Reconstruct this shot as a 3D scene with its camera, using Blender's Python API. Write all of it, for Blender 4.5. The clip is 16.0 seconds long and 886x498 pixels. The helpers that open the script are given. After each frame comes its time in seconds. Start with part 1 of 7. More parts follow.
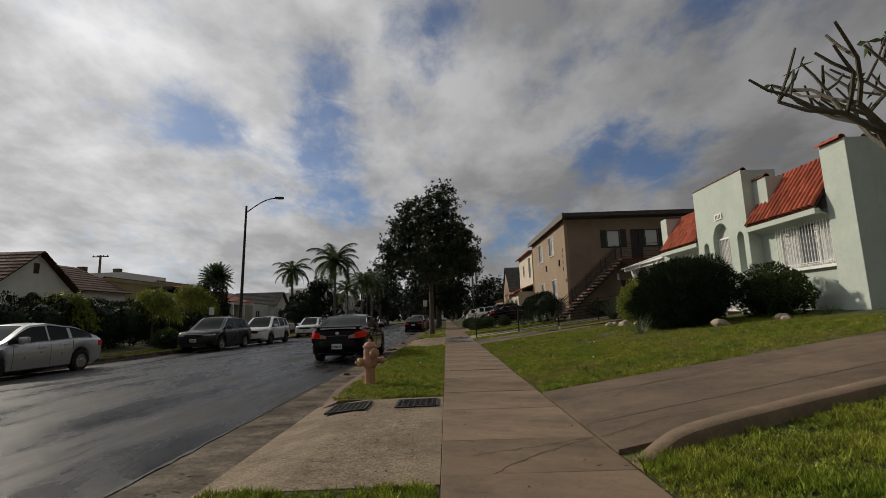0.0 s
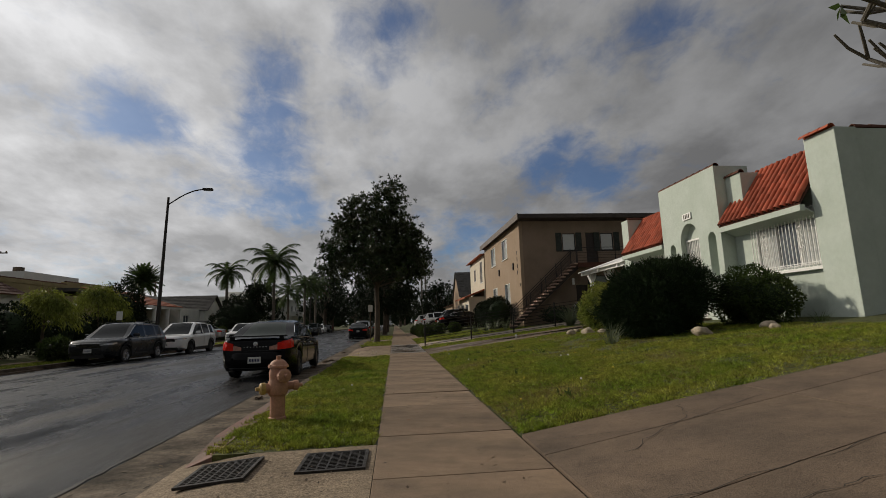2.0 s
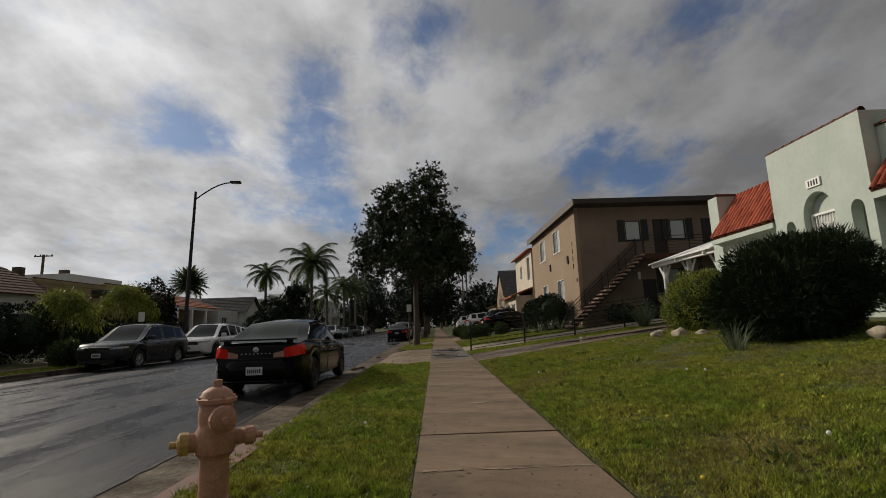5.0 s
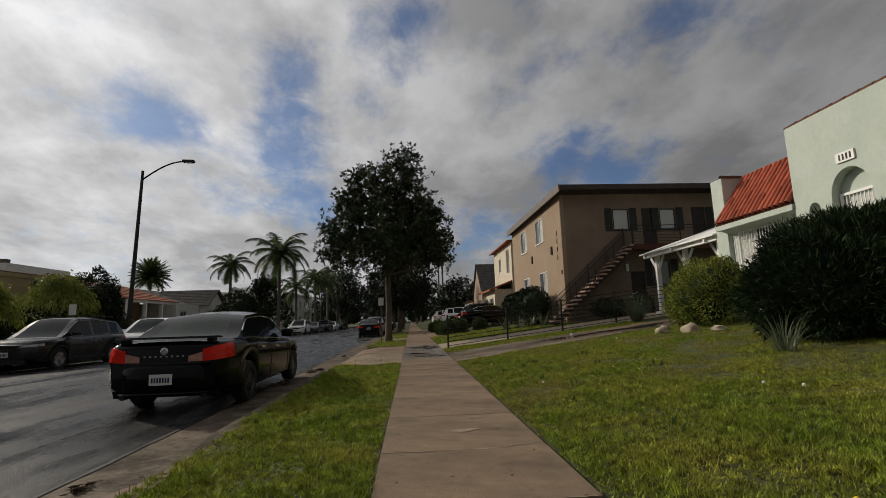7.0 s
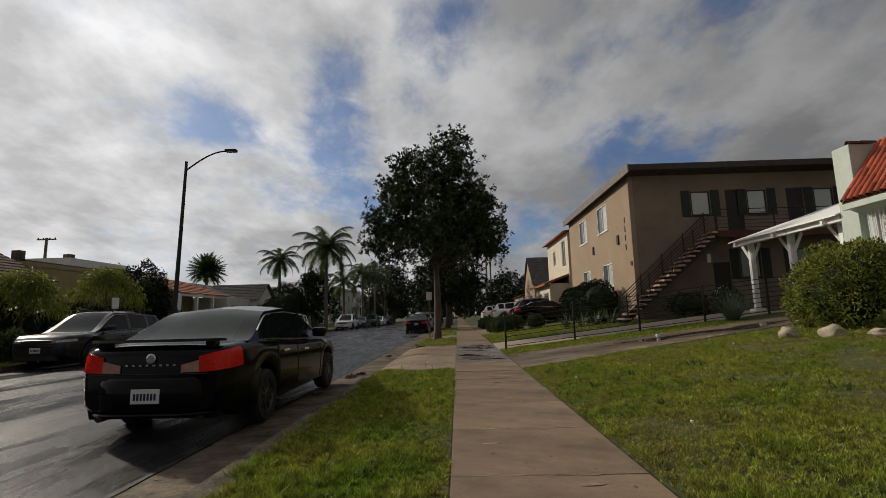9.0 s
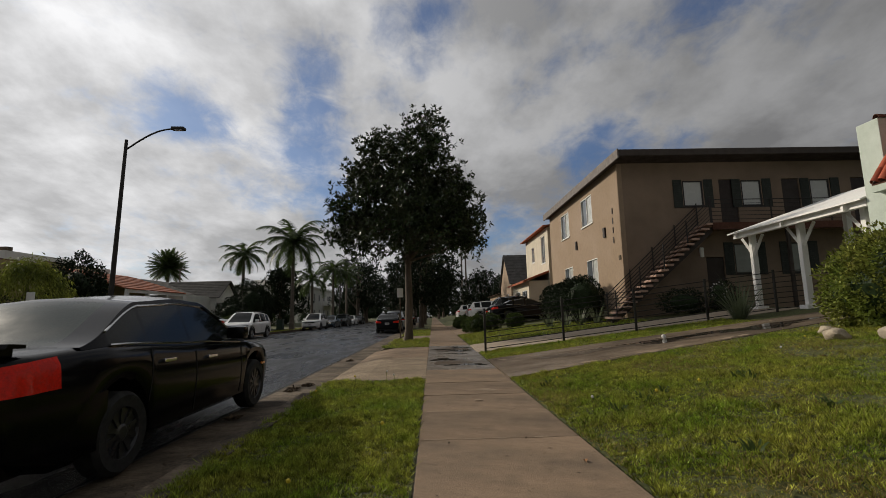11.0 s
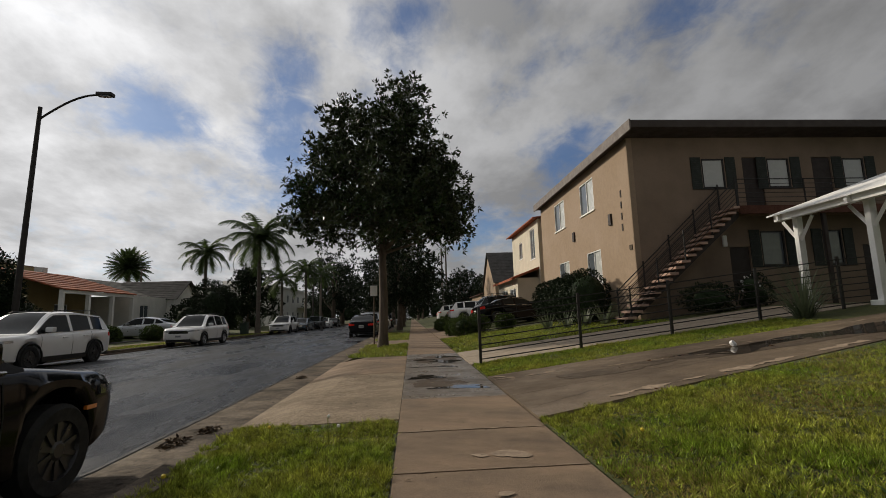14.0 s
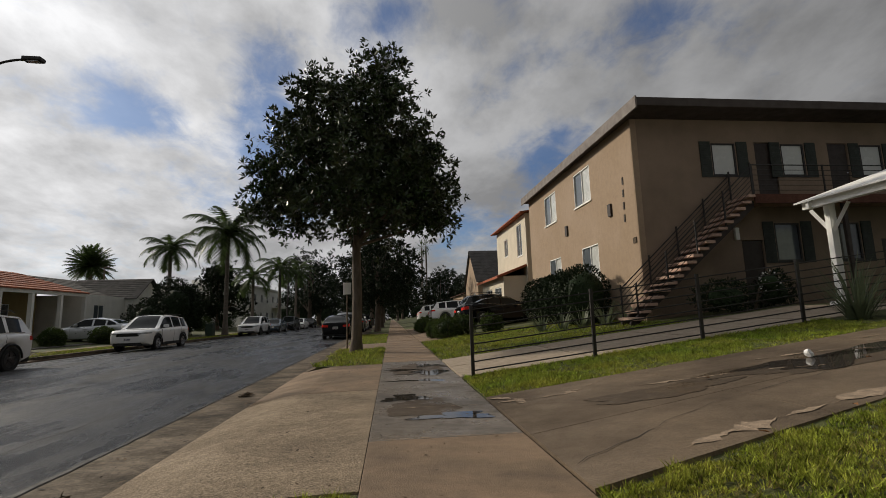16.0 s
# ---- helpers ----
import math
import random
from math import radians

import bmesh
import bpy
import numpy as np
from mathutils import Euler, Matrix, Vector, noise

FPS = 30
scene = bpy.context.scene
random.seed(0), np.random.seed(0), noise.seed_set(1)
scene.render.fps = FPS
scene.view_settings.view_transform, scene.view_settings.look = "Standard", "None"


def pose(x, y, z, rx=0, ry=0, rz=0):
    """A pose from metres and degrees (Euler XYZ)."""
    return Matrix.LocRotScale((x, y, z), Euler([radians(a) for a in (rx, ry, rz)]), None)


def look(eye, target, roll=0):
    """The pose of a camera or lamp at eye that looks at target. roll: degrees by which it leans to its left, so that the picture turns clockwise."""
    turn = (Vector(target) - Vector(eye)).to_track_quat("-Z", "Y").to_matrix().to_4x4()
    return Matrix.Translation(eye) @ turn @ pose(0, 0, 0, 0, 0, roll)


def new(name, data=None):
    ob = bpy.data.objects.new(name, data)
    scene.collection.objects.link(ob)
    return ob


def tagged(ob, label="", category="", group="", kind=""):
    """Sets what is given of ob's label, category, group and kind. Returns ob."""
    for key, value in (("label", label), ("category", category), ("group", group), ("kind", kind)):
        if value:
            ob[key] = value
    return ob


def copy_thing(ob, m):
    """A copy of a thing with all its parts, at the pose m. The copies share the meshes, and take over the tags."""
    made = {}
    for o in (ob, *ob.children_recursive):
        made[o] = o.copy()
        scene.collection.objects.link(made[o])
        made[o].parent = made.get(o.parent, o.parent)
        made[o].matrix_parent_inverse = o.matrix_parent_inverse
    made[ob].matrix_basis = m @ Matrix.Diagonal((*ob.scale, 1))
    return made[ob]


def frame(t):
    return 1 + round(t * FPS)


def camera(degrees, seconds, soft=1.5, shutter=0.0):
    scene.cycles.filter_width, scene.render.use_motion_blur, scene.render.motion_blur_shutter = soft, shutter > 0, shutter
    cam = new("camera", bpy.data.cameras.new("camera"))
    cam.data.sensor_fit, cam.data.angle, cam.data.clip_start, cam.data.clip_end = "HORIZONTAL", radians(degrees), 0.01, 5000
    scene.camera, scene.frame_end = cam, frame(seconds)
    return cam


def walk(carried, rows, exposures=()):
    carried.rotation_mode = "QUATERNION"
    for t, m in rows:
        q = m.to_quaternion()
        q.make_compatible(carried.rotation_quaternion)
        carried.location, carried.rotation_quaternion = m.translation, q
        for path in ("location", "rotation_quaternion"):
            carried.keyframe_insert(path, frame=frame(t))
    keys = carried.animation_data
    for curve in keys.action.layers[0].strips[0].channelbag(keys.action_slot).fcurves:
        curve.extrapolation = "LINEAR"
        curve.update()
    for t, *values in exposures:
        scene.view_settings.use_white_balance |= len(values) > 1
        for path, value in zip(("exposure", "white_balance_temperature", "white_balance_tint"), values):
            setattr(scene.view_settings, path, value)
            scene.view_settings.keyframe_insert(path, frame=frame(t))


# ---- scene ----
cam = camera(86.8, 16.0, soft=0.5)
ROWS = [
    (0.0, 0.0817, -0.0139, 1.1125, 98.392, 1.822, 0.403),
    (0.5, 0.0721, 0.5151, 1.1131, 98.3, 2.189, -0.557),
    (1.0, 0.0862, 1.0809, 1.1103, 98.396, 2.11, -1.697),
    (1.5, 0.1608, 1.6087, 1.1483, 98.384, 1.883, -3.423),
    (2.0, 0.188, 2.1659, 1.1472, 98.874, 1.72, -5.829),
    (2.5, 0.1806, 2.6447, 1.1341, 99.374, 1.81, -1.819),
    (3.0, 0.1413, 3.1491, 1.1241, 99.289, 2.091, -0.709),
    (3.5, 0.1638, 3.6674, 1.1056, 99.361, 1.981, -0.687),
    (6.0, 0.2207, 6.2586, 1.0965, 98.799, 1.597, -1.38),
    (6.5, 0.2474, 6.7979, 1.0815, 98.488, 1.841, -3.2),
    (7.0, 0.281, 7.3057, 1.0792, 98.574, 1.766, -3.839),
    (7.5, 0.285, 7.772, 1.1054, 98.19, 1.685, -2.742),
    (8.0, 0.2097, 8.2848, 1.121, 98.082, 1.402, -0.321),
    (8.5, 0.1817, 8.7952, 1.1463, 98.025, 1.181, 2.119),
    (9.0, 0.0892, 9.3008, 1.1358, 98.14, 1.339, 1.805),
    (9.5, 0.1458, 9.8298, 1.1108, 98.371, 1.299, 0.271),
    (12.0, 0.1435, 12.4679, 1.0729, 97.876, 1.261, -1.372),
    (12.5, 0.0888, 13.0084, 1.0885, 98.089, 1.306, -1.207),
    (13.0, 0.0928, 13.5199, 1.0963, 98.353, 1.573, -1.314),
    (13.5, 0.1128, 14.0602, 1.071, 98.287, 1.915, -3.333),
    (14.0, 0.1603, 14.5721, 1.066, 98.153, 1.69, -3.76),
    (14.5, 0.1522, 15.0471, 1.0592, 97.7, 1.769, -2.717),
    (15.0, 0.1272, 15.5351, 1.0705, 97.678, 1.745, -1.687),
    (15.5, 0.172, 16.0167, 1.099, 97.931, 1.737, -1.77),
    (16.0, 0.2255, 16.5776, 1.0785, 98.126, 1.708, -6.216),
]
walk(cam, [(t, pose(x, y, z, pitch, roll, yaw)) for t, x, y, z, pitch, roll, yaw in ROWS],
     exposures=[(0.0, -0.35, 6500, 10), (3.5, -0.42, 6500, 10), (7.0, -0.29, 6500, 10), (12.5, -0.15, 6500, 10), (16.0, -0.1, 6500, 10)])

# ---- world and light ----
world = bpy.data.worlds.new("world")
scene.world = world
world.use_nodes = True
SUN_DIR = Vector((-0.70, 0.47, 0.42)).normalized()


def build_sky():
    nt = world.node_tree
    n, l = nt.nodes, nt.links
    bg, sky = n["Background"], n.new("ShaderNodeTexSky")
    sky.sky_type, sky.sun_disc = "NISHITA", False
    sky.sun_elevation = math.asin(SUN_DIR.z)
    sky.sun_rotation = math.atan2(SUN_DIR.x, SUN_DIR.y)
    tc, sep = n.new("ShaderNodeTexCoord"), n.new("ShaderNodeSeparateXYZ")
    l.new(tc.outputs["Generated"], sep.inputs[0])

    def maths(op, a, b=0.0, clamp=False):
        m = n.new("ShaderNodeMath")
        m.operation, m.use_clamp = op, clamp
        for i, v in enumerate((a, b)):
            if isinstance(v, (int, float)):
                m.inputs[i].default_value = v
            else:
                l.new(v, m.inputs[i])
        return m.outputs[0]

    # cloud deck: directions laid out on a flat sheet overhead
    up = maths("ADD", maths("MAXIMUM", sep.outputs[2], 0.0), 0.3)
    comb = n.new("ShaderNodeCombineXYZ")
    l.new(maths("DIVIDE", sep.outputs[0], up), comb.inputs[0])
    l.new(maths("DIVIDE", sep.outputs[1], up), comb.inputs[1])

    def cloud_noise(scale, detail, rough, offset, warp):
        mp, tx = n.new("ShaderNodeMapping"), n.new("ShaderNodeTexNoise")
        mp.inputs["Location"].default_value = offset
        mp.inputs["Scale"].default_value = (1.0, 0.75, 1.0)
        tx.inputs["Scale"].default_value, tx.inputs["Detail"].default_value = scale, detail
        tx.inputs["Roughness"].default_value, tx.inputs["Distortion"].default_value = rough, warp
        l.new(comb.outputs[0], mp.inputs[0])
        l.new(mp.outputs[0], tx.inputs["Vector"])
        return tx.outputs["Fac"]

    big = cloud_noise(1.7, 8, 0.52, (3.1, 1.7, 0.0), 0.25)
    mid = cloud_noise(4.6, 10, 0.6, (8.3, 4.1, 2.0), 0.1)
    wisp = cloud_noise(12.0, 9, 0.62, (2.2, 9.4, 7.0), 0.5)
    cover = maths("ADD", maths("ADD", maths("MULTIPLY", big, 0.36), maths("MULTIPLY", mid, 0.38)), maths("MULTIPLY", wisp, 0.26))
    # torn gaps in the deck: (east, north, radius, strength) on the overhead sheet
    for gx, gy, gr, gs in GAPS:
        dist = n.new("ShaderNodeVectorMath")
        dist.operation = "DISTANCE"
        l.new(comb.outputs[0], dist.inputs[0])
        dist.inputs[1].default_value = (gx, gy, 0)
        fall = maths("SUBTRACT", 1.0, maths("DIVIDE", dist.outputs["Value"], gr * 1.35), True)
        cover = maths("SUBTRACT", cover, maths("MULTIPLY", fall, gs * 0.78))
    ramp = n.new("ShaderNodeMapRange")
    ramp.interpolation_type = "SMOOTHSTEP"
    ramp.inputs["From Min"].default_value, ramp.inputs["From Max"].default_value = 0.29, 0.49
    ramp.inputs["To Min"].default_value = 0.14
    l.new(cover, ramp.inputs["Value"])
    # cloud brightness: towards the sun brighter, thick parts greyer
    dot = n.new("ShaderNodeVectorMath")
    dot.operation = "DOT_PRODUCT"
    l.new(tc.outputs["Generated"], dot.inputs[0])
    dot.inputs[1].default_value = SUN_DIR
    glow = maths("POWER", maths("MAXIMUM", maths("ADD", maths("MULTIPLY", dot.outputs["Value"], 0.5), 0.5), 0.0), 4.6)
    shade = cloud_noise(2.9, 10, 0.58, (1.4, 7.7, 5.0), 0.1)
    thick = n.new("ShaderNodeMapRange")
    thick.inputs["From Min"].default_value, thick.inputs["From Max"].default_value = 0.36, 0.62
    thick.inputs["To Min"].default_value, thick.inputs["To Max"].default_value = 1.32, 0.74
    l.new(shade, thick.inputs["Value"])
    bright = maths("MULTIPLY", maths("ADD", maths("MULTIPLY", glow, CLOUD_SUN), CLOUD_BASE), thick.outputs[0])
    ccol = n.new("ShaderNodeMix")
    ccol.data_type, ccol.blend_type = "RGBA", "MULTIPLY"
    ccol.inputs[0].default_value = 1.0
    ccol.inputs[6].default_value = (0.985, 0.985, 0.995, 1)
    l.new(bright, ccol.inputs[7])
    scl = n.new("ShaderNodeMix")
    scl.data_type, scl.blend_type = "RGBA", "MULTIPLY"
    scl.inputs[0].default_value = 1.0
    l.new(sky.outputs[0], scl.inputs[6])
    scl.inputs[7].default_value = (BLUE * 0.72, BLUE * 0.95, BLUE * 1.3, 1)
    mix = n.new("ShaderNodeMix")
    mix.data_type = "RGBA"
    l.new(ramp.outputs[0], mix.inputs[0])
    l.new(scl.outputs[2], mix.inputs[6])
    l.new(ccol.outputs[2], mix.inputs[7])
    l.new(mix.outputs[2], bg.inputs["Color"])
    bg.inputs["Strength"].default_value = SKY_STRENGTH


SKY_STRENGTH, CLOUD_BASE, CLOUD_SUN, BLUE = 0.1, 2.2, 6.6, 0.62
GAPS = [(-0.66, 1.19, 0.132, 0.17), (-0.77, 1.25, 0.115, 0.12), (-0.66, 1.29, 0.119, 0.14), (-0.31, 1.08, 0.094, 0.13),
        (-0.32, 1.22, 0.127, 0.17), (-0.33, 1.36, 0.126, 0.14), (-0.44, 1.45, 0.137, 0.14), (-0.41, 1.66, 0.204, 0.17),
        (-0.34, 1.78, 0.181, 0.15), (-0.02, 0.95, 0.100, 0.12), (-0.35, 0.96, 0.081, 0.09), (0.56, 0.92, 0.104, 0.14),
        (0.60, 0.87, 0.076, 0.12), (0.45, 1.40, 0.154, 0.15), (0.64, 1.47, 0.176, 0.19), (0.73, 1.54, 0.141, 0.17),
        (0.74, 1.37, 0.132, 0.14), (0.28, 1.79, 0.198, 0.14), (0.31, 2.11, 0.333, 0.17), (0.75, 0.86, 0.099, 0.10),
        (-1.02, 1.10, 0.083, 0.10), (-0.85, 1.48, 0.097, 0.10)]
build_sky()
sun = new("sun", bpy.data.lights.new("sun", "SUN"))
sun.data.energy, sun.data.angle, sun.data.color = 3.4, radians(2.0), (1.0, 0.9, 0.74)
sun.matrix_world = look(Vector((0, 0, 30)) + SUN_DIR * 40, (0, 0, 30))

# ---- materials ----


def material(name, color, rough=0.8, metal=0.0, vary=0.25, scale=3.0, fine=60.0, bump=0.15, tint=None, spread=0.0, rough_vary=0.1, stretch=(1, 1, 1), coat=0.0, island=False, trans=0.0, ior=1.45, alpha=1.0, grain=0.0, specks=0.0, speck_scale=20.0, through_light=0.0):
    """Principled surface with two scales of noise in colour, roughness and relief. tint: a second colour for the large blotches."""
    m = bpy.data.materials.new(name)
    m.use_nodes = True
    nt = m.node_tree
    n, l = nt.nodes, nt.links
    b = n["Principled BSDF"]
    b.inputs["Metallic"].default_value, b.inputs["IOR"].default_value = metal, ior
    b.inputs["Coat Weight"].default_value, b.inputs["Coat Roughness"].default_value = coat, 0.04
    b.inputs["Transmission Weight"].default_value, b.inputs["Alpha"].default_value = trans, alpha
    tc, mp = n.new("ShaderNodeTexCoord"), n.new("ShaderNodeMapping")
    mp.inputs["Scale"].default_value = stretch
    l.new(tc.outputs["Object"], mp.inputs[0])
    big, small = n.new("ShaderNodeTexNoise"), n.new("ShaderNodeTexNoise")
    for tx, s, d in ((big, scale, 6), (small, fine, 3)):
        tx.inputs["Scale"].default_value, tx.inputs["Detail"].default_value = s, d
        tx.inputs["Roughness"].default_value = 0.62
        l.new(mp.outputs[0], tx.inputs["Vector"])
    second = tint or tuple(c * (1 - vary) for c in color)
    mr = n.new("ShaderNodeMapRange")
    mr.inputs["From Min"].default_value, mr.inputs["From Max"].default_value = 0.35, 0.65
    l.new(big.outputs["Fac"], mr.inputs["Value"])
    mix = n.new("ShaderNodeMix")
    mix.data_type = "RGBA"
    mix.inputs[6].default_value, mix.inputs[7].default_value = (*color, 1), (*second, 1)
    l.new(mr.outputs[0], mix.inputs[0])
    hsv = n.new("ShaderNodeHueSaturation")
    l.new(mix.outputs[2], hsv.inputs["Color"])
    val = n.new("ShaderNodeMapRange")
    val.inputs["From Min"].default_value, val.inputs["From Max"].default_value = 0.25, 0.75
    val.inputs["To Min"].default_value, val.inputs["To Max"].default_value = 1 - vary * 0.7, 1 + vary * 0.7
    l.new(small.outputs["Fac"], val.inputs["Value"])
    value = val.outputs[0]
    if grain:
        third, gm, gx = n.new("ShaderNodeTexNoise"), n.new("ShaderNodeMapRange"), n.new("ShaderNodeMath")
        third.inputs["Scale"].default_value, third.inputs["Detail"].default_value, third.inputs["Roughness"].default_value = scale * 7, 8, 0.75
        l.new(mp.outputs[0], third.inputs["Vector"])
        gm.inputs["From Min"].default_value, gm.inputs["From Max"].default_value = 0.36, 0.64
        gm.inputs["To Min"].default_value, gm.inputs["To Max"].default_value = 1 - grain, 1 + grain * 0.7
        l.new(third.outputs["Fac"], gm.inputs["Value"])
        gx.operation = "MULTIPLY"
        l.new(value, gx.inputs[0])
        l.new(gm.outputs[0], gx.inputs[1])
        value = gx.outputs[0]
    if specks:
        # sparse dark spots: gum, oil, dirt in the pores
        dots, dm, dx = n.new("ShaderNodeTexNoise"), n.new("ShaderNodeMapRange"), n.new("ShaderNodeMath")
        dots.inputs["Scale"].default_value, dots.inputs["Detail"].default_value, dots.inputs["Roughness"].default_value = speck_scale, 5, 0.7
        l.new(mp.outputs[0], dots.inputs["Vector"])
        dm.inputs["From Min"].default_value, dm.inputs["From Max"].default_value = 0.6, 0.68
        dm.inputs["To Min"].default_value, dm.inputs["To Max"].default_value = 1.0, 1 - specks
        l.new(dots.outputs["Fac"], dm.inputs["Value"])
        dx.operation = "MULTIPLY"
        l.new(value, dx.inputs[0])
        l.new(dm.outputs[0], dx.inputs[1])
        value = dx.outputs[0]
    if spread:
        if island:
            geo = n.new("ShaderNodeNewGeometry")
            rnd = geo.outputs["Random Per Island"]
        else:
            rnd = n.new("ShaderNodeObjectInfo").outputs["Random"]
        rm, mul = n.new("ShaderNodeMapRange"), n.new("ShaderNodeMath")
        rm.inputs["To Min"].default_value, rm.inputs["To Max"].default_value = 1 - spread, 1 + spread
        l.new(rnd, rm.inputs["Value"])
        mul.operation = "MULTIPLY"
        l.new(value, mul.inputs[0])
        l.new(rm.outputs[0], mul.inputs[1])
        value = mul.outputs[0]
    l.new(value, hsv.inputs["Value"])
    l.new(hsv.outputs[0], b.inputs["Base Color"])
    rr = n.new("ShaderNodeMapRange")
    rr.inputs["From Min"].default_value, rr.inputs["From Max"].default_value = 0.35, 0.65
    rr.inputs["To Min"].default_value, rr.inputs["To Max"].default_value = max(rough - rough_vary, 0.02), min(rough + rough_vary, 1)
    l.new(big.outputs["Fac"], rr.inputs["Value"])
    l.new(rr.outputs[0], b.inputs["Roughness"])
    if bump:
        bp = n.new("ShaderNodeBump")
        bp.inputs["Strength"].default_value, bp.inputs["Distance"].default_value = bump, 0.02
        l.new(small.outputs["Fac"], bp.inputs["Height"])
        l.new(bp.outputs[0], b.inputs["Normal"])
    if through_light:
        # thin leaves let light through
        thin, both = n.new("ShaderNodeBsdfTranslucent"), n.new("ShaderNodeMixShader")
        l.new(hsv.outputs[0], thin.inputs["Color"])
        both.inputs[0].default_value = through_light
        l.new(b.outputs[0], both.inputs[1])
        l.new(thin.outputs[0], both.inputs[2])
        l.new(both.outputs[0], n["Material Output"].inputs["Surface"])
    return m


M_ASPHALT = material("wet_asphalt", (0.023, 0.023, 0.024), 0.34, grain=0.5, vary=0.75, scale=0.55, fine=110, bump=0.5, tint=(0.034, 0.034, 0.035), rough_vary=0.26, stretch=(1.6, 0.3, 1), specks=0.5, speck_scale=40)
M_ASPHALT.node_tree.nodes["Principled BSDF"].inputs["Specular IOR Level"].default_value = 0.19
M_CONCRETE = material("walk_concrete", (0.27, 0.19, 0.125), 0.72, grain=0.1, vary=0.5, scale=0.9, fine=85, bump=0.4, specks=0.35, speck_scale=22, tint=(0.145, 0.11, 0.08), spread=0.12, rough_vary=0.15)
M_AGGREGATE = material("aggregate_concrete", (0.29, 0.225, 0.155), 0.85, grain=0.22, vary=1.0, scale=1.2, fine=55, bump=0.7, specks=0.55, speck_scale=45, tint=(0.2, 0.155, 0.11), spread=0.05)
M_GUTTER = material("gutter_concrete", (0.17, 0.13, 0.09), 0.85, grain=0.4, vary=0.6, scale=1.5, fine=70, bump=0.4, specks=0.5, speck_scale=18, tint=(0.06, 0.05, 0.04), rough_vary=0.2)
M_WETCON = material("damp_driveway_concrete", (0.185, 0.14, 0.097), 0.6, grain=0.12, vary=0.45, scale=0.5, fine=60, bump=0.25, specks=0.3, speck_scale=26, tint=(0.08, 0.06, 0.043), rough_vary=0.3)
M_DRIVE = material("driveway_concrete", (0.205, 0.148, 0.104), 0.8, grain=0.12, vary=0.55, scale=0.7, fine=80, bump=0.45, specks=0.35, speck_scale=22, tint=(0.12, 0.092, 0.07), spread=0.1)
M_DAMPWALK = material("damp_walk_concrete", (0.2, 0.165, 0.13), 0.4, grain=0.3, vary=0.5, scale=1.3, fine=70, specks=0.4, speck_scale=22, bump=0.2, tint=(0.1, 0.086, 0.072), spread=0.1, rough_vary=0.25)
M_DRIED = material("dried_pale_concrete", (0.34, 0.275, 0.205), 0.85, vary=0.25, scale=6, fine=80, bump=0.2)
M_SCUFF = material("worn_pale_concrete", (0.36, 0.27, 0.19), 0.9, grain=0.3, vary=0.4, scale=8, fine=80, bump=0.2)
M_PUDDLE = material("puddle_water", (0.05, 0.042, 0.035), 0.04, vary=0.2, scale=2, fine=5, bump=0.0, rough_vary=0.02)
M_TAR = material("road_tar", (0.012, 0.012, 0.012), 0.7, vary=0.2, scale=6, bump=0.1)
M_JOINT = material("joint_dirt_and_pit_shade", (0.045, 0.038, 0.03), 0.95, vary=0.4, scale=8, bump=0.3)
M_SOIL = material("turf_soil", (0.05, 0.06, 0.016), 0.95, grain=0.5, vary=0.6, scale=1.1, fine=45, bump=0.6, tint=(0.085, 0.09, 0.025))
M_GRASS = material("grass_blades", (0.2, 0.29, 0.028), 0.5, grain=0.7, vary=0.5, scale=1.1, fine=34, bump=0, tint=(0.36, 0.36, 0.06), spread=0.68, island=True, through_light=0.18)
M_STRAW = material("dry_straw_blades", (0.34, 0.27, 0.1), 0.7, vary=0.4, scale=2.0, fine=20, bump=0, spread=0.5, island=True, through_light=0.45)
M_REDKERB = material("worn_red_kerb", (0.19, 0.08, 0.058), 0.8, vary=0.5, scale=6, fine=60, tint=(0.15, 0.115, 0.09))
M_IRON = material("rusted_iron_grate", (0.05, 0.045, 0.04), 0.6, metal=0.6, vary=0.4, scale=9)
M_HYDRANT = material("faded_pink_hydrant_paint", (0.5, 0.26, 0.17), 0.6, vary=0.3, scale=7, fine=50, bump=0.12, tint=(0.38, 0.2, 0.13))
M_BRASS = material("yellow_ochre_cap", (0.5, 0.33, 0.1), 0.5, vary=0.3, scale=9)
M_MINT = material("pale_mint_stucco", (0.52, 0.575, 0.515), 0.9, grain=0.05, vary=0.1, scale=1.1, fine=70, bump=0.4, tint=(0.46, 0.52, 0.455))
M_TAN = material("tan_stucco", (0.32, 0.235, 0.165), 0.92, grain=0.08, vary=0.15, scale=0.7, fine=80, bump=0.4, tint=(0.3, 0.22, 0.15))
# same tan stucco as the front, the side's shade put into the colour
M_TANSHADE = material("tan_stucco_shaded", (0.245, 0.18, 0.13), 0.92, vary=0.2, scale=0.8, fine=80, bump=0.3)
M_CREAM = material("cream_stucco", (0.6, 0.54, 0.43), 0.92, vary=0.12, scale=1.0, fine=70, bump=0.3)
M_OCHRE = material("ochre_yellow_stucco", (0.38, 0.31, 0.16), 0.92, vary=0.15, scale=1.0, fine=70, bump=0.3)
M_WHITEWALL = material("white_stucco", (0.78, 0.77, 0.72), 0.9, vary=0.1, scale=1.2, fine=70, bump=0.25)
M_TILE = material("terracotta_roof_tile", (0.34, 0.1, 0.06), 0.75, vary=0.3, scale=2.2, fine=40, bump=0.25, tint=(0.33, 0.07, 0.035), spread=0.35)
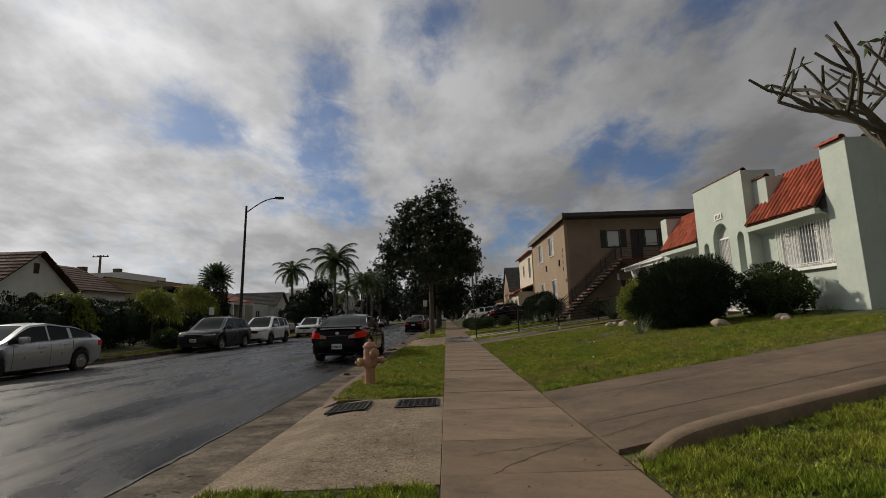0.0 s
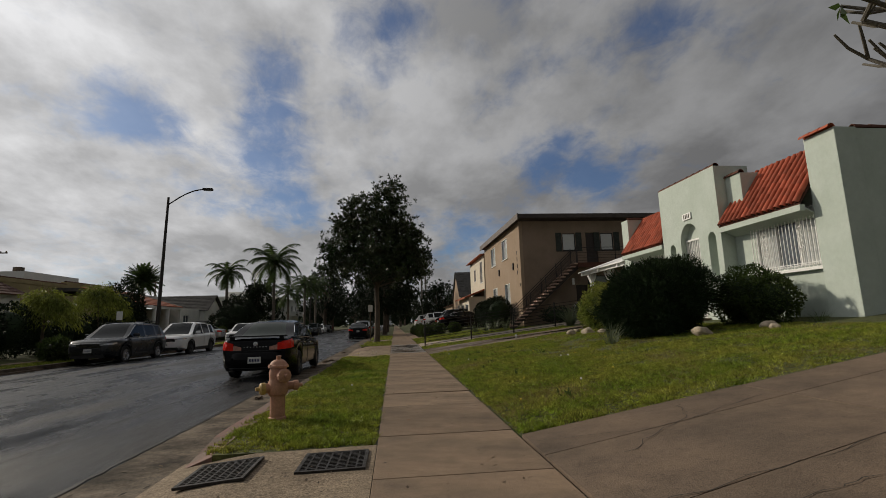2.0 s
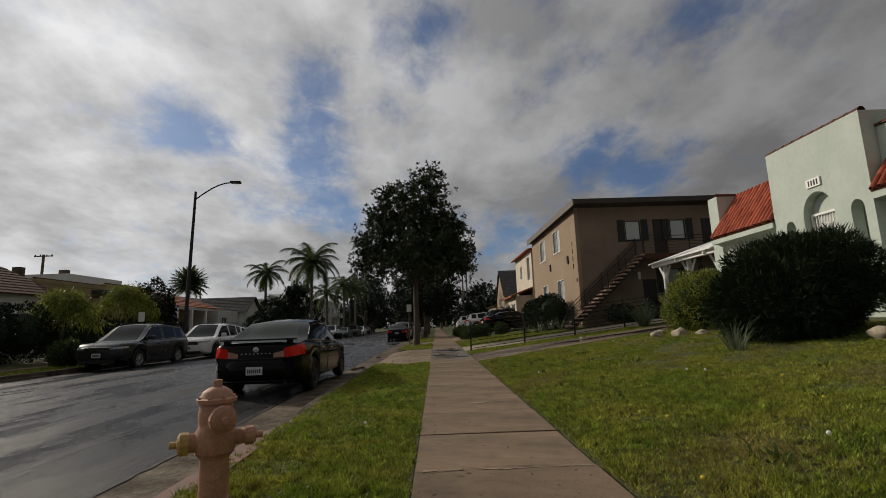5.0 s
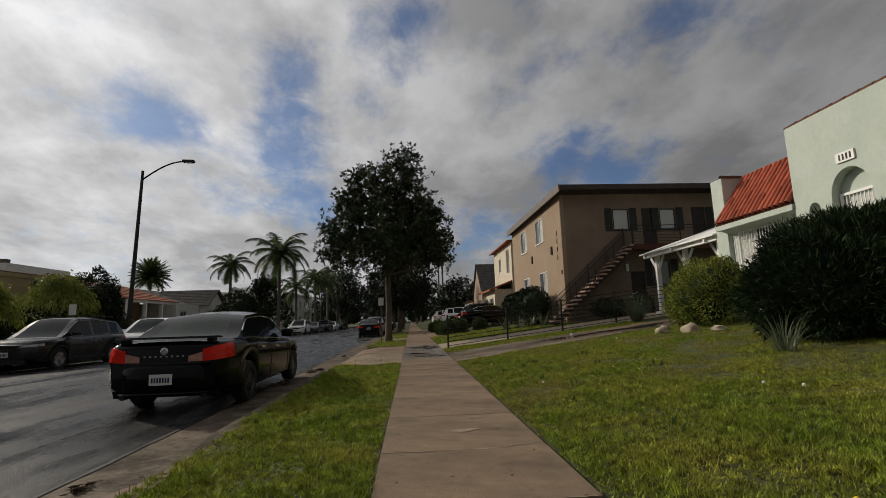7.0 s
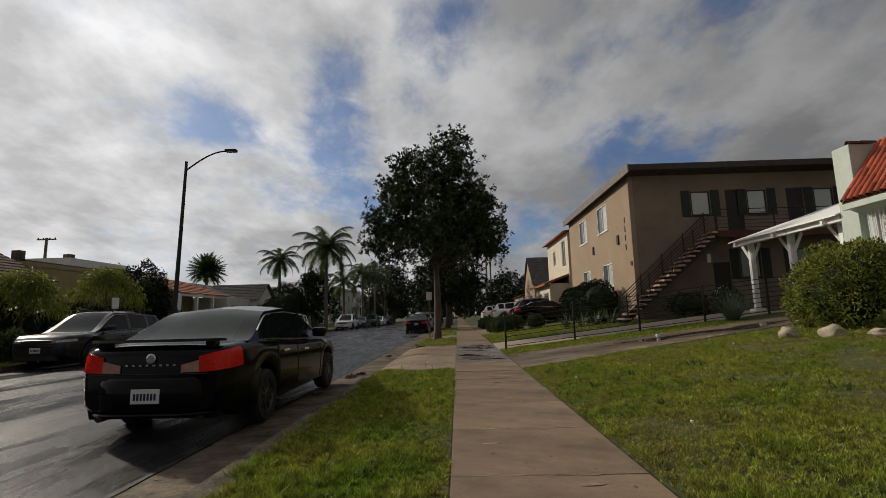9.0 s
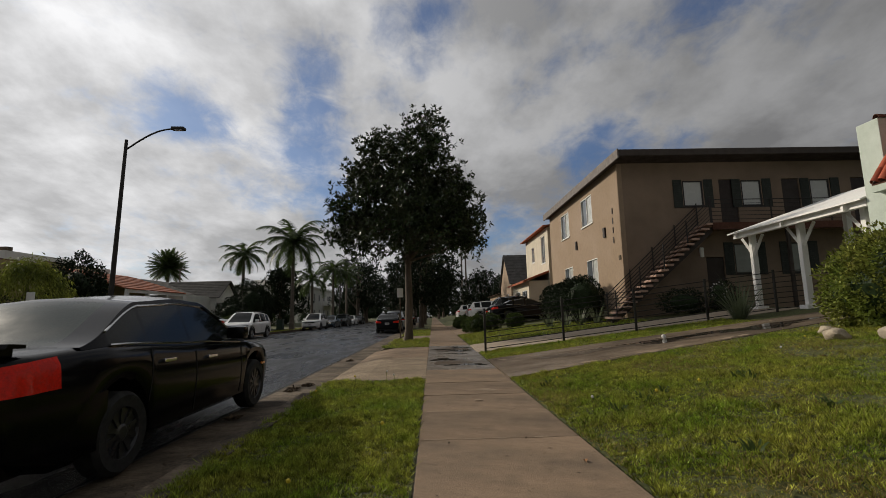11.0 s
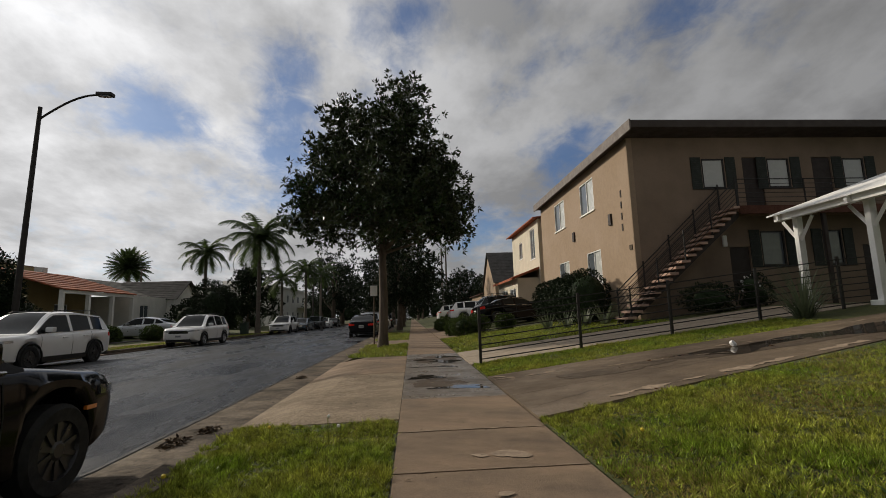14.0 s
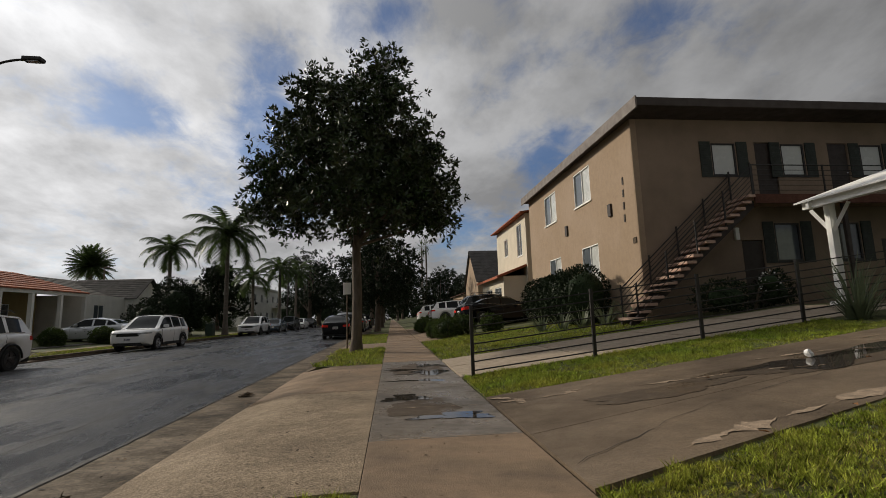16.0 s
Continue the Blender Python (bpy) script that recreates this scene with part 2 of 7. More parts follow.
M_TILES = material("terracotta_tile_course", (0.42, 0.13, 0.06), 0.8, vary=0.35, scale=1.6, fine=25, bump=0.3, tint=(0.2, 0.07, 0.045), spread=0.3, island=True)
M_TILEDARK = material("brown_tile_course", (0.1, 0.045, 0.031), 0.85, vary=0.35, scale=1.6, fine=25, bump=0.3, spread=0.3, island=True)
M_SHINGLE = material("grey_roof_shingle", (0.1, 0.095, 0.09), 0.9, vary=0.3, scale=2, fine=40, bump=0.4)
M_ROOFDARK = material("dark_brown_fascia", (0.05, 0.038, 0.032), 0.7, vary=0.2, scale=3)
# lighter than the roof edge: the street-side light is in this colour
M_FASCIA = material("lit_grey_brown_fascia_paint", (0.16, 0.135, 0.12), 0.7, vary=0.2, scale=3)
M_WHITE = material("white_paint", (0.84, 0.83, 0.8), 0.55, vary=0.07, scale=4, fine=50, bump=0.06)
M_IRONBLACK = material("black_painted_steel", (0.018, 0.015, 0.014), 0.5, vary=0.2, scale=8, bump=0.05)
M_SHUTTER = material("dark_green_shutter", (0.022, 0.028, 0.022), 0.6, vary=0.2, scale=6)
M_DARKDOOR = material("dark_brown_door", (0.028, 0.018, 0.014), 0.55, vary=0.2, scale=5)
M_STEP = material("red_brown_tread", (0.45, 0.3, 0.23), 0.75, vary=0.25, scale=4)
M_GLASS = material("window_glass", (0.1, 0.115, 0.13), 0.06, vary=0.15, scale=1.2, fine=4, bump=0.0, rough_vary=0.03)
M_GLASS.node_tree.nodes["Principled BSDF"].inputs["Specular IOR Level"].default_value = 0.9
M_BLIND = material("pale_window_blind", (0.52, 0.53, 0.51), 0.25, vary=0.08, scale=2, coat=0.4)
M_CARGLASS = material("car_glass", (0.012, 0.015, 0.015), 0.05, vary=0.2, scale=2, bump=0, rough_vary=0.02)
M_CARGLASS.node_tree.nodes["Principled BSDF"].inputs["Specular IOR Level"].default_value = 0.2
M_REARGLASS = material("rear_window_glass", (0.05, 0.062, 0.055), 0.15, vary=0.3, scale=1.5, bump=0, rough_vary=0.04)
M_REARGLASS.node_tree.nodes["Principled BSDF"].inputs["Specular IOR Level"].default_value = 0.16
M_CARBLACK = material("black_car_paint", (0.004, 0.004, 0.0045), 0.14, vary=0.3, scale=3, bump=0, coat=0.0, rough_vary=0.03)
M_CARGREY = material("dark_grey_car_paint", (0.016, 0.019, 0.021), 0.3, metal=0.2, vary=0.15, scale=3, bump=0, coat=0.35, rough_vary=0.05)
M_CARWHITE = material("white_car_paint", (0.86, 0.86, 0.86), 0.35, vary=0.05, scale=3, bump=0, coat=0.8, rough_vary=0.05)
M_CARSILVER = material("silver_car_paint", (0.5, 0.52, 0.54), 0.32, metal=0.55, vary=0.08, scale=3, bump=0, coat=0.8, rough_vary=0.05)
M_CARBLUE = material("slate_blue_car_paint", (0.05, 0.08, 0.11), 0.3, metal=0.3, vary=0.1, scale=3, bump=0, coat=0.8)
M_PLASTIC = material("black_plastic_trim", (0.013, 0.013, 0.013), 0.6, vary=0.2, scale=8, bump=0.05)
M_CHROME = material("chrome", (0.7, 0.7, 0.7), 0.12, metal=1.0, vary=0.05, scale=5, bump=0, rough_vary=0.05)
M_TYRE = material("tyre_rubber", (0.016, 0.016, 0.016), 0.8, vary=0.3, scale=12, bump=0.1)
M_RIM = material("alloy_rim", (0.5, 0.5, 0.52), 0.3, metal=0.9, vary=0.15, scale=8, bump=0)
M_RIMDARK = material("dark_alloy_rim", (0.09, 0.09, 0.095), 0.35, metal=0.8, vary=0.15, scale=8, bump=0)
M_TAIL = material("red_tail_lamp", (0.8, 0.025, 0.012), 0.25, vary=0.3, scale=9, bump=0, coat=0.25)
M_TAILCLEAR = material("clear_tail_lamp", (0.5, 0.26, 0.2), 0.15, vary=0.3, scale=14, bump=0, coat=1.0)
M_DAMPDARK = material("dark_damp_concrete", (0.1, 0.074, 0.05), 0.55, grain=0.15, vary=0.35, scale=1.6, fine=60, bump=0.2, tint=(0.075, 0.058, 0.043), rough_vary=0.3)
M_HEADDARK = material("smoked_head_lamp", (0.03, 0.032, 0.035), 0.1, vary=0.3, scale=9, bump=0, coat=1.0)
M_AMBER = material("amber_lens", (0.75, 0.22, 0.03), 0.2, vary=0.2, scale=30, bump=0, coat=1.0)
M_HEAD = material("clear_head_lamp", (0.5, 0.52, 0.54), 0.12, metal=0.3, vary=0.4, scale=9, bump=0, coat=1.0)
M_PLATE = material("number_plate", (0.68, 0.68, 0.66), 0.4, vary=0.06, scale=20, bump=0)
M_INK = material("dark_blue_ink", (0.02, 0.025, 0.08), 0.5, vary=0.1, scale=20, bump=0)
M_BARK = material("grey_brown_bark", (0.13, 0.1, 0.075), 0.9, vary=0.4, scale=5, fine=40, bump=0.6, tint=(0.075, 0.058, 0.043), stretch=(1, 1, 0.3))
M_BARKPALE = material("pale_bare_bark", (0.13, 0.115, 0.09), 0.85, vary=0.3, scale=7, fine=40, bump=0.4)
M_PALMTRUNK = material("palm_trunk", (0.16, 0.135, 0.11), 0.9, vary=0.35, scale=4, fine=30, bump=0.5, stretch=(1, 1, 3))
M_LEAF = material("magnolia_leaf", (0.03, 0.055, 0.018), 0.3, vary=0.3, scale=0.8, fine=9, bump=0, tint=(0.045, 0.055, 0.02), spread=0.5, island=True)
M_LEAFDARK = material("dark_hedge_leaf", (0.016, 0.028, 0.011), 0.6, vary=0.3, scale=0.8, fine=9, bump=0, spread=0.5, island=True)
M_LEAFMID = material("mid_green_leaf", (0.04, 0.065, 0.018), 0.5, vary=0.3, scale=0.9, fine=9, bump=0, tint=(0.06, 0.08, 0.022), spread=0.5, island=True, through_light=0.35)
M_LEAFVAR = material("yellow_edged_leaf", (0.15, 0.2, 0.04), 0.45, vary=0.35, scale=1.2, fine=9, bump=0, tint=(0.22, 0.22, 0.05), spread=0.7, island=True, through_light=0.35)
M_JUNIPER = material("juniper_needles", (0.012, 0.026, 0.009), 0.65, vary=0.35, scale=1.1, fine=10, bump=0, tint=(0.02, 0.036, 0.011), spread=0.55, island=True)
M_LEAFYELLOW = material("yellow_green_leaf", (0.24, 0.26, 0.045), 0.5, vary=0.3, scale=1.0, fine=9, bump=0, tint=(0.11, 0.14, 0.03), spread=0.5, island=True, through_light=0.35)
M_FROND = material("palm_frond", (0.06, 0.09, 0.03), 0.5, vary=0.3, scale=1.0, fine=9, bump=0, spread=0.4, island=True, through_light=0.35)
M_GREYLEAF = material("grey_green_blade_leaf", (0.1, 0.12, 0.07), 0.5, vary=0.3, scale=1.0, fine=9, bump=0, spread=0.5, island=True, through_light=0.45)
for matt in (M_CONCRETE, M_AGGREGATE, M_DRIVE, M_GUTTER, M_WETCON, M_DAMPDARK, M_TAIL, M_TILE, M_TILES, M_TILEDARK, M_SHINGLE):
    matt.node_tree.nodes["Principled BSDF"].inputs["Specular IOR Level"].default_value = 0.18
for leafy in (M_GRASS, M_STRAW, M_LEAF, M_LEAFDARK, M_LEAFMID, M_LEAFVAR, M_JUNIPER, M_LEAFYELLOW, M_FROND):
    leafy.node_tree.nodes["Principled BSDF"].inputs["Specular IOR Level"].default_value = 0.18
M_LEAF.node_tree.nodes["Principled BSDF"].inputs["Specular IOR Level"].default_value = 0.35
M_CARBLACK.node_tree.nodes["Principled BSDF"].inputs["Specular IOR Level"].default_value = 0.2
M_FLOWER = material("white_petal", (0.75, 0.72, 0.72), 0.6, vary=0.1, scale=5, bump=0)
M_DANDELION = material("yellow_petal", (0.6, 0.45, 0.03), 0.6, vary=0.1, scale=5, bump=0)
M_DEADLEAF = material("dead_brown_leaf", (0.2, 0.09, 0.03), 0.8, vary=0.4, scale=5, bump=0)
M_LITTER = material("brown_litter", (0.1, 0.066, 0.036), 0.85, vary=0.4, scale=4, bump=0, spread=0.7, island=True)
M_ROCK = material("pale_garden_rock", (0.42, 0.35, 0.26), 0.9, vary=0.35, scale=5, fine=30, bump=0.5)
M_GRAVEL = material("grey_gravel", (0.12, 0.11, 0.1), 0.95, vary=0.7, scale=14, fine=120, bump=0.9)
M_STEEL = material("dark_lamp_steel", (0.04, 0.036, 0.033), 0.55, metal=0.4, vary=0.2, scale=5)
M_BIN = material("green_plastic_bin", (0.02, 0.04, 0.025), 0.5, vary=0.2, scale=6)
M_PAPER = material("white_crumpled_paper", (0.75, 0.74, 0.72), 0.8, vary=0.1, scale=20)

# ---- builders ----


def mesh_of(bm, name, mat, smooth=False):
    me = bpy.data.meshes.new(name)
    bm.normal_update()
    bm.to_mesh(me)
    bm.free()
    for m in mat if isinstance(mat, (list, tuple)) else (mat,):
        me.materials.append(m)
    if smooth:
        me.polygons.foreach_set("use_smooth", [True] * len(me.polygons))
        me.set_sharp_from_angle(angle=radians(38))
    return me


def part(name, bm, mat, parent=None, label="", smooth=False):
    ob = new(name, mesh_of(bm, name, mat, smooth))
    if parent is not None:
        ob.parent = parent
    return tagged(ob, label)


def thing(name, label, category, m=None, group="", kind=""):
    ob = new(name)
    ob.empty_display_size = 0.1
    if m is not None:
        ob.matrix_world = m
    return tagged(ob, label, category, group, kind)


def box(bm, x0, x1, y0, y1, z0, z1, bevel=0.0):
    r = bmesh.ops.create_cube(bm, size=1, matrix=Matrix.LocRotScale(((x0 + x1) / 2, (y0 + y1) / 2, (z0 + z1) / 2), None, (abs(x1 - x0), abs(y1 - y0), abs(z1 - z0))))
    if bevel:
        es = list({e for v in r["verts"] for e in v.link_edges})
        bmesh.ops.bevel(bm, geom=es, offset=bevel, segments=2, affect="EDGES", profile=0.6)
    return bm


def boxed(*dims, bevel=0.0):
    return box(bmesh.new(), *dims, bevel=bevel)


def tube(bm, points, radii, sides=8, caps=True):
    """A tapered tube along the points."""
    rings = []
    for i, p in enumerate(points):
        p = Vector(p)
        a = Vector(points[max(i - 1, 0)])
        b = Vector(points[min(i + 1, len(points) - 1)])
        d = (b - a).normalized()
        ref = Vector((0, 0, 1)) if abs(d.z) < 0.9 else Vector((1, 0, 0))
        u = d.cross(ref).normalized()
        v = d.cross(u)
        r = radii[i] if isinstance(radii, (list, tuple)) else radii
        rings.append([bm.verts.new(p + (u * math.cos(k * 2 * math.pi / sides) + v * math.sin(k * 2 * math.pi / sides)) * r) for k in range(sides)])
    for a, b in zip(rings, rings[1:]):
        for k in range(sides):
            bm.faces.new((a[k], a[(k + 1) % sides], b[(k + 1) % sides], b[k]))
    if caps:
        bm.faces.new(rings[0])
        bm.faces.new(list(reversed(rings[-1])))
    return bm


def lathe(bm, profile, sides=20, m=None, caps=True):
    """Turns (radius, height) pairs round z."""
    rings = []
    for r, z in profile:
        rings.append([bm.verts.new((r * math.cos(k * 2 * math.pi / sides), r * math.sin(k * 2 * math.pi / sides), z)) for k in range(sides)])
    made = [v for ring in rings for v in ring]
    for a, b in zip(rings, rings[1:]):
        for k in range(sides):
            bm.faces.new((a[k], a[(k + 1) % sides], b[(k + 1) % sides], b[k]))
    if caps:
        bm.faces.new(list(reversed(rings[0])))
        bm.faces.new(rings[-1])
    if m is not None:
        bmesh.ops.transform(bm, matrix=m, verts=made)
    return bm


def slab(bm, top, depth):
    """A slab from four top corners (x, y, z), depth thick."""
    t = [bm.verts.new(p) for p in top]
    b = [bm.verts.new((p[0], p[1], p[2] - depth)) for p in top]
    if (Vector(top[1]) - Vector(top[0])).cross(Vector(top[2]) - Vector(top[1])).z < 0:
        t.reverse(), b.reverse()
    bm.faces.new(t)
    bm.faces.new(list(reversed(b)))
    for i in range(4):
        j = (i + 1) % 4
        bm.faces.new((t[j], t[i], b[i], b[j]))
    return bm


def raw_mesh(name, verts, faces, mat, parent=None, smooth=False):
    """verts (n, 3), faces (m, k) of one size, as one mesh."""
    me = bpy.data.meshes.new(name)
    verts, faces = np.asarray(verts, np.float32), np.asarray(faces, np.int32)
    k = faces.shape[1]
    me.vertices.add(len(verts))
    me.vertices.foreach_set("co", verts.ravel())
    me.loops.add(faces.size)
    me.loops.foreach_set("vertex_index", faces.ravel())
    me.polygons.add(len(faces))
    me.polygons.foreach_set("loop_start", np.arange(0, faces.size, k, dtype=np.int32))
    me.polygons.foreach_set("loop_total", np.full(len(faces), k, np.int32))
    me.update(calc_edges=True)
    me.materials.append(mat)
    ob = new(name, me)
    if parent is not None:
        ob.parent = parent
    return ob


def unit(a):
    return a / np.maximum(np.linalg.norm(a, axis=1, keepdims=True), 1e-6)


def leaf_cloud(name, rng, centres, axes, length, width, mat, parent=None, fold=0.25):
    """Folded leaves, six corners each, at the centres, pointing along axes."""
    n = len(centres)
    side = unit(np.cross(axes, unit(rng.normal(size=(n, 3)))))
    up = np.cross(side, axes)
    ln = (length * rng.uniform(0.7, 1.25, n))[:, None]
    wd = (width * rng.uniform(0.75, 1.2, n))[:, None]
    a = centres
    b = centres + axes * ln * 0.45 + side * wd * 0.5 + up * wd * fold
    c = centres + axes * ln
    d = centres + axes * ln * 0.45 - side * wd * 0.5 + up * wd * fold
    v = np.stack([a, b, c, d], 1).reshape(-1, 3)
    i = np.arange(n)[:, None] * 4
    f = np.concatenate([i + [0, 1, 2], i + [0, 2, 3]], 1).reshape(-1, 3)
    return raw_mesh(name, v, f, mat, parent)


def blob_points(rng, blobs, n, shell=0.55, lump=0.18, floor=None):
    """Points in the outer shell of ellipsoids (x, y, z, rx, ry, rz), with the outward direction."""
    bl = np.array(blobs, float)
    wt = (bl[:, 3] * bl[:, 4] + bl[:, 4] * bl[:, 5] + bl[:, 3] * bl[:, 5])
    k = rng.choice(len(bl), n, p=wt / wt.sum())
    d = unit(rng.normal(size=(n, 3)))
    ph = bl[k, :3].sum(1)
    wob = 1 + lump * (np.sin(d[:, 0] * 5 + ph * 3) * np.sin(d[:, 1] * 6 + ph) + 0.6 * np.sin(d[:, 2] * 9 + d[:, 0] * 7 + ph))
    r = (shell + (1 - shell) * rng.uniform(0, 1, n) ** 0.5) * wob
    p = bl[k, :3] + d * bl[k, 3:] * r[:, None]
    if floor is not None:
        keep = p[:, 2] > floor
        p, d = p[keep], d[keep]
    return p, d


def wall_profile(bm, length, height, thick, openings, m, base=0.0, step=0.0):
    """An upright wall along local x, its outer face at y=0 and its inner at y=thick. openings: (x0, x1, z0, z1, arched)."""
    cuts = {0.0, length}
    for x0, x1, z0, z1, arched in openings:
        k = 12 if arched else 1
        cuts |= {x0 + (x1 - x0) * (0.5 - 0.5 * math.cos(math.pi * i / k)) for i in range(k + 1)}
    cuts = sorted(cuts)
    made = []

    def prism(xa, xb, lo_a, lo_b, hi_a, hi_b):
        if max(hi_a - lo_a, hi_b - lo_b) < 1e-4 or xb - xa < 1e-5:
            return
        vs = [bm.verts.new(p) for p in ((xa, 0, lo_a), (xb, 0, lo_b), (xb, 0, hi_b), (xa, 0, hi_a), (xa, thick, lo_a), (xb, thick, lo_b), (xb, thick, hi_b), (xa, thick, hi_a))]
        made.extend(vs)
        for f in ((0, 1, 2, 3), (5, 4, 7, 6), (4, 0, 3, 7), (1, 5, 6, 2), (3, 2, 6, 7), (4, 5, 1, 0)):
            bm.faces.new([vs[i] for i in f])

    for xa, xb in zip(cuts, cuts[1:]):
        mid = (xa + xb) / 2
        holes = sorted([o for o in openings if o[0] < mid < o[1]], key=lambda o: o[2])
        lo_a = lo_b = base
        for x0, x1, z0, z1, arched in holes:
            prism(xa, xb, lo_a, lo_b, z0, z0)
            if arched:
                r = (x1 - x0) / 2
                def arch(x):
                    return z1 - r + math.sqrt(max(r * r - (x - (x0 + x1) / 2) ** 2, 0))
                lo_a, lo_b = arch(xa), arch(xb)
            else:
                lo_a = lo_b = z1
        prism(xa, xb, lo_a, lo_b, height, height)
    bmesh.ops.transform(bm, matrix=m, verts=made)
    bmesh.ops.remove_doubles(bm, verts=bm.verts, dist=0.0005)
    return bm


def window_unit(parent, m, w, h, glass, frame_mat, bars=1, deep=0.07, sill=True, label="", rail=0.05):
    """A window in local x (width) and z (height), outwards is -y. Frame, panes and sill are parts."""
    win = new("window")
    win.empty_display_size = 0.1
    win.parent = parent
    win.matrix_local = m
    tagged(win, label)
    bm = bmesh.new()
    box(bm, 0, rail, -0.015, deep, 0, h)
    box(bm, w - rail, w, -0.015, deep, 0, h)
    box(bm, rail, w - rail, -0.015, deep, h - rail, h)
    box(bm, rail, w - rail, -0.015, deep, 0, rail)
    for i in range(bars):
        x = w * (i + 1) / (bars + 1)
        box(bm, x - 0.02, x + 0.02, -0.005, deep, rail, h - rail)
    part("window_frame", bm, frame_mat, win)
    for i in range(bars + 1):
        part("pane", boxed(w * i / (bars + 1) + 0.02, w * (i + 1) / (bars + 1) - 0.02, deep * 0.5, deep * 0.5 + 0.008, rail * 0.5, h - rail * 0.5), glass[i % len(glass)] if isinstance(glass, (list, tuple)) else glass, win)
    if sill:
        part("window_sill", boxed(-0.06, w + 0.06, -0.07, deep, -0.05, -0.002), frame_mat, win)
    return win


def text_part(name, body, size, depth, m, mat, parent, label=""):
    cu = bpy.data.curves.new(name, "FONT")
    cu.body, cu.size, cu.extrude, cu.align_x = body, size, depth, "CENTER"
    tmp = new(name + "_curve", cu)
    me = bpy.data.meshes.new_from_object(tmp.evaluated_get(bpy.context.evaluated_depsgraph_get()))
    bpy.data.objects.remove(tmp)
    me.materials.clear()
    me.materials.append(mat)
    ob = new(name, me)
    ob.parent = parent
    ob.matrix_local = m
    return tagged(ob, label)


def ground_z(x):
    """Height of the yards beside the walk, which rise away from it."""
    return 0.0 if x < 1.42 else min(0.11 * (x - 1.42), 1.1)


# ---- ground, road, walks ----
KERB, FAR_KERB = -1.72, -13.0


def build_ground():
    xs = [-900, -200, -60, -30, -22, -18, -14.6, FAR_KERB - 0.16, FAR_KERB - 0.15, KERB + 0.15, KERB + 0.19, -0.01, 1.42, 4, 7, 11.42, 20, 40, 200, 900]
    zs = [0.3, 0.3, 0.3, 0.3, 0.3, 0.15, -0.02, -0.02, -0.32, -0.32, -0.22, -0.22, -0.03] + [ground_z(x) for x in xs[13:]]
    ys = [-120, -40] + [i * 4.0 for i in range(-5, 50)] + [240, 400, 900, 1800]
    v = [(x, y, z) for y in ys for x, z in zip(xs, zs)]
    k = len(xs)
    f = [(j * k + i, j * k + i + 1, (j + 1) * k + i + 1, (j + 1) * k + i) for j in range(len(ys) - 1) for i in range(k - 1)]
    ob = raw_mesh("ground", v, f, M_SOIL)
    tagged(ob, "rough green turf and bare soil of front yards", "ground", kind="structure")
    # road with a low crown
    rx = [FAR_KERB, FAR_KERB + 0.5, -11, -7.5, -4, -2.52]
    rz = [-0.17, -0.16, -0.1, -0.03, -0.1, -0.145]
    ry = [-120] + [i * 6.0 for i in range(-4, 60)] + [600, 1500]
    v = [(x, y, z) for y in ry for x, z in zip(rx, rz)]
    k = len(rx)
    f = [(j * k + i, j * k + i + 1, (j + 1) * k + i + 1, (j + 1) * k + i) for j in range(len(ry) - 1) for i in range(k - 1)]
    tagged(raw_mesh("road", v, f, M_ASPHALT, smooth=True), "dark wet asphalt road with sheen and patched seams", "road", kind="structure")
    bm = bmesh.new()
    slab(bm, [(-2.54, -60, -0.145), (KERB - 0.06, -60, -0.15), (KERB - 0.06, 400, -0.15), (-2.54, 400, -0.145)], 0.2)
    tagged(part("gutter", bm, M_GUTTER), "stained damp concrete gutter beside the road", "gutter", kind="structure")
    bm = bmesh.new()
    for y0, y1 in ((-8, 11), (11.2, 24), (24.1, 44.5), (45, 58), (61, 400)):
        slab(bm, [(FAR_KERB - 0.15, y0, 0), (FAR_KERB, y0, 0), (FAR_KERB, y1, 0), (FAR_KERB - 0.15, y1, 0)], 0.4)
    tagged(part("far_kerb", bm, M_GUTTER), "grey concrete kerb across the road", "kerb", kind="structure")
    bm = bmesh.new()
    slab(bm, [(-16.2, -60, 0.02), (-14.7, -60, 0.02), (-14.7, 400, 0.02), (-16.2, 400, 0.02)], 0.2)
    tagged(part("far_pavement", bm, M_CONCRETE), "concrete walk across the road", "pavement", kind="structure")
    bm = bmesh.new()
    for y0, y1 in ((21.8, 26.6), (44.6, 48.6), (58.5, 62)):
        slab(bm, [(-23.5, y0, 0.33), (-14.7, y0, 0.04), (-14.7, y1, 0.04), (-23.5, y1, 0.33)], 0.3)
        slab(bm, [(-14.7, y0, 0.035), (FAR_KERB + 0.1, y0 - 0.4, -0.12), (FAR_KERB + 0.1, y1 + 0.4, -0.12), (-14.7, y1, 0.035)], 0.3)
    tagged(part("far_driveways", bm, M_DRIVE), "concrete driveways across the road", "driveway", kind="structure")
    # kerb on the near side, stepped between the aprons
    kerb = thing("kerb", "worn concrete kerb with faded red paint by the hydrant", "kerb", kind="structure")
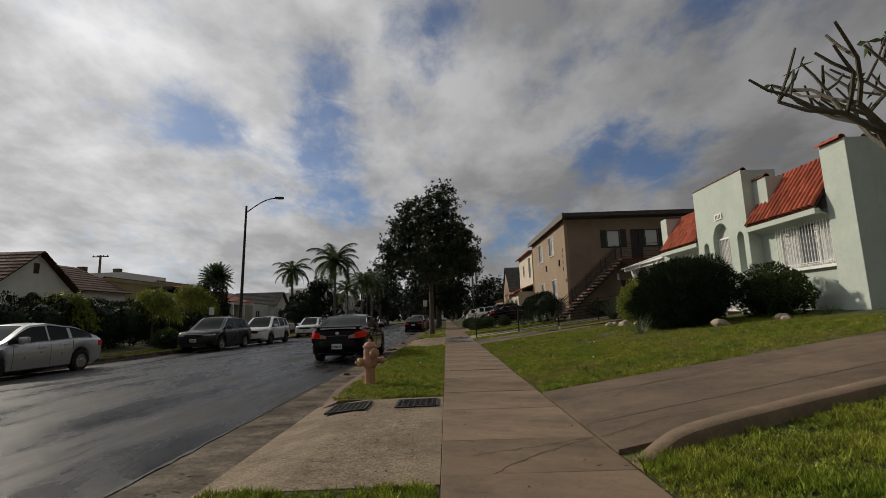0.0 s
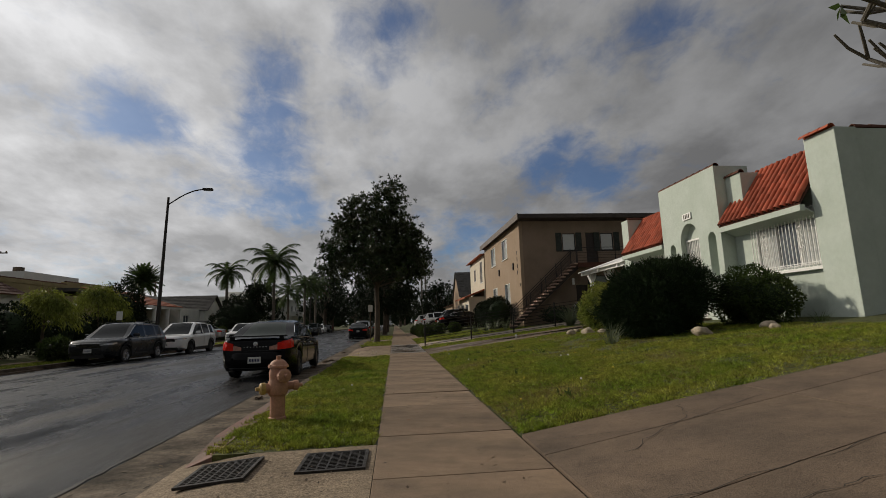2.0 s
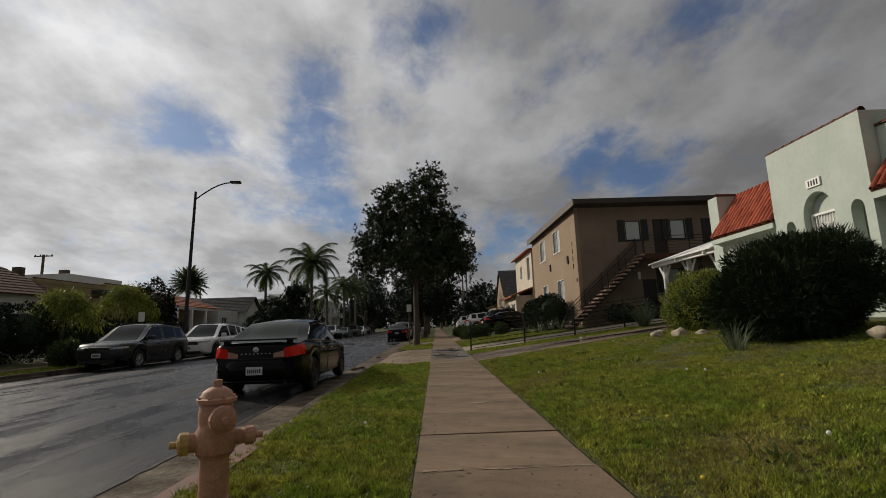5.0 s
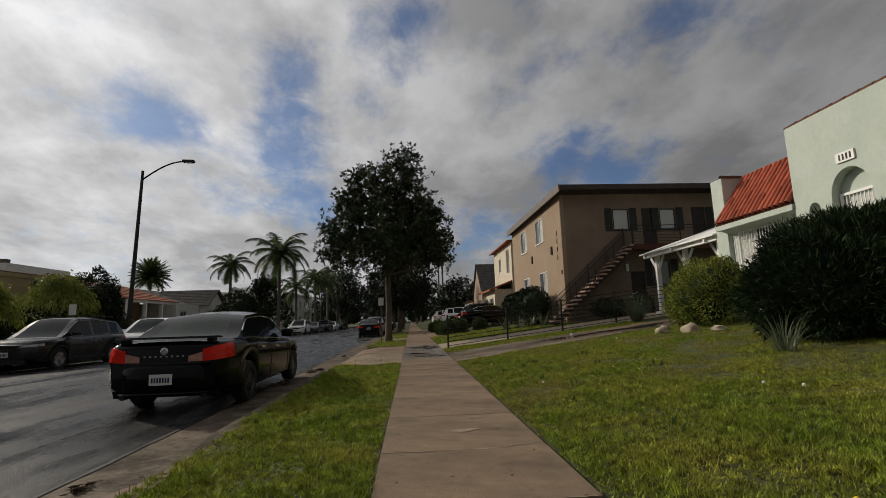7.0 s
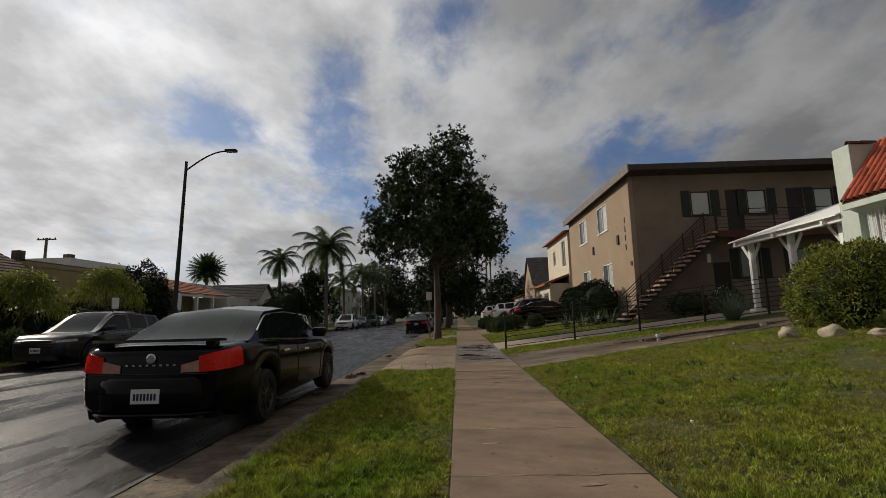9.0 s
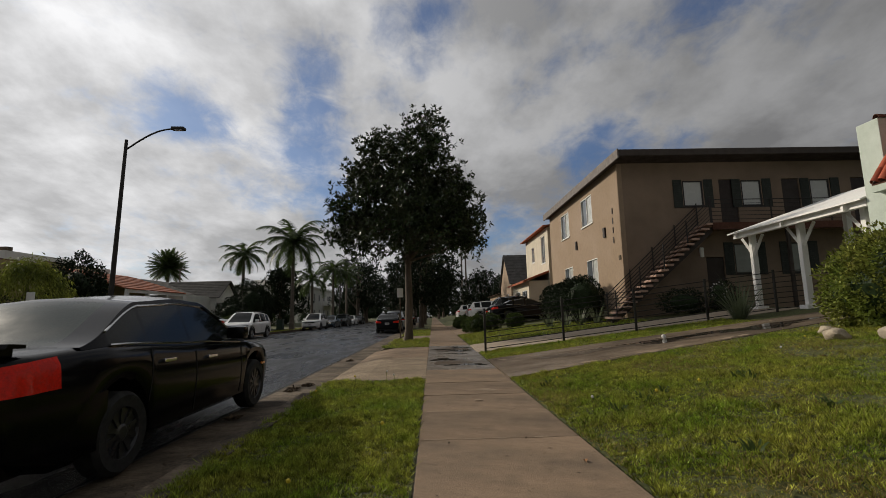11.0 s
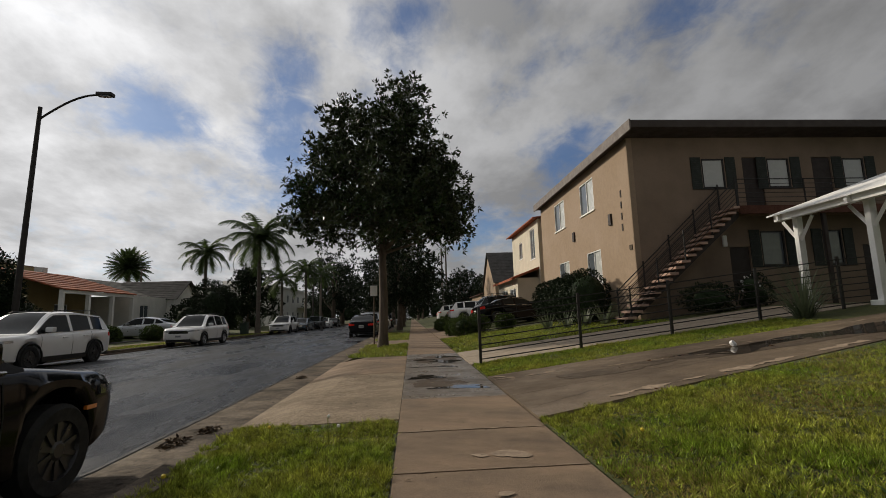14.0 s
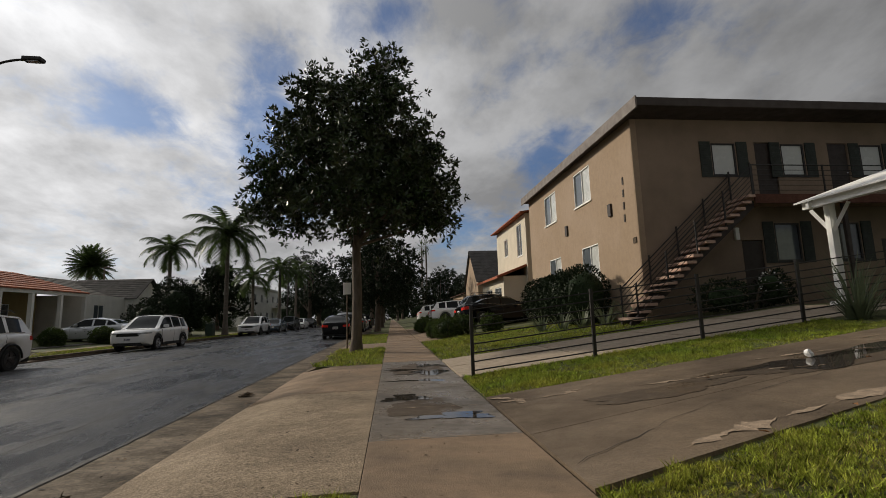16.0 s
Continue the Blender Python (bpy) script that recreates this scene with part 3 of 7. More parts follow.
    for y0, y1, mat in ((-60, 4.0, M_GUTTER), (8.75, 14.5, M_REDKERB), (14.5, 24.6, M_GUTTER), (35.0, 42.5, M_GUTTER), (46.5, 60, M_GUTTER), (63, 400, M_GUTTER)):
        # the stones sink to the gutter at the aprons
        cuts = [(y0, -0.13, -0.03), (y0 + 0.35, -0.09, -0.01), (y0 + 1.0, -0.012, 0.003), (y0 + 1.3, -0.005, 0.005), (y1 - 1.3, -0.005, 0.005), (y1 - 1.0, -0.012, 0.003), (y1 - 0.35, -0.09, -0.01), (y1, -0.13, -0.03)]
        for (ya, fa, ba), (yb, fb, bb) in zip(cuts, cuts[1:]):
            part("kerb_stone", slab(bmesh.new(), [(KERB - 0.06, ya, fa), (KERB + 0.2, ya, ba), (KERB + 0.2, yb, bb), (KERB - 0.06, yb, fb)], 0.4), mat, kerb)
    # aprons that dip to the gutter
    for i, (y0, y1, mat) in enumerate(((4.2, 8.7, M_AGGREGATE), (24.7, 30.0, M_AGGREGATE), (30.03, 34.95, M_CONCRETE), (42.5, 46.5, M_CONCRETE), (60, 63, M_CONCRETE))):
        bm = bmesh.new()
        rows = [[bm.verts.new((x, y, z)) for y in (ya, yb)] for x, z, ya, yb in ((KERB - 0.14, -0.142, y0 - 0.35, y1 + 0.35), (KERB + 0.1, -0.095, y0 - 0.1, y1 + 0.1), (KERB + 0.35, -0.045, y0, y1), (KERB + 0.6, -0.014, y0, y1), (0.002, -0.001, y0, y1), (0.002, -0.3, y0, y1))]
        for a, b in zip(rows, rows[1:]):
            bm.faces.new((a[0], b[0], b[1], a[1]))
        for k in (0, 1):
            bm.faces.new([r[k] for r in rows])
        bmesh.ops.recalc_face_normals(bm, faces=bm.faces)
        tagged(part("apron", bm, mat), "coarse concrete driveway apron between walk and gutter", "driveway apron", group="driveway aprons", kind="structure")
    verge = thing("verge", "soil of the grass verge between walk and kerb", "verge", kind="structure")
    for y0, y1 in ((-60, 4.18), (8.72, 24.68), (34.97, 42.48), (46.52, 59.98), (63.02, 400)):
        part("soil", boxed(KERB + 0.2, -0.005, y0, y1, -0.2, -0.015), M_SOIL, verge)
    # driveways on the yard side
    drv = thing("driveway_concrete", "cracked pink-brown concrete driveway beside the mint house", "driveway", kind="structure")
    for x0, x1 in ((1.44, 4.2), (4.215, 7.4), (7.415, 11.0), (11.015, 22)):
        for a, b in ((0.0, 0.3), (0.304, 0.75), (0.754, 1.0)):
            def edge(x, s):
                return (4.97 + 0.3 * (x - 1.42)) * (1 - s) + (8.72 + 0.21 * (x - 1.42)) * s
            bm = slab(bmesh.new(), [(x0, edge(x0, a), ground_z(x0) + 0.012), (x1, edge(x1, a), ground_z(x1) + 0.012), (x1, edge(x1, b), ground_z(x1) + 0.012), (x0, edge(x0, b), ground_z(x0) + 0.012)], 0.15)
            part("driveway_slab", bm, M_DRIVE, drv)
    wet = thing("driveway_wet", "damp brown concrete driveway with pale dried edges", "driveway", kind="structure")
    for x0, x1 in ((1.44, 3.6), (3.61, 6.6), (6.61, 11), (11.01, 24)):
        def edge2(x, s):
            return (24.35 + 0.28 * (x - 1.42)) * (1 - s) + (28.5 + 0.06 * (x - 1.42)) * s
        for a, b in ((0.0, 0.4), (0.403, 1.0)):
            bm = slab(bmesh.new(), [(x0, edge2(x0, a), ground_z(x0) + 0.012), (x1, edge2(x1, a), ground_z(x1) + 0.012), (x1, edge2(x1, b), ground_z(x1) + 0.012), (x0, edge2(x0, b), ground_z(x0) + 0.012)], 0.15)
            part("driveway_slab", bm, M_WETCON, wet)
    pale = thing("driveway_apartment", "pale concrete parking slabs beside the apartment house", "driveway", kind="structure")
    for j in range(2):
        for i in range(5):
            x0, x1 = 1.44 + i * 2.4, 1.44 + (i + 1) * 2.4 - 0.05
            y0, y1 = 31.2 + j * 2.1, 31.2 + (j + 1) * 2.1 - 0.05
            part("driveway_slab", slab(bmesh.new(), [(x0, y0, ground_z(x0) + 0.012), (x1, y0, ground_z(x1) + 0.012), (x1, y1, ground_z(x1) + 0.012), (x0, y1, ground_z(x0) + 0.012)], 0.15), M_DRIED, pale)
    far = thing("driveway_far", "concrete driveway with parked cars", "driveway", kind="structure")
    part("driveway_slab", slab(bmesh.new(), [(1.44, 46, 0.012), (14, 46, 1.112), (14, 72, 1.112), (1.44, 72, 0.012)], 0.15), M_CONCRETE, far)


def build_walk():
    walkway = thing("pavement", "worn tan concrete walk with scored slabs and damp stains", "pavement", kind="structure")
    part("joint_bed", boxed(0.0, 1.42, -60, 400, -0.3, -0.012), M_JOINT, walkway)
    rng = random.Random(4)
    joints = [-7.5, -5.6, -3.7, -1.9, 0.6, 2.4, 4.4, 5.6, 7.4, 9.1, 11.28, 12.8, 14.25, 16.05, 17.8, 19.6, 21.1, 22.5, 23.95, 26.2, 28.0, 29.9]
    while joints[-1] < 70:
        joints.append(joints[-1] + 1.85)
    for y0, y1 in zip(joints, joints[1:]):
        ob = part("paving_slab", box(bmesh.new(), 0.008, 1.412, 0.006, y1 - y0 - 0.006, -0.1, 0.0, bevel=0.006), M_CONCRETE if not 23.9 < y0 < 35 or y0 < 26 else M_DAMPWALK, walkway)
        ob.matrix_world = pose(0, y0, rng.uniform(-0.004, 0.004), rng.uniform(-0.15, 0.15), rng.uniform(-0.15, 0.15), 0)
    y = joints[-1]
    bm = bmesh.new()
    while y < 300:
        box(bm, 0.008, 1.412, y + 0.006, y + 1.494, -0.1, 0)
        y += 1.5
    tagged(part("far_paving", bm, M_CONCRETE, walkway), kind="stuff")


def jagged(points, wobble, seed, steps=10):
    rng = random.Random(seed)
    out = []
    for p, q in zip(points, points[1:]):
        for k in range(steps):
            v = Vector(p).lerp(Vector(q), k / steps)
            out.append(v + Vector((rng.uniform(-wobble, wobble), rng.uniform(-wobble, wobble), 0)))
    return out + [Vector(points[-1])]


def ribbon(points, widths, lift):
    bm = bmesh.new()
    prev = None
    for i, p in enumerate(points):
        a, b = points[max(i - 1, 0)], points[min(i + 1, len(points) - 1)]
        d = (b - a).normalized()
        s = Vector((-d.y, d.x, 0)) * widths[i] / 2
        cur = (bm.verts.new(p - s + Vector((0, 0, lift))), bm.verts.new(p + s + Vector((0, 0, lift))))
        if prev:
            bm.faces.new((prev[0], prev[1], cur[1], cur[0]))
        prev = cur
    return bm


def on_ground(x, y):
    return (x, y, ground_z(x) + (0.014 if x > 1.43 else 0.0))


def build_surface_wear():
    """Cracks, seams, dried edges and puddles."""
    rng = random.Random(9)
    cracks = [[(-1.62, 29.95), (-0.9, 30.05), (0.0, 29.9)], [(-1.0, 30.0), (-0.75, 32.2), (-0.45, 34.6)], [(0.05, 11.2), (0.6, 11.35), (1.4, 11.25)], [(0.3, 4.3), (0.8, 5.0), (1.38, 5.55)],
              [(1.5, 8.3), (2.6, 8.0), (4.0, 8.6)], [(2.0, 7.4), (3.0, 8.3), (3.2, 8.9)], [(1.5, 6.2), (3.4, 6.6), (6.0, 7.4)], [(0.1, 14.3), (0.8, 14.1), (1.35, 14.4)], [(1.45, 5.5), (2.2, 5.9), (3.0, 6.0)],
              [(-1.5, 5.1), (-0.7, 5.0), (-0.05, 5.2)], [(1.5, 24.9), (3.0, 25.9), (5.2, 26.6)], [(0.3, 5.0), (0.9, 5.3), (1.3, 5.5)]]
    for i, c in enumerate(cracks):
        pts = jagged([on_ground(x, y) for x, y in c], 0.035, 20 + i)
        tagged(part("crack", ribbon(pts, [rng.uniform(0.004, 0.012) for _ in pts], 0.004), M_JOINT), "dark crack in the concrete", "crack", "pavement cracks", "structure")
    seams = [[(-5.6, -4), (-5.7, 20), (-5.5, 60), (-5.6, 140)], [(-9.9, -4), (-10.0, 25), (-9.8, 60)], [(-3.6, 0), (-3.7, 12), (-3.5, 30)], [(-8.0, 10), (-7.9, 30), (-8.1, 70)], [(-10.9, 20), (-6.5, 23.5)], [(-11.4, 44), (-7.0, 48)], [(-10.6, 8), (-10.3, 26)], [(-6.7, 22), (-6.9, 50)]]
    for i, c in enumerate(seams):
        def road_z(x):
            return float(np.interp(x, [-13.0, -12.5, -11, -7.5, -4, -2.52], [-0.17, -0.16, -0.1, -0.03, -0.1, -0.145]))
        pts = jagged([(x, y, road_z(x)) for x, y in c], 0.05, 60 + i, 24)
        tagged(part("tar_seam", ribbon(pts, [rng.uniform(0.008, 0.026) for _ in pts], 0.004), M_TAR), "black tar seam in the road", "tar seam", "tar seams", "structure")
    # broken asphalt edge along the gutter
    edge_line = jagged([(-2.55, -6, -0.143), (-2.55, 30, -0.143), (-2.55, 90, -0.143)], 0.012, 97, 160)
    tagged(part("asphalt_edge", ribbon(edge_line, [rng.uniform(0.015, 0.07) for _ in edge_line], 0.005), M_TAR), "ragged black asphalt edge along the gutter", "asphalt edge", kind="structure")
    # pale dried rims on the damp driveway
    for i, (c, w) in enumerate((([(1.5, 27.9), (2.3, 27.75), (2.9, 28.25)], 0.16), ([(1.5, 28.3), (1.75, 27.9), (1.7, 27.6)], 0.26), ([(3.0, 27.5), (4.4, 27.2), (5.2, 26.7)], 0.12), ([(4.9, 27.9), (5.8, 27.7), (6.4, 27.1)], 0.16), ([(2.2, 24.8), (3.2, 25.1), (4.6, 25.42), (6.4, 25.95)], 0.3), ([(6.8, 28.2), (8.4, 28.3)], 0.1))):
        pts = jagged([on_ground(x, y) for x, y in c], 0.03, 80 + i, 18)
        tagged(part("dried_edge", ribbon(pts, [max(0.004, w * (0.35 + 0.65 * math.sin(k * 0.53 + i) * math.sin(k * 0.21 + 2 * i)) * rng.uniform(0.5, 1.1)) for k, _ in enumerate(pts)], 0.0045), M_SCUFF), "pale dried rim on damp concrete", "stain", "dried rims", "structure")
    for i, (x, y, rx, ry) in enumerate(((0.95, 32.4, 0.3, 0.5), (0.5, 33.1, 0.4, 0.18), (1.0, 34.0, 0.28, 0.35), (0.4, 28.9, 0.28, 0.3), (0.9, 27.3, 0.4, 0.2), (0.75, 31.0, 0.5, 0.16), (7.2, 27.2, 1.4, 0.5), (5.2, 27.1, 0.8, 0.4))):
        bm = bmesh.new()
        vs = []
        for k in range(40):
            a = k * 2 * math.pi / 40
            q = 1 + 0.35 * math.sin(a * 3 + i) + 0.2 * math.sin(a * 7 + i * 2)
            px, py = x + math.cos(a) * rx * q, y + math.sin(a) * ry * q
            vs.append(bm.verts.new((px, py, on_ground(px, py)[2] + 0.005)))
        bm.faces.new(vs)
        tagged(part("puddle", bm, M_PUDDLE), "shallow rain puddle on the concrete", "puddle", "puddles", "structure")
    # damp ground that has not dried yet
    for i, (x, y, rx, ry) in enumerate(((5.9, 27.1, 2.3, 0.62), (3.1, 26.9, 0.9, 0.35), (9.2, 27.3, 1.3, 0.5), (0.72, 33.2, 0.58, 1.2), (0.6, 28.0, 0.45, 0.8))):
        bm = bmesh.new()
        vs = []
        for k in range(72):
            a = k * 2 * math.pi / 72
            q = 0.92 + 0.12 * math.sin(a * 3 + i) + 0.09 * math.sin(a * 5 + i * 2) + 0.05 * math.sin(a * 11 + i) + 0.03 * math.sin(a * 19)
            px, py = x + math.cos(a) * rx * q, y + math.sin(a) * ry * q
            vs.append(bm.verts.new((px, py, on_ground(px, py)[2] + 0.003)))
        bm.faces.new(vs)
        tagged(part("damp_patch", bm, M_DAMPDARK), "dark damp patch on the concrete", "stain", "damp patches", "structure")
    # pale scuffs and patches on the walk
    for i, (x, y, rx, ry) in enumerate(((0.78, 15.1, 0.13, 0.08), (0.95, 15.8, 0.07, 0.05), (0.9, 22.9, 0.13, 0.14), (0.66, 22.9, 0.07, 0.05), (0.7, 21.9, 0.06, 0.04), (0.35, 17.1, 0.06, 0.03))):
        bm = bmesh.new()
        vs = []
        for k in range(30):
            a = k * 2 * math.pi / 30
            q = 1 + 0.22 * math.sin(a * 2 + i * 1.3) + 0.1 * math.sin(a * 3 + i * 2) + 0.05 * math.sin(a * 7)
            vs.append(bm.verts.new((x + math.cos(a) * rx * q, y + math.sin(a) * ry * q, 0.0065)))
        bm.faces.new(vs)
        tagged(part("scuff", bm, M_SCUFF), "pale worn patch on the walk", "stain", "worn patches", "structure")


def build_worn_joints():
    rng = random.Random(31)
    for i, (y, wear) in enumerate(((9.1, 0.02), (11.28, 0.05), (12.8, 0.015), (14.25, 0.05), (16.05, 0.03), (17.8, 0.05), (19.6, 0.035), (21.1, 0.05), (22.5, 0.02), (23.95, 0.045), (26.2, 0.04), (28.0, 0.03))):
        pts = jagged([(0.06, y, 0.0), (0.7, y + rng.uniform(-0.03, 0.03), 0.0), (1.38, y, 0.0)], 0.012, 140 + i, 16)
        wide = [max(0.003, wear * (0.5 + 0.6 * math.sin(k * 0.7 + i) * math.sin(k * 0.23 + 2 * i)) * rng.uniform(0.4, 1.2)) for k, _ in enumerate(pts)]
        tagged(part("worn_joint", ribbon(pts, wide, 0.0062), M_SCUFF), "pale crumbled edge of a paving joint", "stain", "worn joints", "structure")


build_ground()
build_walk()
build_worn_joints()
build_surface_wear()


# ---- the mint house ----
def barrel_tile_mesh(length, radius, mat):
    bm = bmesh.new()
    n = 7
    rows = []
    for y, r in ((0.0, radius), (length, radius * 0.86)):
        for rr in (r, r - 0.014):
            rows.append([bm.verts.new((math.cos(math.pi * k / n) * rr, y, math.sin(math.pi * k / n) * rr)) for k in range(n + 1)])
    a, ai, b, bi = rows
    for k in range(n):
        bm.faces.new((a[k], a[k + 1], b[k + 1], b[k]))
        bm.faces.new((ai[k + 1], ai[k], bi[k], bi[k + 1]))
        bm.faces.new((a[k + 1], a[k], ai[k], ai[k + 1]))
    return mesh_of(bm, "roof_tile", mat, smooth=True)


def tile_awning(parent, y0, y1, x_eave, z_eave, x_top, z_top, seed):
    rng = random.Random(seed)
    run = math.hypot(x_top - x_eave, z_top - z_eave)
    slope = math.atan2(z_top - z_eave, x_top - x_eave)
    bm = slab(bmesh.new(), [(x_eave, y0, z_eave), (x_top, y0, z_top), (x_top, y1, z_top), (x_eave, y1, z_eave)], 0.05)
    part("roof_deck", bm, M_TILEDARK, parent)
    part("eave_board", boxed(x_eave - 0.02, x_eave + 0.12, y0, y1, z_eave - 0.2, z_eave - 0.052), M_MINT, parent)
    part("soffit", slab(bmesh.new(), [(x_eave + 0.1, y0, z_eave - 0.12), (10.2, y0, z_eave - 0.3), (10.2, y1, z_eave - 0.3), (x_eave + 0.1, y1, z_eave - 0.12)], 0.04), M_MINT, parent)
    rows, cols = 6, int((y1 - y0) / 0.235)
    me = barrel_tile_mesh(run / rows * 1.18, 0.105, M_TILE)
    for j in range(rows):
        for i in range(cols):
            s = j / rows * run - 0.04
            ob = new("roof_tile", me)
            ob.parent = parent
            ob.matrix_world = Matrix.Translation((x_eave + math.cos(slope) * s, y0 + (i + 0.5) * (y1 - y0) / cols + rng.uniform(-0.012, 0.012), z_eave + math.sin(slope) * s + 0.02 + rng.uniform(0, 0.012))) @ Matrix.Rotation(-math.pi / 2, 4, "Z") @ Matrix.Rotation(slope + 0.05 + rng.uniform(-0.02, 0.02), 4, "X")


def tile_cap(parent, p, q, mat, n):
    """A row of half-round cap tiles from p to q."""
    p, q = Vector(p), Vector(q)
    me = barrel_tile_mesh((q - p).length / n * 1.1, 0.1, mat)
    d = (q - p).normalized()
    turn = Vector((0, 1, 0)).rotation_difference(d).to_matrix().to_4x4()
    for i in range(n):
        ob = new("cap_tile", me)
        ob.parent = parent
        ob.matrix_world = Matrix.Translation(p + (q - p) * i / n) @ turn


def scroll_grille(parent, w, h, m, bars, name="security_grille"):
    bm = bmesh.new()
    for i in range(bars + 1):
        x = w * i / bars
        box(bm, x - 0.009, x + 0.009, -0.009, 0.009, 0, h)
    for z in (0.0, h * 0.08, h * 0.92, h):
        box(bm, -0.01, w + 0.01, -0.012, 0.012, z - 0.01, z + 0.01)
    for cx in (w * 0.22, w * 0.74):
        for cz in (h * 0.32, h * 0.5, h * 0.68):
            for s in (-1, 1):
                pts = [(cx + s * (0.02 + 0.011 * k) * math.cos(k * 0.75), -0.014, cz + (0.02 + 0.011 * k) * math.sin(k * 0.75)) for k in range(11)]
                tube(bm, pts, 0.009, 5)
    bmesh.ops.transform(bm, matrix=m, verts=bm.verts)
    return part(name, bm, M_WHITE, parent, "white wrought-iron scroll grille")


def build_mint_house():
    h = thing("mint_house", "pale mint stucco house with red barrel-tile awnings and arched entry", "house")
    face = pose(10.2, 27.4, 0, 0, 0, -90)
    part("front_wall", wall_profile(bmesh.new(), 13.0, 4.55, 0.25, [(9.3, 11.95, 2.27, 3.68, False), (0.95, 3.6, 2.27, 3.68, False), (5.6, 7.0, 0.9, 4.15, False)], face, base=0.4), M_MINT, h)
    part("side_wall", boxed(10.6, 24, 14.42, 14.65, 0.4, 5.36), M_MINT, h)
    part("side_wall", boxed(10.45, 24, 27.15, 27.4, 0.4, 5.05), M_MINT, h)
    part("back_wall", boxed(23.75, 24, 14.65, 27.15, 0.4, 5.05), M_MINT, h)
    part("roof", boxed(10.45, 23.75, 14.65, 27.15, 4.6, 4.75), M_SHINGLE, h)
    part("pilaster", boxed(10.02, 10.6, 14.38, 15.42, 0.5, 5.38, bevel=0.02), M_MINT, h)
    part("pilaster", boxed(10.1, 10.8, 18.3, 19.1, 3.9, 5.3, bevel=0.02), M_MINT, h)
    part("pilaster", boxed(10.05, 10.75, 26.75, 27.45, 0.5, 5.35, bevel=0.02), M_MINT, h)
    # entry tower with three arched openings
    part("entry_tower", wall_profile(bmesh.new(), 3.85, 5.72, 0.3, [(0.5, 0.92, 2.45, 3.62, True), (1.32, 2.55, 0.9, 4.2, True), (3.1, 3.55, 2.3, 3.7, True)], pose(9.75, 22.95, 0, 0, 0, -90), base=0.4), M_MINT, h)
    bm = bmesh.new()
    box(bm, 10.05, 10.9, 19.1, 19.35, 0.4, 5.72)
    box(bm, 10.05, 10.9, 22.7, 22.95, 0.4, 5.72)
    box(bm, 10.5, 10.9, 19.35, 22.7, 4.2, 5.72)
    part("tower_side", bm, M_MINT, h)
    part("porch_ceiling", boxed(10.05, 10.5, 19.35, 22.7, 4.25, 4.35), M_MINT, h)
    part("porch_floor", boxed(9.3, 10.5, 20.2, 21.9, 0.4, 1.02, bevel=0.02), M_DRIVE, h)
    part("stoop", boxed(8.9, 9.3, 20.2, 21.9, 0.4, 0.9, bevel=0.02), M_DRIVE, h)
    # white security door in the arch
    d = new("door")
    d.parent = h
    d.matrix_world = pose(9.93, 21.6, 1.03, 0, 0, -90)
    tagged(d, "white wrought-iron security door with scrolls")
    bm = bmesh.new()
    box(bm, 0, 0.06, 0, 0.05, 0, 2.65), box(bm, 1.16, 1.22, 0, 0.05, 0, 2.65), box(bm, 0.06, 1.16, 0, 0.05, 2.59, 2.65), box(bm, 0.06, 1.16, 0, 0.05, 1.0, 1.07), box(bm, 0.06, 1.16, 0, 0.05, 0, 0.08)
    for i in range(1, 10):
        box(bm, 0.06 + i * 0.11 - 0.008, 0.06 + i * 0.11 + 0.008, 0.015, 0.035, 0.08, 2.59)
    for k in range(4):
        for s in (-1, 1):
            tube(bm, [(0.61 + s * (0.04 + 0.016 * j) * math.cos(j * 0.8), 0.0, 1.35 + k * 0.32 + (0.02 + 0.012 * j) * math.sin(j * 0.8)) for j in range(9)], 0.009, 5)
    part("door_grille", bm, M_WHITE, d)
    part("door_leaf", boxed(0.03, 1.19, 0.08, 0.12, 0.02, 2.62), M_BLIND, d, "pale door behind the grille")
    part("house_number_plaque", boxed(9.71, 9.748, 20.72, 21.28, 4.33, 4.55), M_WHITE, h)
    for k in range(4):
        part("number_bar", boxed(9.704, 9.709, 20.8 + k * 0.11, 20.85 + k * 0.11, 4.37, 4.51), M_ROOFDARK, h)
    # windows with curtains and iron grilles
    for y in (18.1, 26.45):
        m = pose(10.22, y, 2.27, 0, 0, -90)
        w = window_unit(h, m, 2.65, 1.41, [M_BLIND, M_GLASS, M_BLIND], M_WHITE, bars=2, deep=0.1, sill=False)
        bm = bmesh.new()
        for i in range(26):
            tube(bm, [(0.06 + i * 0.1, 0.14 + 0.02 * (i % 2), 0.03), (0.06 + i * 0.1, 0.14 + 0.02 * (i % 2), 1.38)], 0.05, 6)
        part("curtain", bm, M_WHITE, w, "pleated white curtain")
        scroll_grille(w, 2.75, 1.5, pose(-0.05, -0.12, -0.05), 20)
        part("window_sill", boxed(-0.12, 2.77, -0.16, 0.0, -0.12, -0.055), M_WHITE, w)
    tile_awning(h, 15.44, 19.08, 9.7, 3.78, 10.85, 5.32, 1)
    tile_awning(h, 22.97, 26.78, 9.7, 3.78, 10.85, 5.32, 2)
    part("tympanum", boxed(10.0, 10.04, 20.3, 21.75, 3.69, 4.25), M_MINT, h)
    tile_cap(h, (9.85, 19.1, 5.72), (9.85, 22.95, 5.72), M_TILEDARK, 9)
    tile_cap(h, (10.0, 14.42, 5.38), (10.0, 15.42, 5.38), M_TILE, 3)
    tile_cap(h, (10.6, 14.5, 5.38), (16.0, 14.5, 5.38), M_TILEDARK, 12)
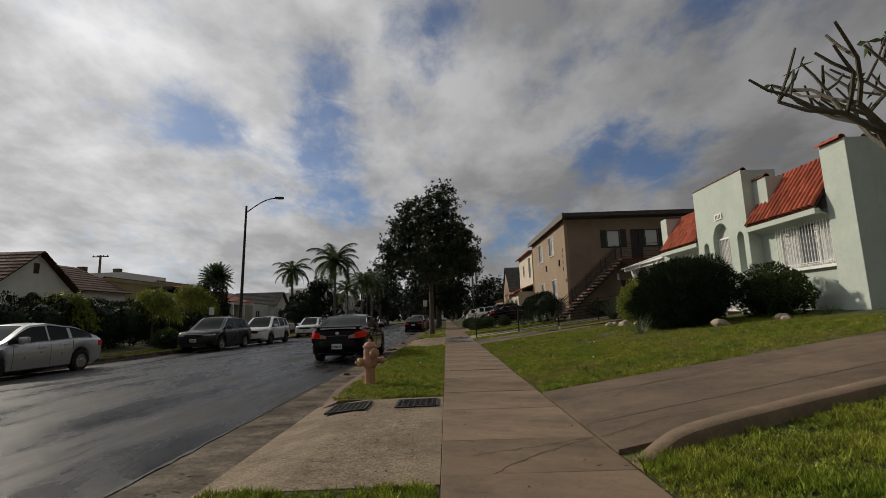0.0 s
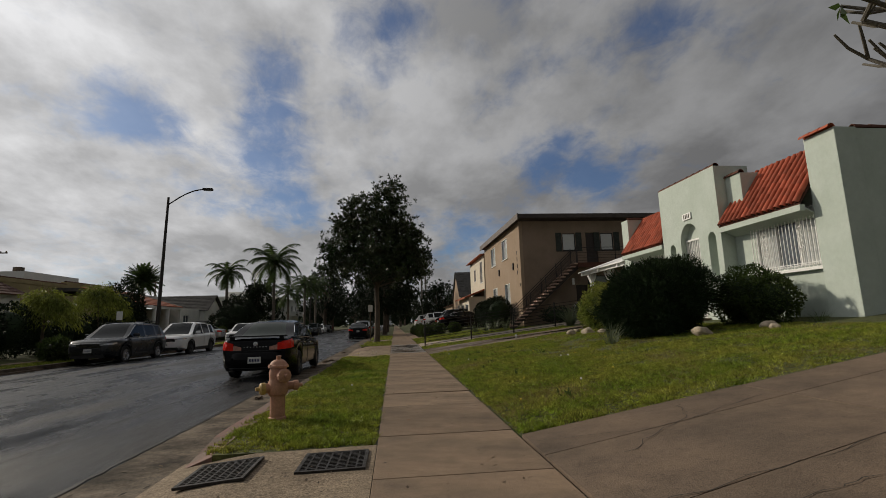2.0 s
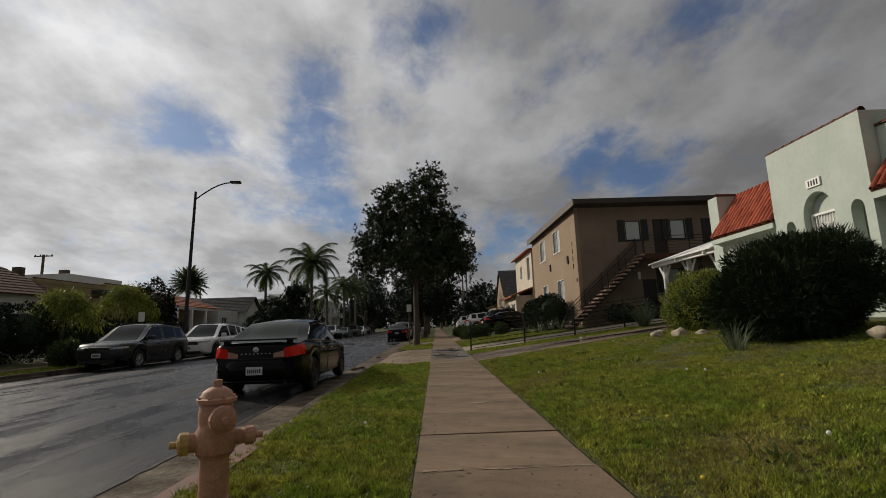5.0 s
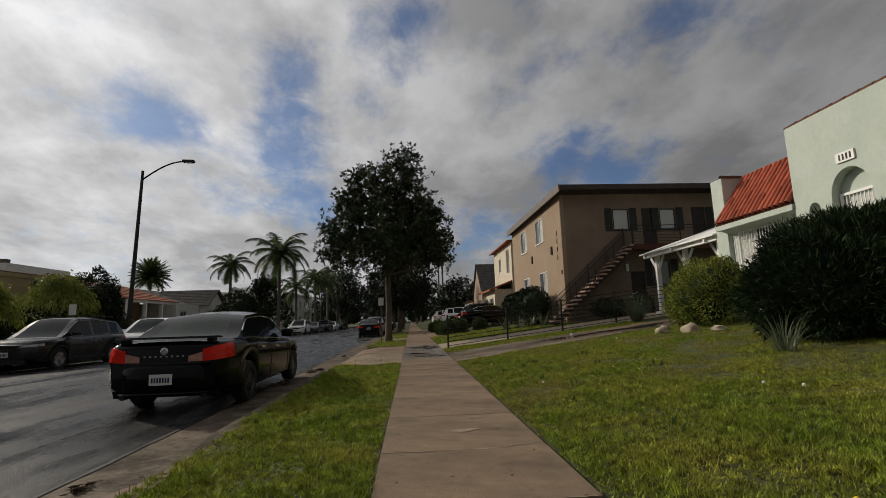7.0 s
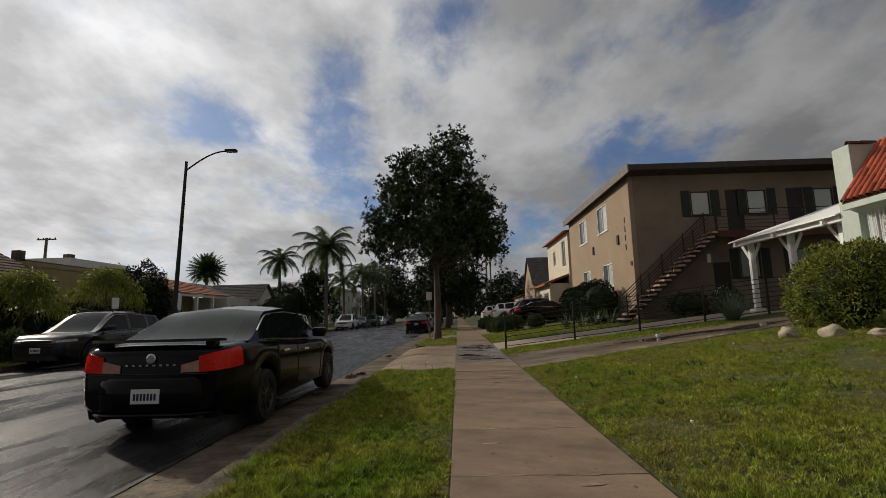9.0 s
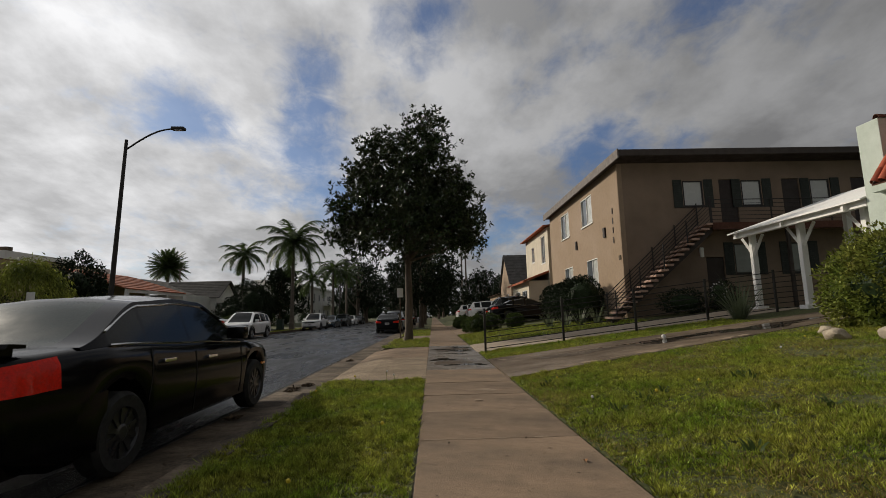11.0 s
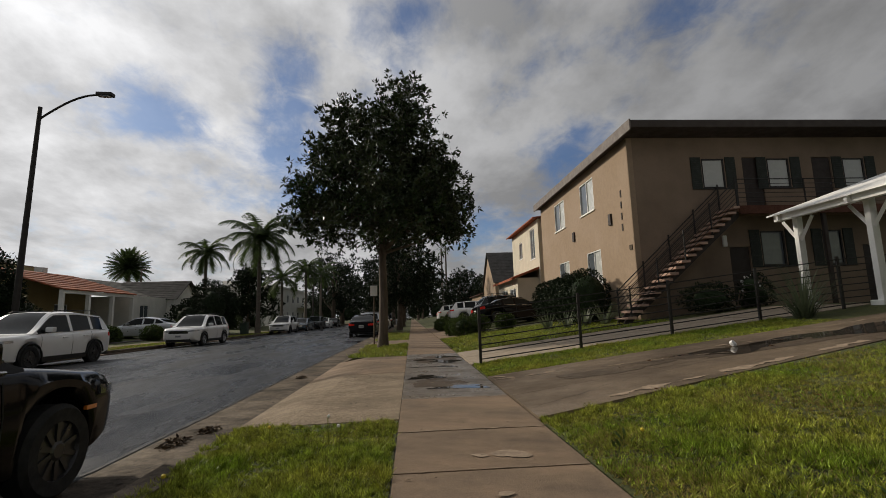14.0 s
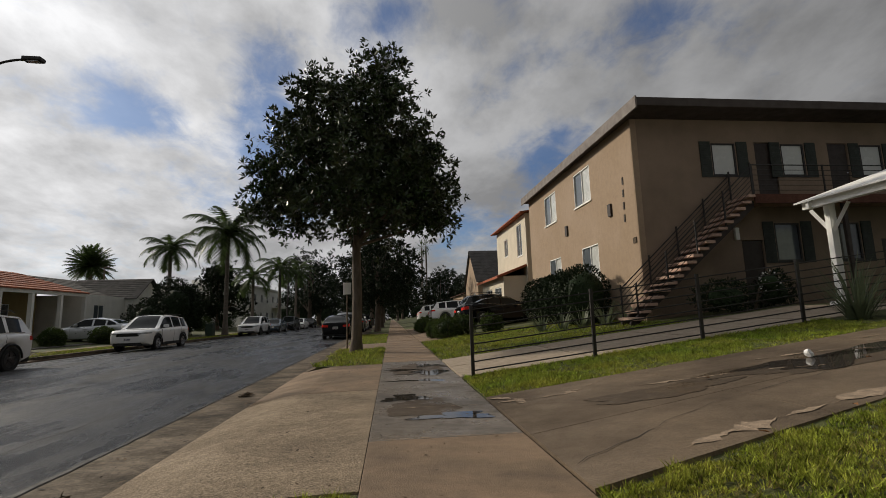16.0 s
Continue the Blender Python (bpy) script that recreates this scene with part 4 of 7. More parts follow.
    tile_cap(h, (10.15, 18.3, 5.3), (10.15, 19.1, 5.3), M_TILEDARK, 2)
    tile_cap(h, (10.05, 26.8, 5.35), (10.75, 26.8, 5.35), M_TILEDARK, 2)
    tile_cap(h, (10.88, 15.44, 5.34), (10.88, 18.3, 5.34), M_TILE, 7)
    tile_cap(h, (10.88, 22.97, 5.34), (10.88, 26.7, 5.34), M_TILE, 9)
    h.location.x = 0.38


def build_pergola():
    p = thing("patio_cover", "white-painted timber patio cover with sloping board roof", "patio cover")
    part("roof_frame", boxed(10.45, 10.6, 27.5, 33.7, 3.42, 3.6), M_WHITE, p)
    for i in range(10):
        x0, x1 = 10.3 + i * 0.42, 10.3 + (i + 1) * 0.42 - 0.02
        z0, z1 = 3.6 + (x0 - 10.3) * 0.33, 3.6 + (x1 - 10.3) * 0.33
        part("roof_board", slab(bmesh.new(), [(x0, 27.47, z0), (x1, 27.47, z1), (x1, 33.8, z1), (x0, 33.8, z0)], 0.04), M_WHITE, p)
    for y in (28.2, 30.8, 33.4):
        part("post", boxed(10.85, 11.03, y - 0.09, y + 0.09, ground_z(10.9), 3.6, bevel=0.01), M_WHITE, p)
        part("post_foot", boxed(10.74, 11.14, y - 0.2, y + 0.2, ground_z(10.9) - 0.05, ground_z(10.9) + 0.1, bevel=0.02), M_WHITE, p)
        for s in (-1, 1):
            part("brace", tube(bmesh.new(), [(10.94, y + s * 0.05, 2.85), (10.94, y + s * 0.62, 3.45)], 0.06, 4), M_WHITE, p)
        part("rafter", slab(bmesh.new(), [(10.35, y - 0.05, 3.57), (14.4, y - 0.05, 4.9), (14.4, y + 0.05, 4.9), (10.35, y + 0.05, 3.57)], 0.16), M_WHITE, p)
    part("post", boxed(14.2, 14.38, 33.3, 33.5, 1.05, 4.7), M_WHITE, p)
    part("post", boxed(14.2, 14.38, 28.1, 28.3, 1.05, 4.7), M_WHITE, p)


# ---- the apartment house ----
def build_apartments():
    h = thing("apartment_house", "two-storey tan stucco apartment house with flat roof and outside stair", "apartment house")
    wins_f = [(42.0, 44.0, 5.38, 6.8), (46.8, 48.8, 5.34, 6.78), (41.6, 43.5, 2.2, 3.62), (46.5, 48.4, 2.2, 3.6)]
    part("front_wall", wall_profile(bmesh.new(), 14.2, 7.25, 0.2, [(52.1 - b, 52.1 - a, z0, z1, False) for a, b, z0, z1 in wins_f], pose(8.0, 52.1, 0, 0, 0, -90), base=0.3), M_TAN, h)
    ups = [(10.75, 11.6), (13.25, 14.1), (16.2, 17.05), (19.2, 20.05)]
    downs = [(12.65, 13.55), (15.0, 15.75), (18.2, 19.1)]
    doors_u, doors_d = [12.3, 15.0, 18.0], [11.45, 16.5, 20.0]
    ops = [(a - 8.2, b - 8.2, 5.35, 6.45, False) for a, b in ups] + [(a - 8.2, b - 8.2, 2.5, 3.75, False) for a, b in downs]
    ops += [(a - 8.2, a - 7.45, 4.47, 6.5, False) for a in doors_u] + [(a - 8.2, a - 7.45, 1.0, 3.2, False) for a in doors_d]
    part("side_wall", wall_profile(bmesh.new(), 17.8, 7.25, 0.2, ops, pose(8.2, 37.9, 0), base=0.3), M_TANSHADE, h)
    part("corner_return", boxed(8.0, 8.2, 37.9, 38.0, 0.3, 7.25), M_TAN, h)
    part("back_wall", boxed(25.8, 26, 38.1, 52.1, 0.3, 7.25), M_TANSHADE, h)
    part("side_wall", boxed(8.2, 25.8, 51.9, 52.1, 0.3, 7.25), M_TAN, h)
    part("floor_slab", boxed(8.2, 25.8, 38.1, 51.9, 4.2, 4.45), M_TANSHADE, h)
    part("roof", boxed(7.72, 26.4, 36.65, 52.5, 7.25, 7.52, bevel=0.02), M_ROOFDARK, h)
    part("fascia", boxed(7.66, 7.717, 36.6, 52.5, 7.16, 7.54, bevel=0.01), M_FASCIA, h, "grey-brown painted fascia board with the street-side light in its tone")
    part("roof_gravel", boxed(7.9, 26.2, 36.9, 52.3, 7.525, 7.56), M_SHINGLE, h)
    for a, b, z0, z1 in wins_f:
        window_unit(h, pose(8.02, b, z0, 0, 0, -90), b - a, z1 - z0, [M_GLASS, M_BLIND], M_WHITE, bars=1, deep=0.08, rail=0.04)
    for a, b in ups:
        window_unit(h, pose(a, 37.92, 5.35), b - a, 1.1, M_BLIND, M_IRONBLACK, bars=0)
    for a, b in downs:
        window_unit(h, pose(a, 37.92, 2.5), b - a, 1.25, [M_GLASS], M_IRONBLACK, bars=0)
    for (a, b), z0, z1 in [(u, 5.3, 6.5) for u in ups] + [(u, 2.45, 3.8) for u in downs]:
        for x in (a - 0.42, b + 0.04):
            bm = boxed(x, x + 0.38, 37.86, 37.897, z0, z1)
            shutter = part("shutter", bm, M_SHUTTER, h, "dark louvred shutter")
            for k in range(14):
                zz = z0 + 0.06 + (z1 - z0 - 0.1) * k / 14
                part("slat", boxed(x + 0.04, x + 0.34, 37.845, 37.86, zz, zz + 0.03), M_SHUTTER, shutter)
    for a, z in [(a, 4.47) for a in doors_u] + [(a, 1.0) for a in doors_d]:
        top = 2.03 if z > 4 else 2.2
        d = part("door", boxed(a + 0.02, a + 0.73, 37.95, 38.0, z, z + top - 0.02), M_DARKDOOR, h, "dark security door")
        part("door_knob", lathe(bmesh.new(), [(0.01, 0), (0.03, 0.02), (0.02, 0.05)], 8, pose(a + 0.65, 37.95, z + 1.0, 90)), M_CHROME, d)
    # gallery, stair and railings
    part("gallery", boxed(11.25, 26, 36.7, 37.89, 4.3, 4.45), M_STEP, h, "red-brown gallery deck")
    part("gallery_edge", boxed(11.25, 26, 36.62, 36.7, 4.18, 4.46), M_TILEDARK, h)
    st = new("stair")
    st.parent = h
    tagged(st, "open outside stair with red-brown treads and black steel railing")
    x0, z0, x1, z1, n = 7.05, ground_z(7.05) + 0.05, 11.25, 4.45, 19
    for i in range(n):
        x, z = x0 + (x1 - x0) * i / n, z0 + (z1 - z0) * (i + 1) / n
        part("tread", boxed(x, x + 0.3, 36.62, 37.82, z - 0.085, z, bevel=0.008), M_STEP, st)
    for y in (36.95, 37.6):
        part("stringer", slab(bmesh.new(), [(x0, y - 0.05, z0 + 0.05), (x1 + 0.1, y - 0.05, z1 - 0.1), (x1 + 0.1, y + 0.05, z1 - 0.1), (x0, y + 0.05, z0 + 0.05)], 0.24), M_ROOFDARK, st)
    rise = (z1 - z0) / (x1 - x0)
    for y in (36.66, 37.8):
        for k in range(6):
            dz = 0.22 + k * 0.14
            part("railing_bar", tube(bmesh.new(), [(x0 + 0.1, y, z0 + dz + 0.1), (x1, y, z1 + dz)], 0.011 if k < 5 else 0.02, 5), M_IRONBLACK, st)
        for k in range(5):
            x = x0 + 0.15 + (x1 - x0 - 0.2) * k / 4
            part("railing_post", boxed(x - 0.02, x + 0.02, y - 0.02, y + 0.02, z0 + (x - x0) * rise, z0 + (x - x0) * rise + 1.05), M_IRONBLACK, st)
    for k in range(6):
        part("railing_bar", tube(bmesh.new(), [(11.25, 36.72, 4.6 + k * 0.16), (25.9, 36.72, 4.6 + k * 0.16)], 0.012 if k < 5 else 0.02, 5), M_IRONBLACK, h)
    for k in range(7):
        x = 11.28 + k * 2.43
        part("railing_post", boxed(x - 0.02, x + 0.02, 36.7, 36.74, 4.4, 5.42), M_IRONBLACK, h)
    for k in range(3):
        x = 14.3 + k * 4.6
        part("gallery_post", boxed(x - 0.06, x + 0.06, 36.72, 36.84, 1.0, 4.2), M_ROOFDARK, h)
    for y, z in ((40.1, 4.6), (45.3, 4.62)):
        part("vent_box", boxed(7.93, 7.998, y - 0.14, y + 0.14, z - 0.22, z + 0.22), M_DARKDOOR, h)
    part("wall_lantern", boxed(11.2, 11.34, 37.78, 37.9, 3.2, 3.6, bevel=0.02), M_WHITE, h)
    part("meter_plate", boxed(7.97, 7.998, 38.1, 38.35, 3.2, 3.38), M_GUTTER, h)
    for k in range(4):
        part("number_bar", boxed(7.975, 7.996, 38.78 + 0.02 * k, 38.88 + 0.02 * k, 5.25 - k * 0.42, 5.5 - k * 0.42), M_ROOFDARK, h)


def build_fence():
    f = thing("yard_fence", "low black steel fence with horizontal bars", "fence")
    xs = [1.62, 3.85, 5.95, 8.05, 10.1, 12.2]
    for x in xs:
        part("fence_post", boxed(x - 0.03, x + 0.03, 31.0, 31.06, ground_z(x) - 0.05, ground_z(x) + 1.22, bevel=0.006), M_IRONBLACK, f)
    for a, b in zip(xs, xs[1:]):
        for k in range(8):
            z = 0.1 + k * 0.15
            part("fence_bar", tube(bmesh.new(), [(a, 31.03, ground_z(a) + z), (b, 31.03, ground_z(b) + z)], 0.013, 6), M_IRONBLACK, f)


# ---- houses further on, and across the road ----
def gable_roof(parent, x0, x1, y0, y1, z_eave, z_ridge, mat, along="y", over=0.35, courses=10):
    """Two slopes of overlapping courses. along: the direction of the ridge."""
    for s in (-1, 1):
        for k in range(courses):
            a, b = k / courses, (k + 1) / courses + 0.02
            if along == "y":
                mid, half = (x0 + x1) / 2, (x1 - x0) / 2 + over
                pa, pb = mid + s * half * (1 - a), mid + s * half * (1 - min(b, 1))
                za, zb = z_eave + (z_ridge - z_eave) * a + 0.04, z_eave + (z_ridge - z_eave) * min(b, 1) + 0.01
                c = [(pa, y0 - over, za), (pb, y0 - over, zb), (pb, y1 + over, zb), (pa, y1 + over, za)]
            else:
                mid, half = (y0 + y1) / 2, (y1 - y0) / 2 + over
                pa, pb = mid + s * half * (1 - a), mid + s * half * (1 - min(b, 1))
                za, zb = z_eave + (z_ridge - z_eave) * a + 0.04, z_eave + (z_ridge - z_eave) * min(b, 1) + 0.01
                c = [(x0 - over, pa, za), (x0 - over, pb, zb), (x1 + over, pb, zb), (x1 + over, pa, za)]
            part("roof_course", slab(bmesh.new(), c, 0.07), mat, parent)


def gable_wall(parent, x, y0, y1, z_eave, z_ridge, base, mat):
    bm = bmesh.new()
    pts = [(y0, base), (y1, base), (y1, z_eave), ((y0 + y1) / 2, z_ridge), (y0, z_eave)]
    a, b = [bm.verts.new((x, p, z)) for p, z in pts], [bm.verts.new((x - 0.2, p, z)) for p, z in pts]
    bm.faces.new(a), bm.faces.new(list(reversed(b)))
    for i in range(5):
        bm.faces.new((a[i], b[i], b[(i + 1) % 5], a[(i + 1) % 5]))
    bmesh.ops.recalc_face_normals(bm, faces=bm.faces)
    part("gable_wall", bm, mat, parent)


def house_walls(parent, x0, x1, y0, y1, z0, z1, mat, openings=(), side=1):
    """Four walls; openings (ya, yb, za, zb, arched) in the wall that faces the road."""
    if side > 0:
        m = pose(x1, y0, 0, 0, 0, 90)
        ops = [(a - y0, b - y0, c, d, e) for a, b, c, d, e in openings]
    else:
        m = pose(x0, y1, 0, 0, 0, -90)
        ops = [(y1 - b, y1 - a, c, d, e) for a, b, c, d, e in openings]
    part("front_wall", wall_profile(bmesh.new(), y1 - y0, z1, 0.2, ops, m, base=z0), mat, parent)
    xa, xb = (x0, x1 - 0.2) if side > 0 else (x0 + 0.2, x1)
    part("side_wall", boxed(xa, xb, y0, y0 + 0.2, z0, z1), mat, parent)
    part("side_wall", boxed(xa, xb, y1 - 0.2, y1, z0, z1), mat, parent)
    xc = x0 if side > 0 else x1 - 0.2
    part("back_wall", boxed(xc, xc + 0.2, y0 + 0.2, y1 - 0.2, z0, z1), mat, parent)
    for a, b, c, d, e in openings:
        if e:
            continue
        if side > 0:
            window_unit(parent, pose(x1 - 0.04, a, c, 0, 0, 90), b - a, d - c, [M_GLASS], M_WHITE, bars=1)
        else:
            window_unit(parent, pose(x0 + 0.04, b, c, 0, 0, -90), b - a, d - c, [M_GLASS], M_WHITE, bars=1)


def build_left_houses():
    h = thing("white_gable_house", "white stucco house with dark red tile roof and arched gable windows", "house")
    house_walls(h, -32, -22, 28.1, 34.5, 0.2, 3.35, M_WHITEWALL, [(29.4, 29.95, 2.0, 2.95, True), (30.5, 32.0, 1.4, 3.2, True), (32.6, 33.15, 2.0, 2.95, True)])
    gable_wall(h, -22.0, 28.1, 34.5, 3.35, 5.35, 3.35, M_WHITEWALL)
    gable_roof(h, -32, -21.9, 28.1, 34.5, 3.3, 5.4, M_TILEDARK, along="x", over=0.3)
    bm = boxed(-21.995, -21.96, 31.1, 31.5, 4.2, 4.75)
    for k in range(8):
        box(bm, -21.96, -21.94, 31.13, 31.47, 4.24 + k * 0.06, 4.27 + k * 0.06)
    part("gable_vent", bm, M_GUTTER, h)
    house_walls(h, -30, -22.4, 34.5, 41.0, 0.2, 3.5, M_WHITEWALL, [(36.0, 37.4, 2.0, 3.1, False)])
    gable_roof(h, -30, -22.4, 34.9, 41.0, 3.5, 5.5, M_TILEDARK, along="y", over=0.4)
    gable_wall(h, -26.0, 34.7, 40.8, 3.5, 3.6, 3.4, M_WHITEWALL)
    part("chimney", boxed(-27, -26.4, 31, 31.6, 4.6, 6.0), M_WHITEWALL, h)
    h.scale, h.location.z = (1.19, 1.19, 1.19), -0.21
    g = thing("ochre_house", "ochre stucco flat-roofed house with stepped parapet", "house")
    house_walls(g, -34, -22.5, 41.6, 56.2, 0.2, 4.5, M_OCHRE, [(43, 44.4, 1.6, 2.9, False), (50.5, 52.2, 1.6, 2.9, False)])
    part("parapet", boxed(-22.9, -22.45, 41.6, 49.4, 4.5, 4.75), M_OCHRE, g)
    part("parapet", boxed(-22.9, -22.45, 49.4, 56.2, 4.5, 4.95), M_OCHRE, g)
    part("roof", boxed(-33.8, -22.9, 41.8, 56, 4.35, 4.48), M_SHINGLE, g)
    tile_cap(g, (-22.6, 41.6, 4.75), (-22.6, 49.4, 4.75), M_TILEDARK, 18)
    tile_cap(g, (-22.6, 49.4, 4.95), (-22.6, 56.2, 4.95), M_TILEDARK, 16)
    part("roof_room", boxed(-33, -27, 52, 60, 4.45, 6.1), M_WHITEWALL, g)
    part("chimney", boxed(-30, -29.4, 50, 50.6, 4.4, 6.5), M_GUTTER, g)
    part("chimney", boxed(-30, -29.4, 55.5, 56.1, 6.1, 6.8), M_GUTTER, g)
    g.scale, g.location.z, g.location.x = (1.19, 1.19, 1.19), -0.21, -2.0
    p = thing("tile_porch_house", "low house with red tile porch roof on white posts", "house")
    house_walls(p, -34, -25, 56.6, 66.5, 0.2, 4.3, M_OCHRE, [(58.2, 59.8, 1.3, 2.7, False), (62, 63.6, 1.3, 2.7, False)])
    for k in range(8):
        a, b = k / 8, (k + 1) / 8 + 0.02
        bm = slab(bmesh.new(), [(-21.5 - 5 * a, 56.7, 3.45 + 1.6 * a + 0.05), (-21.5 - 5 * b, 56.7, 3.45 + 1.6 * b), (-21.5 - 5 * b, 66.6, 3.45 + 1.6 * b), (-21.5 - 5 * a, 66.6, 3.45 + 1.6 * a + 0.05)], 0.08)
        part("roof_course", bm, M_TILES, p, "red tile porch roof")
    part("roof", boxed(-34, -26.4, 56.6, 66.5, 4.7, 5.0), M_SHINGLE, p)
    part("beam", boxed(-21.8, -21.6, 56.8, 66.5, 3.2, 3.42), M_WHITE, p)
    for y in (56.95, 60.0, 63.2, 66.3):
        part("post", boxed(-21.82, -21.58, y - 0.12, y + 0.12, 0.2, 3.2), M_WHITE, p)
    part("chimney", boxed(-27.5, -26.9, 63.5, 64.1, 4.4, 5.5), M_WHITEWALL, p)
    w = thing("grey_roof_house", "white house with grey shingle roof and arched gable window", "house")
    house_walls(w, -34, -22, 67.2, 79, 0.2, 3.4, M_WHITEWALL, [(68.4, 70, 1.3, 2.7, False)])
    gable_roof(w, -34, -23.5, 66.8, 79, 3.45, 5.3, M_SHINGLE, along="y", over=0.4)
    house_walls(w, -24, -21.4, 73.6, 79.6, 0.2, 3.3, M_WHITEWALL, [(75.6, 77.4, 1.2, 3.1, True)])
    gable_wall(w, -21.4, 73.6, 79.6, 3.3, 5.1, 3.3, M_WHITEWALL)
    gable_roof(w, -27, -21.3, 73.6, 79.6, 3.3, 5.15, M_SHINGLE, along="x", over=0.3)
    e = thing("small_tile_house", "small white house with brown tile roof", "house")
    house_walls(e, -32, -22, 93.5, 108, 0.2, 3.4, M_WHITEWALL, [(95, 96.6, 1.2, 2.7, False), (100, 101.6, 1.2, 2.7, False), (104, 105.2, 0.3, 2.5, False)])
    gable_roof(e, -32, -22, 93.5, 108, 3.4, 4.7, M_TILEDARK, along="y")
    b = thing("white_apartment_block", "white two-storey flat-roofed apartment block", "apartment house")
    house_walls(b, -36, -23, 118, 150, 0.2, 6.9, M_WHITEWALL, [(120 + 5 * k, 121.8 + 5 * k, z, z + 1.4, False) for k in range(6) for z in (1.3, 4.4)])
    part("roof", boxed(-36.3, -22.7, 117.7, 150.3, 6.9, 7.15), M_WHITE, b)
    part("balcony", boxed(-23, -21.8, 140, 149, 3.6, 4.6), M_WHITE, b)
    part("roof_room", boxed(-33, -28, 124, 132, 7.15, 8.3), M_WHITEWALL, b)


def build_right_far_houses():
    c = thing("cream_house", "two-storey cream stucco house with tiled eaves and arched garage doors", "house")
    house_walls(c, 8.2, 20, 54.0, 63.5, 0.3, 7.0, M_CREAM, [(55.2, 56.6, 4.6, 6.6, False), (59.5, 60.7, 5.0, 6.2, False)], side=-1)
    gable_roof(c, 8.2, 20, 54, 63.5, 7.0, 8.1, M_TILES, along="y", over=0.4, courses=8)
    house_walls(c, 6.8, 8.2, 54.4, 62.5, 0.3, 3.3, M_CREAM, [(55.2, 57.4, 0.7, 2.7, False), (58.4, 60.6, 0.7, 2.7, False)], side=-1)
    part("porch_roof", slab(bmesh.new(), [(6.4, 54.2, 3.3), (8.25, 54.2, 4.0), (8.25, 62.7, 4.0), (6.4, 62.7, 3.3)], 0.14), M_TILES, c)
    t = thing("brown_gable_house", "tan house with steep brown gable roof", "house")
    house_walls(t, 8.5, 18, 76, 85, 0.3, 4.2, M_TAN, [(78, 79.4, 1.6, 3.2, False)], side=-1)
    gable_wall(t, 8.7, 76, 85, 4.2, 7.6, 4.2, M_TAN)
    gable_roof(t, 8.6, 18, 76, 85, 4.2, 7.7, M_SHINGLE, along="x", over=0.3)
    u = thing("low_brown_house", "low house with brown tile roof behind parked cars", "house")
    house_walls(u, 9, 18, 92, 104, 0.3, 3.6, M_TAN, [(94, 95.6, 1.4, 2.8, False)], side=-1)
    gable_roof(u, 9, 18, 92, 104, 3.6, 5.2, M_TILEDARK, along="y")


# ---- vehicles ----
def lerp_table(tab, x):
    for (a, va), (b, vb) in zip(tab, tab[1:]):
        if x <= b:
            s = (x - a) / (b - a) if b > a else 0
            s = max(0.0, min(1.0, s))
            s = s * s * (3 - 2 * s) * 0.5 + s * 0.5
            return va + (vb - va) * s
    return tab[-1][1]


REAR_ROUND = {0: 0.91, 1: 0.95, 2: 0.972, 3: 0.986, 4: 0.994}
END_ROUND = {0: 0.84, 1: 0.905, 2: 0.945, 3: 0.97, 4: 0.986, 5: 0.995}


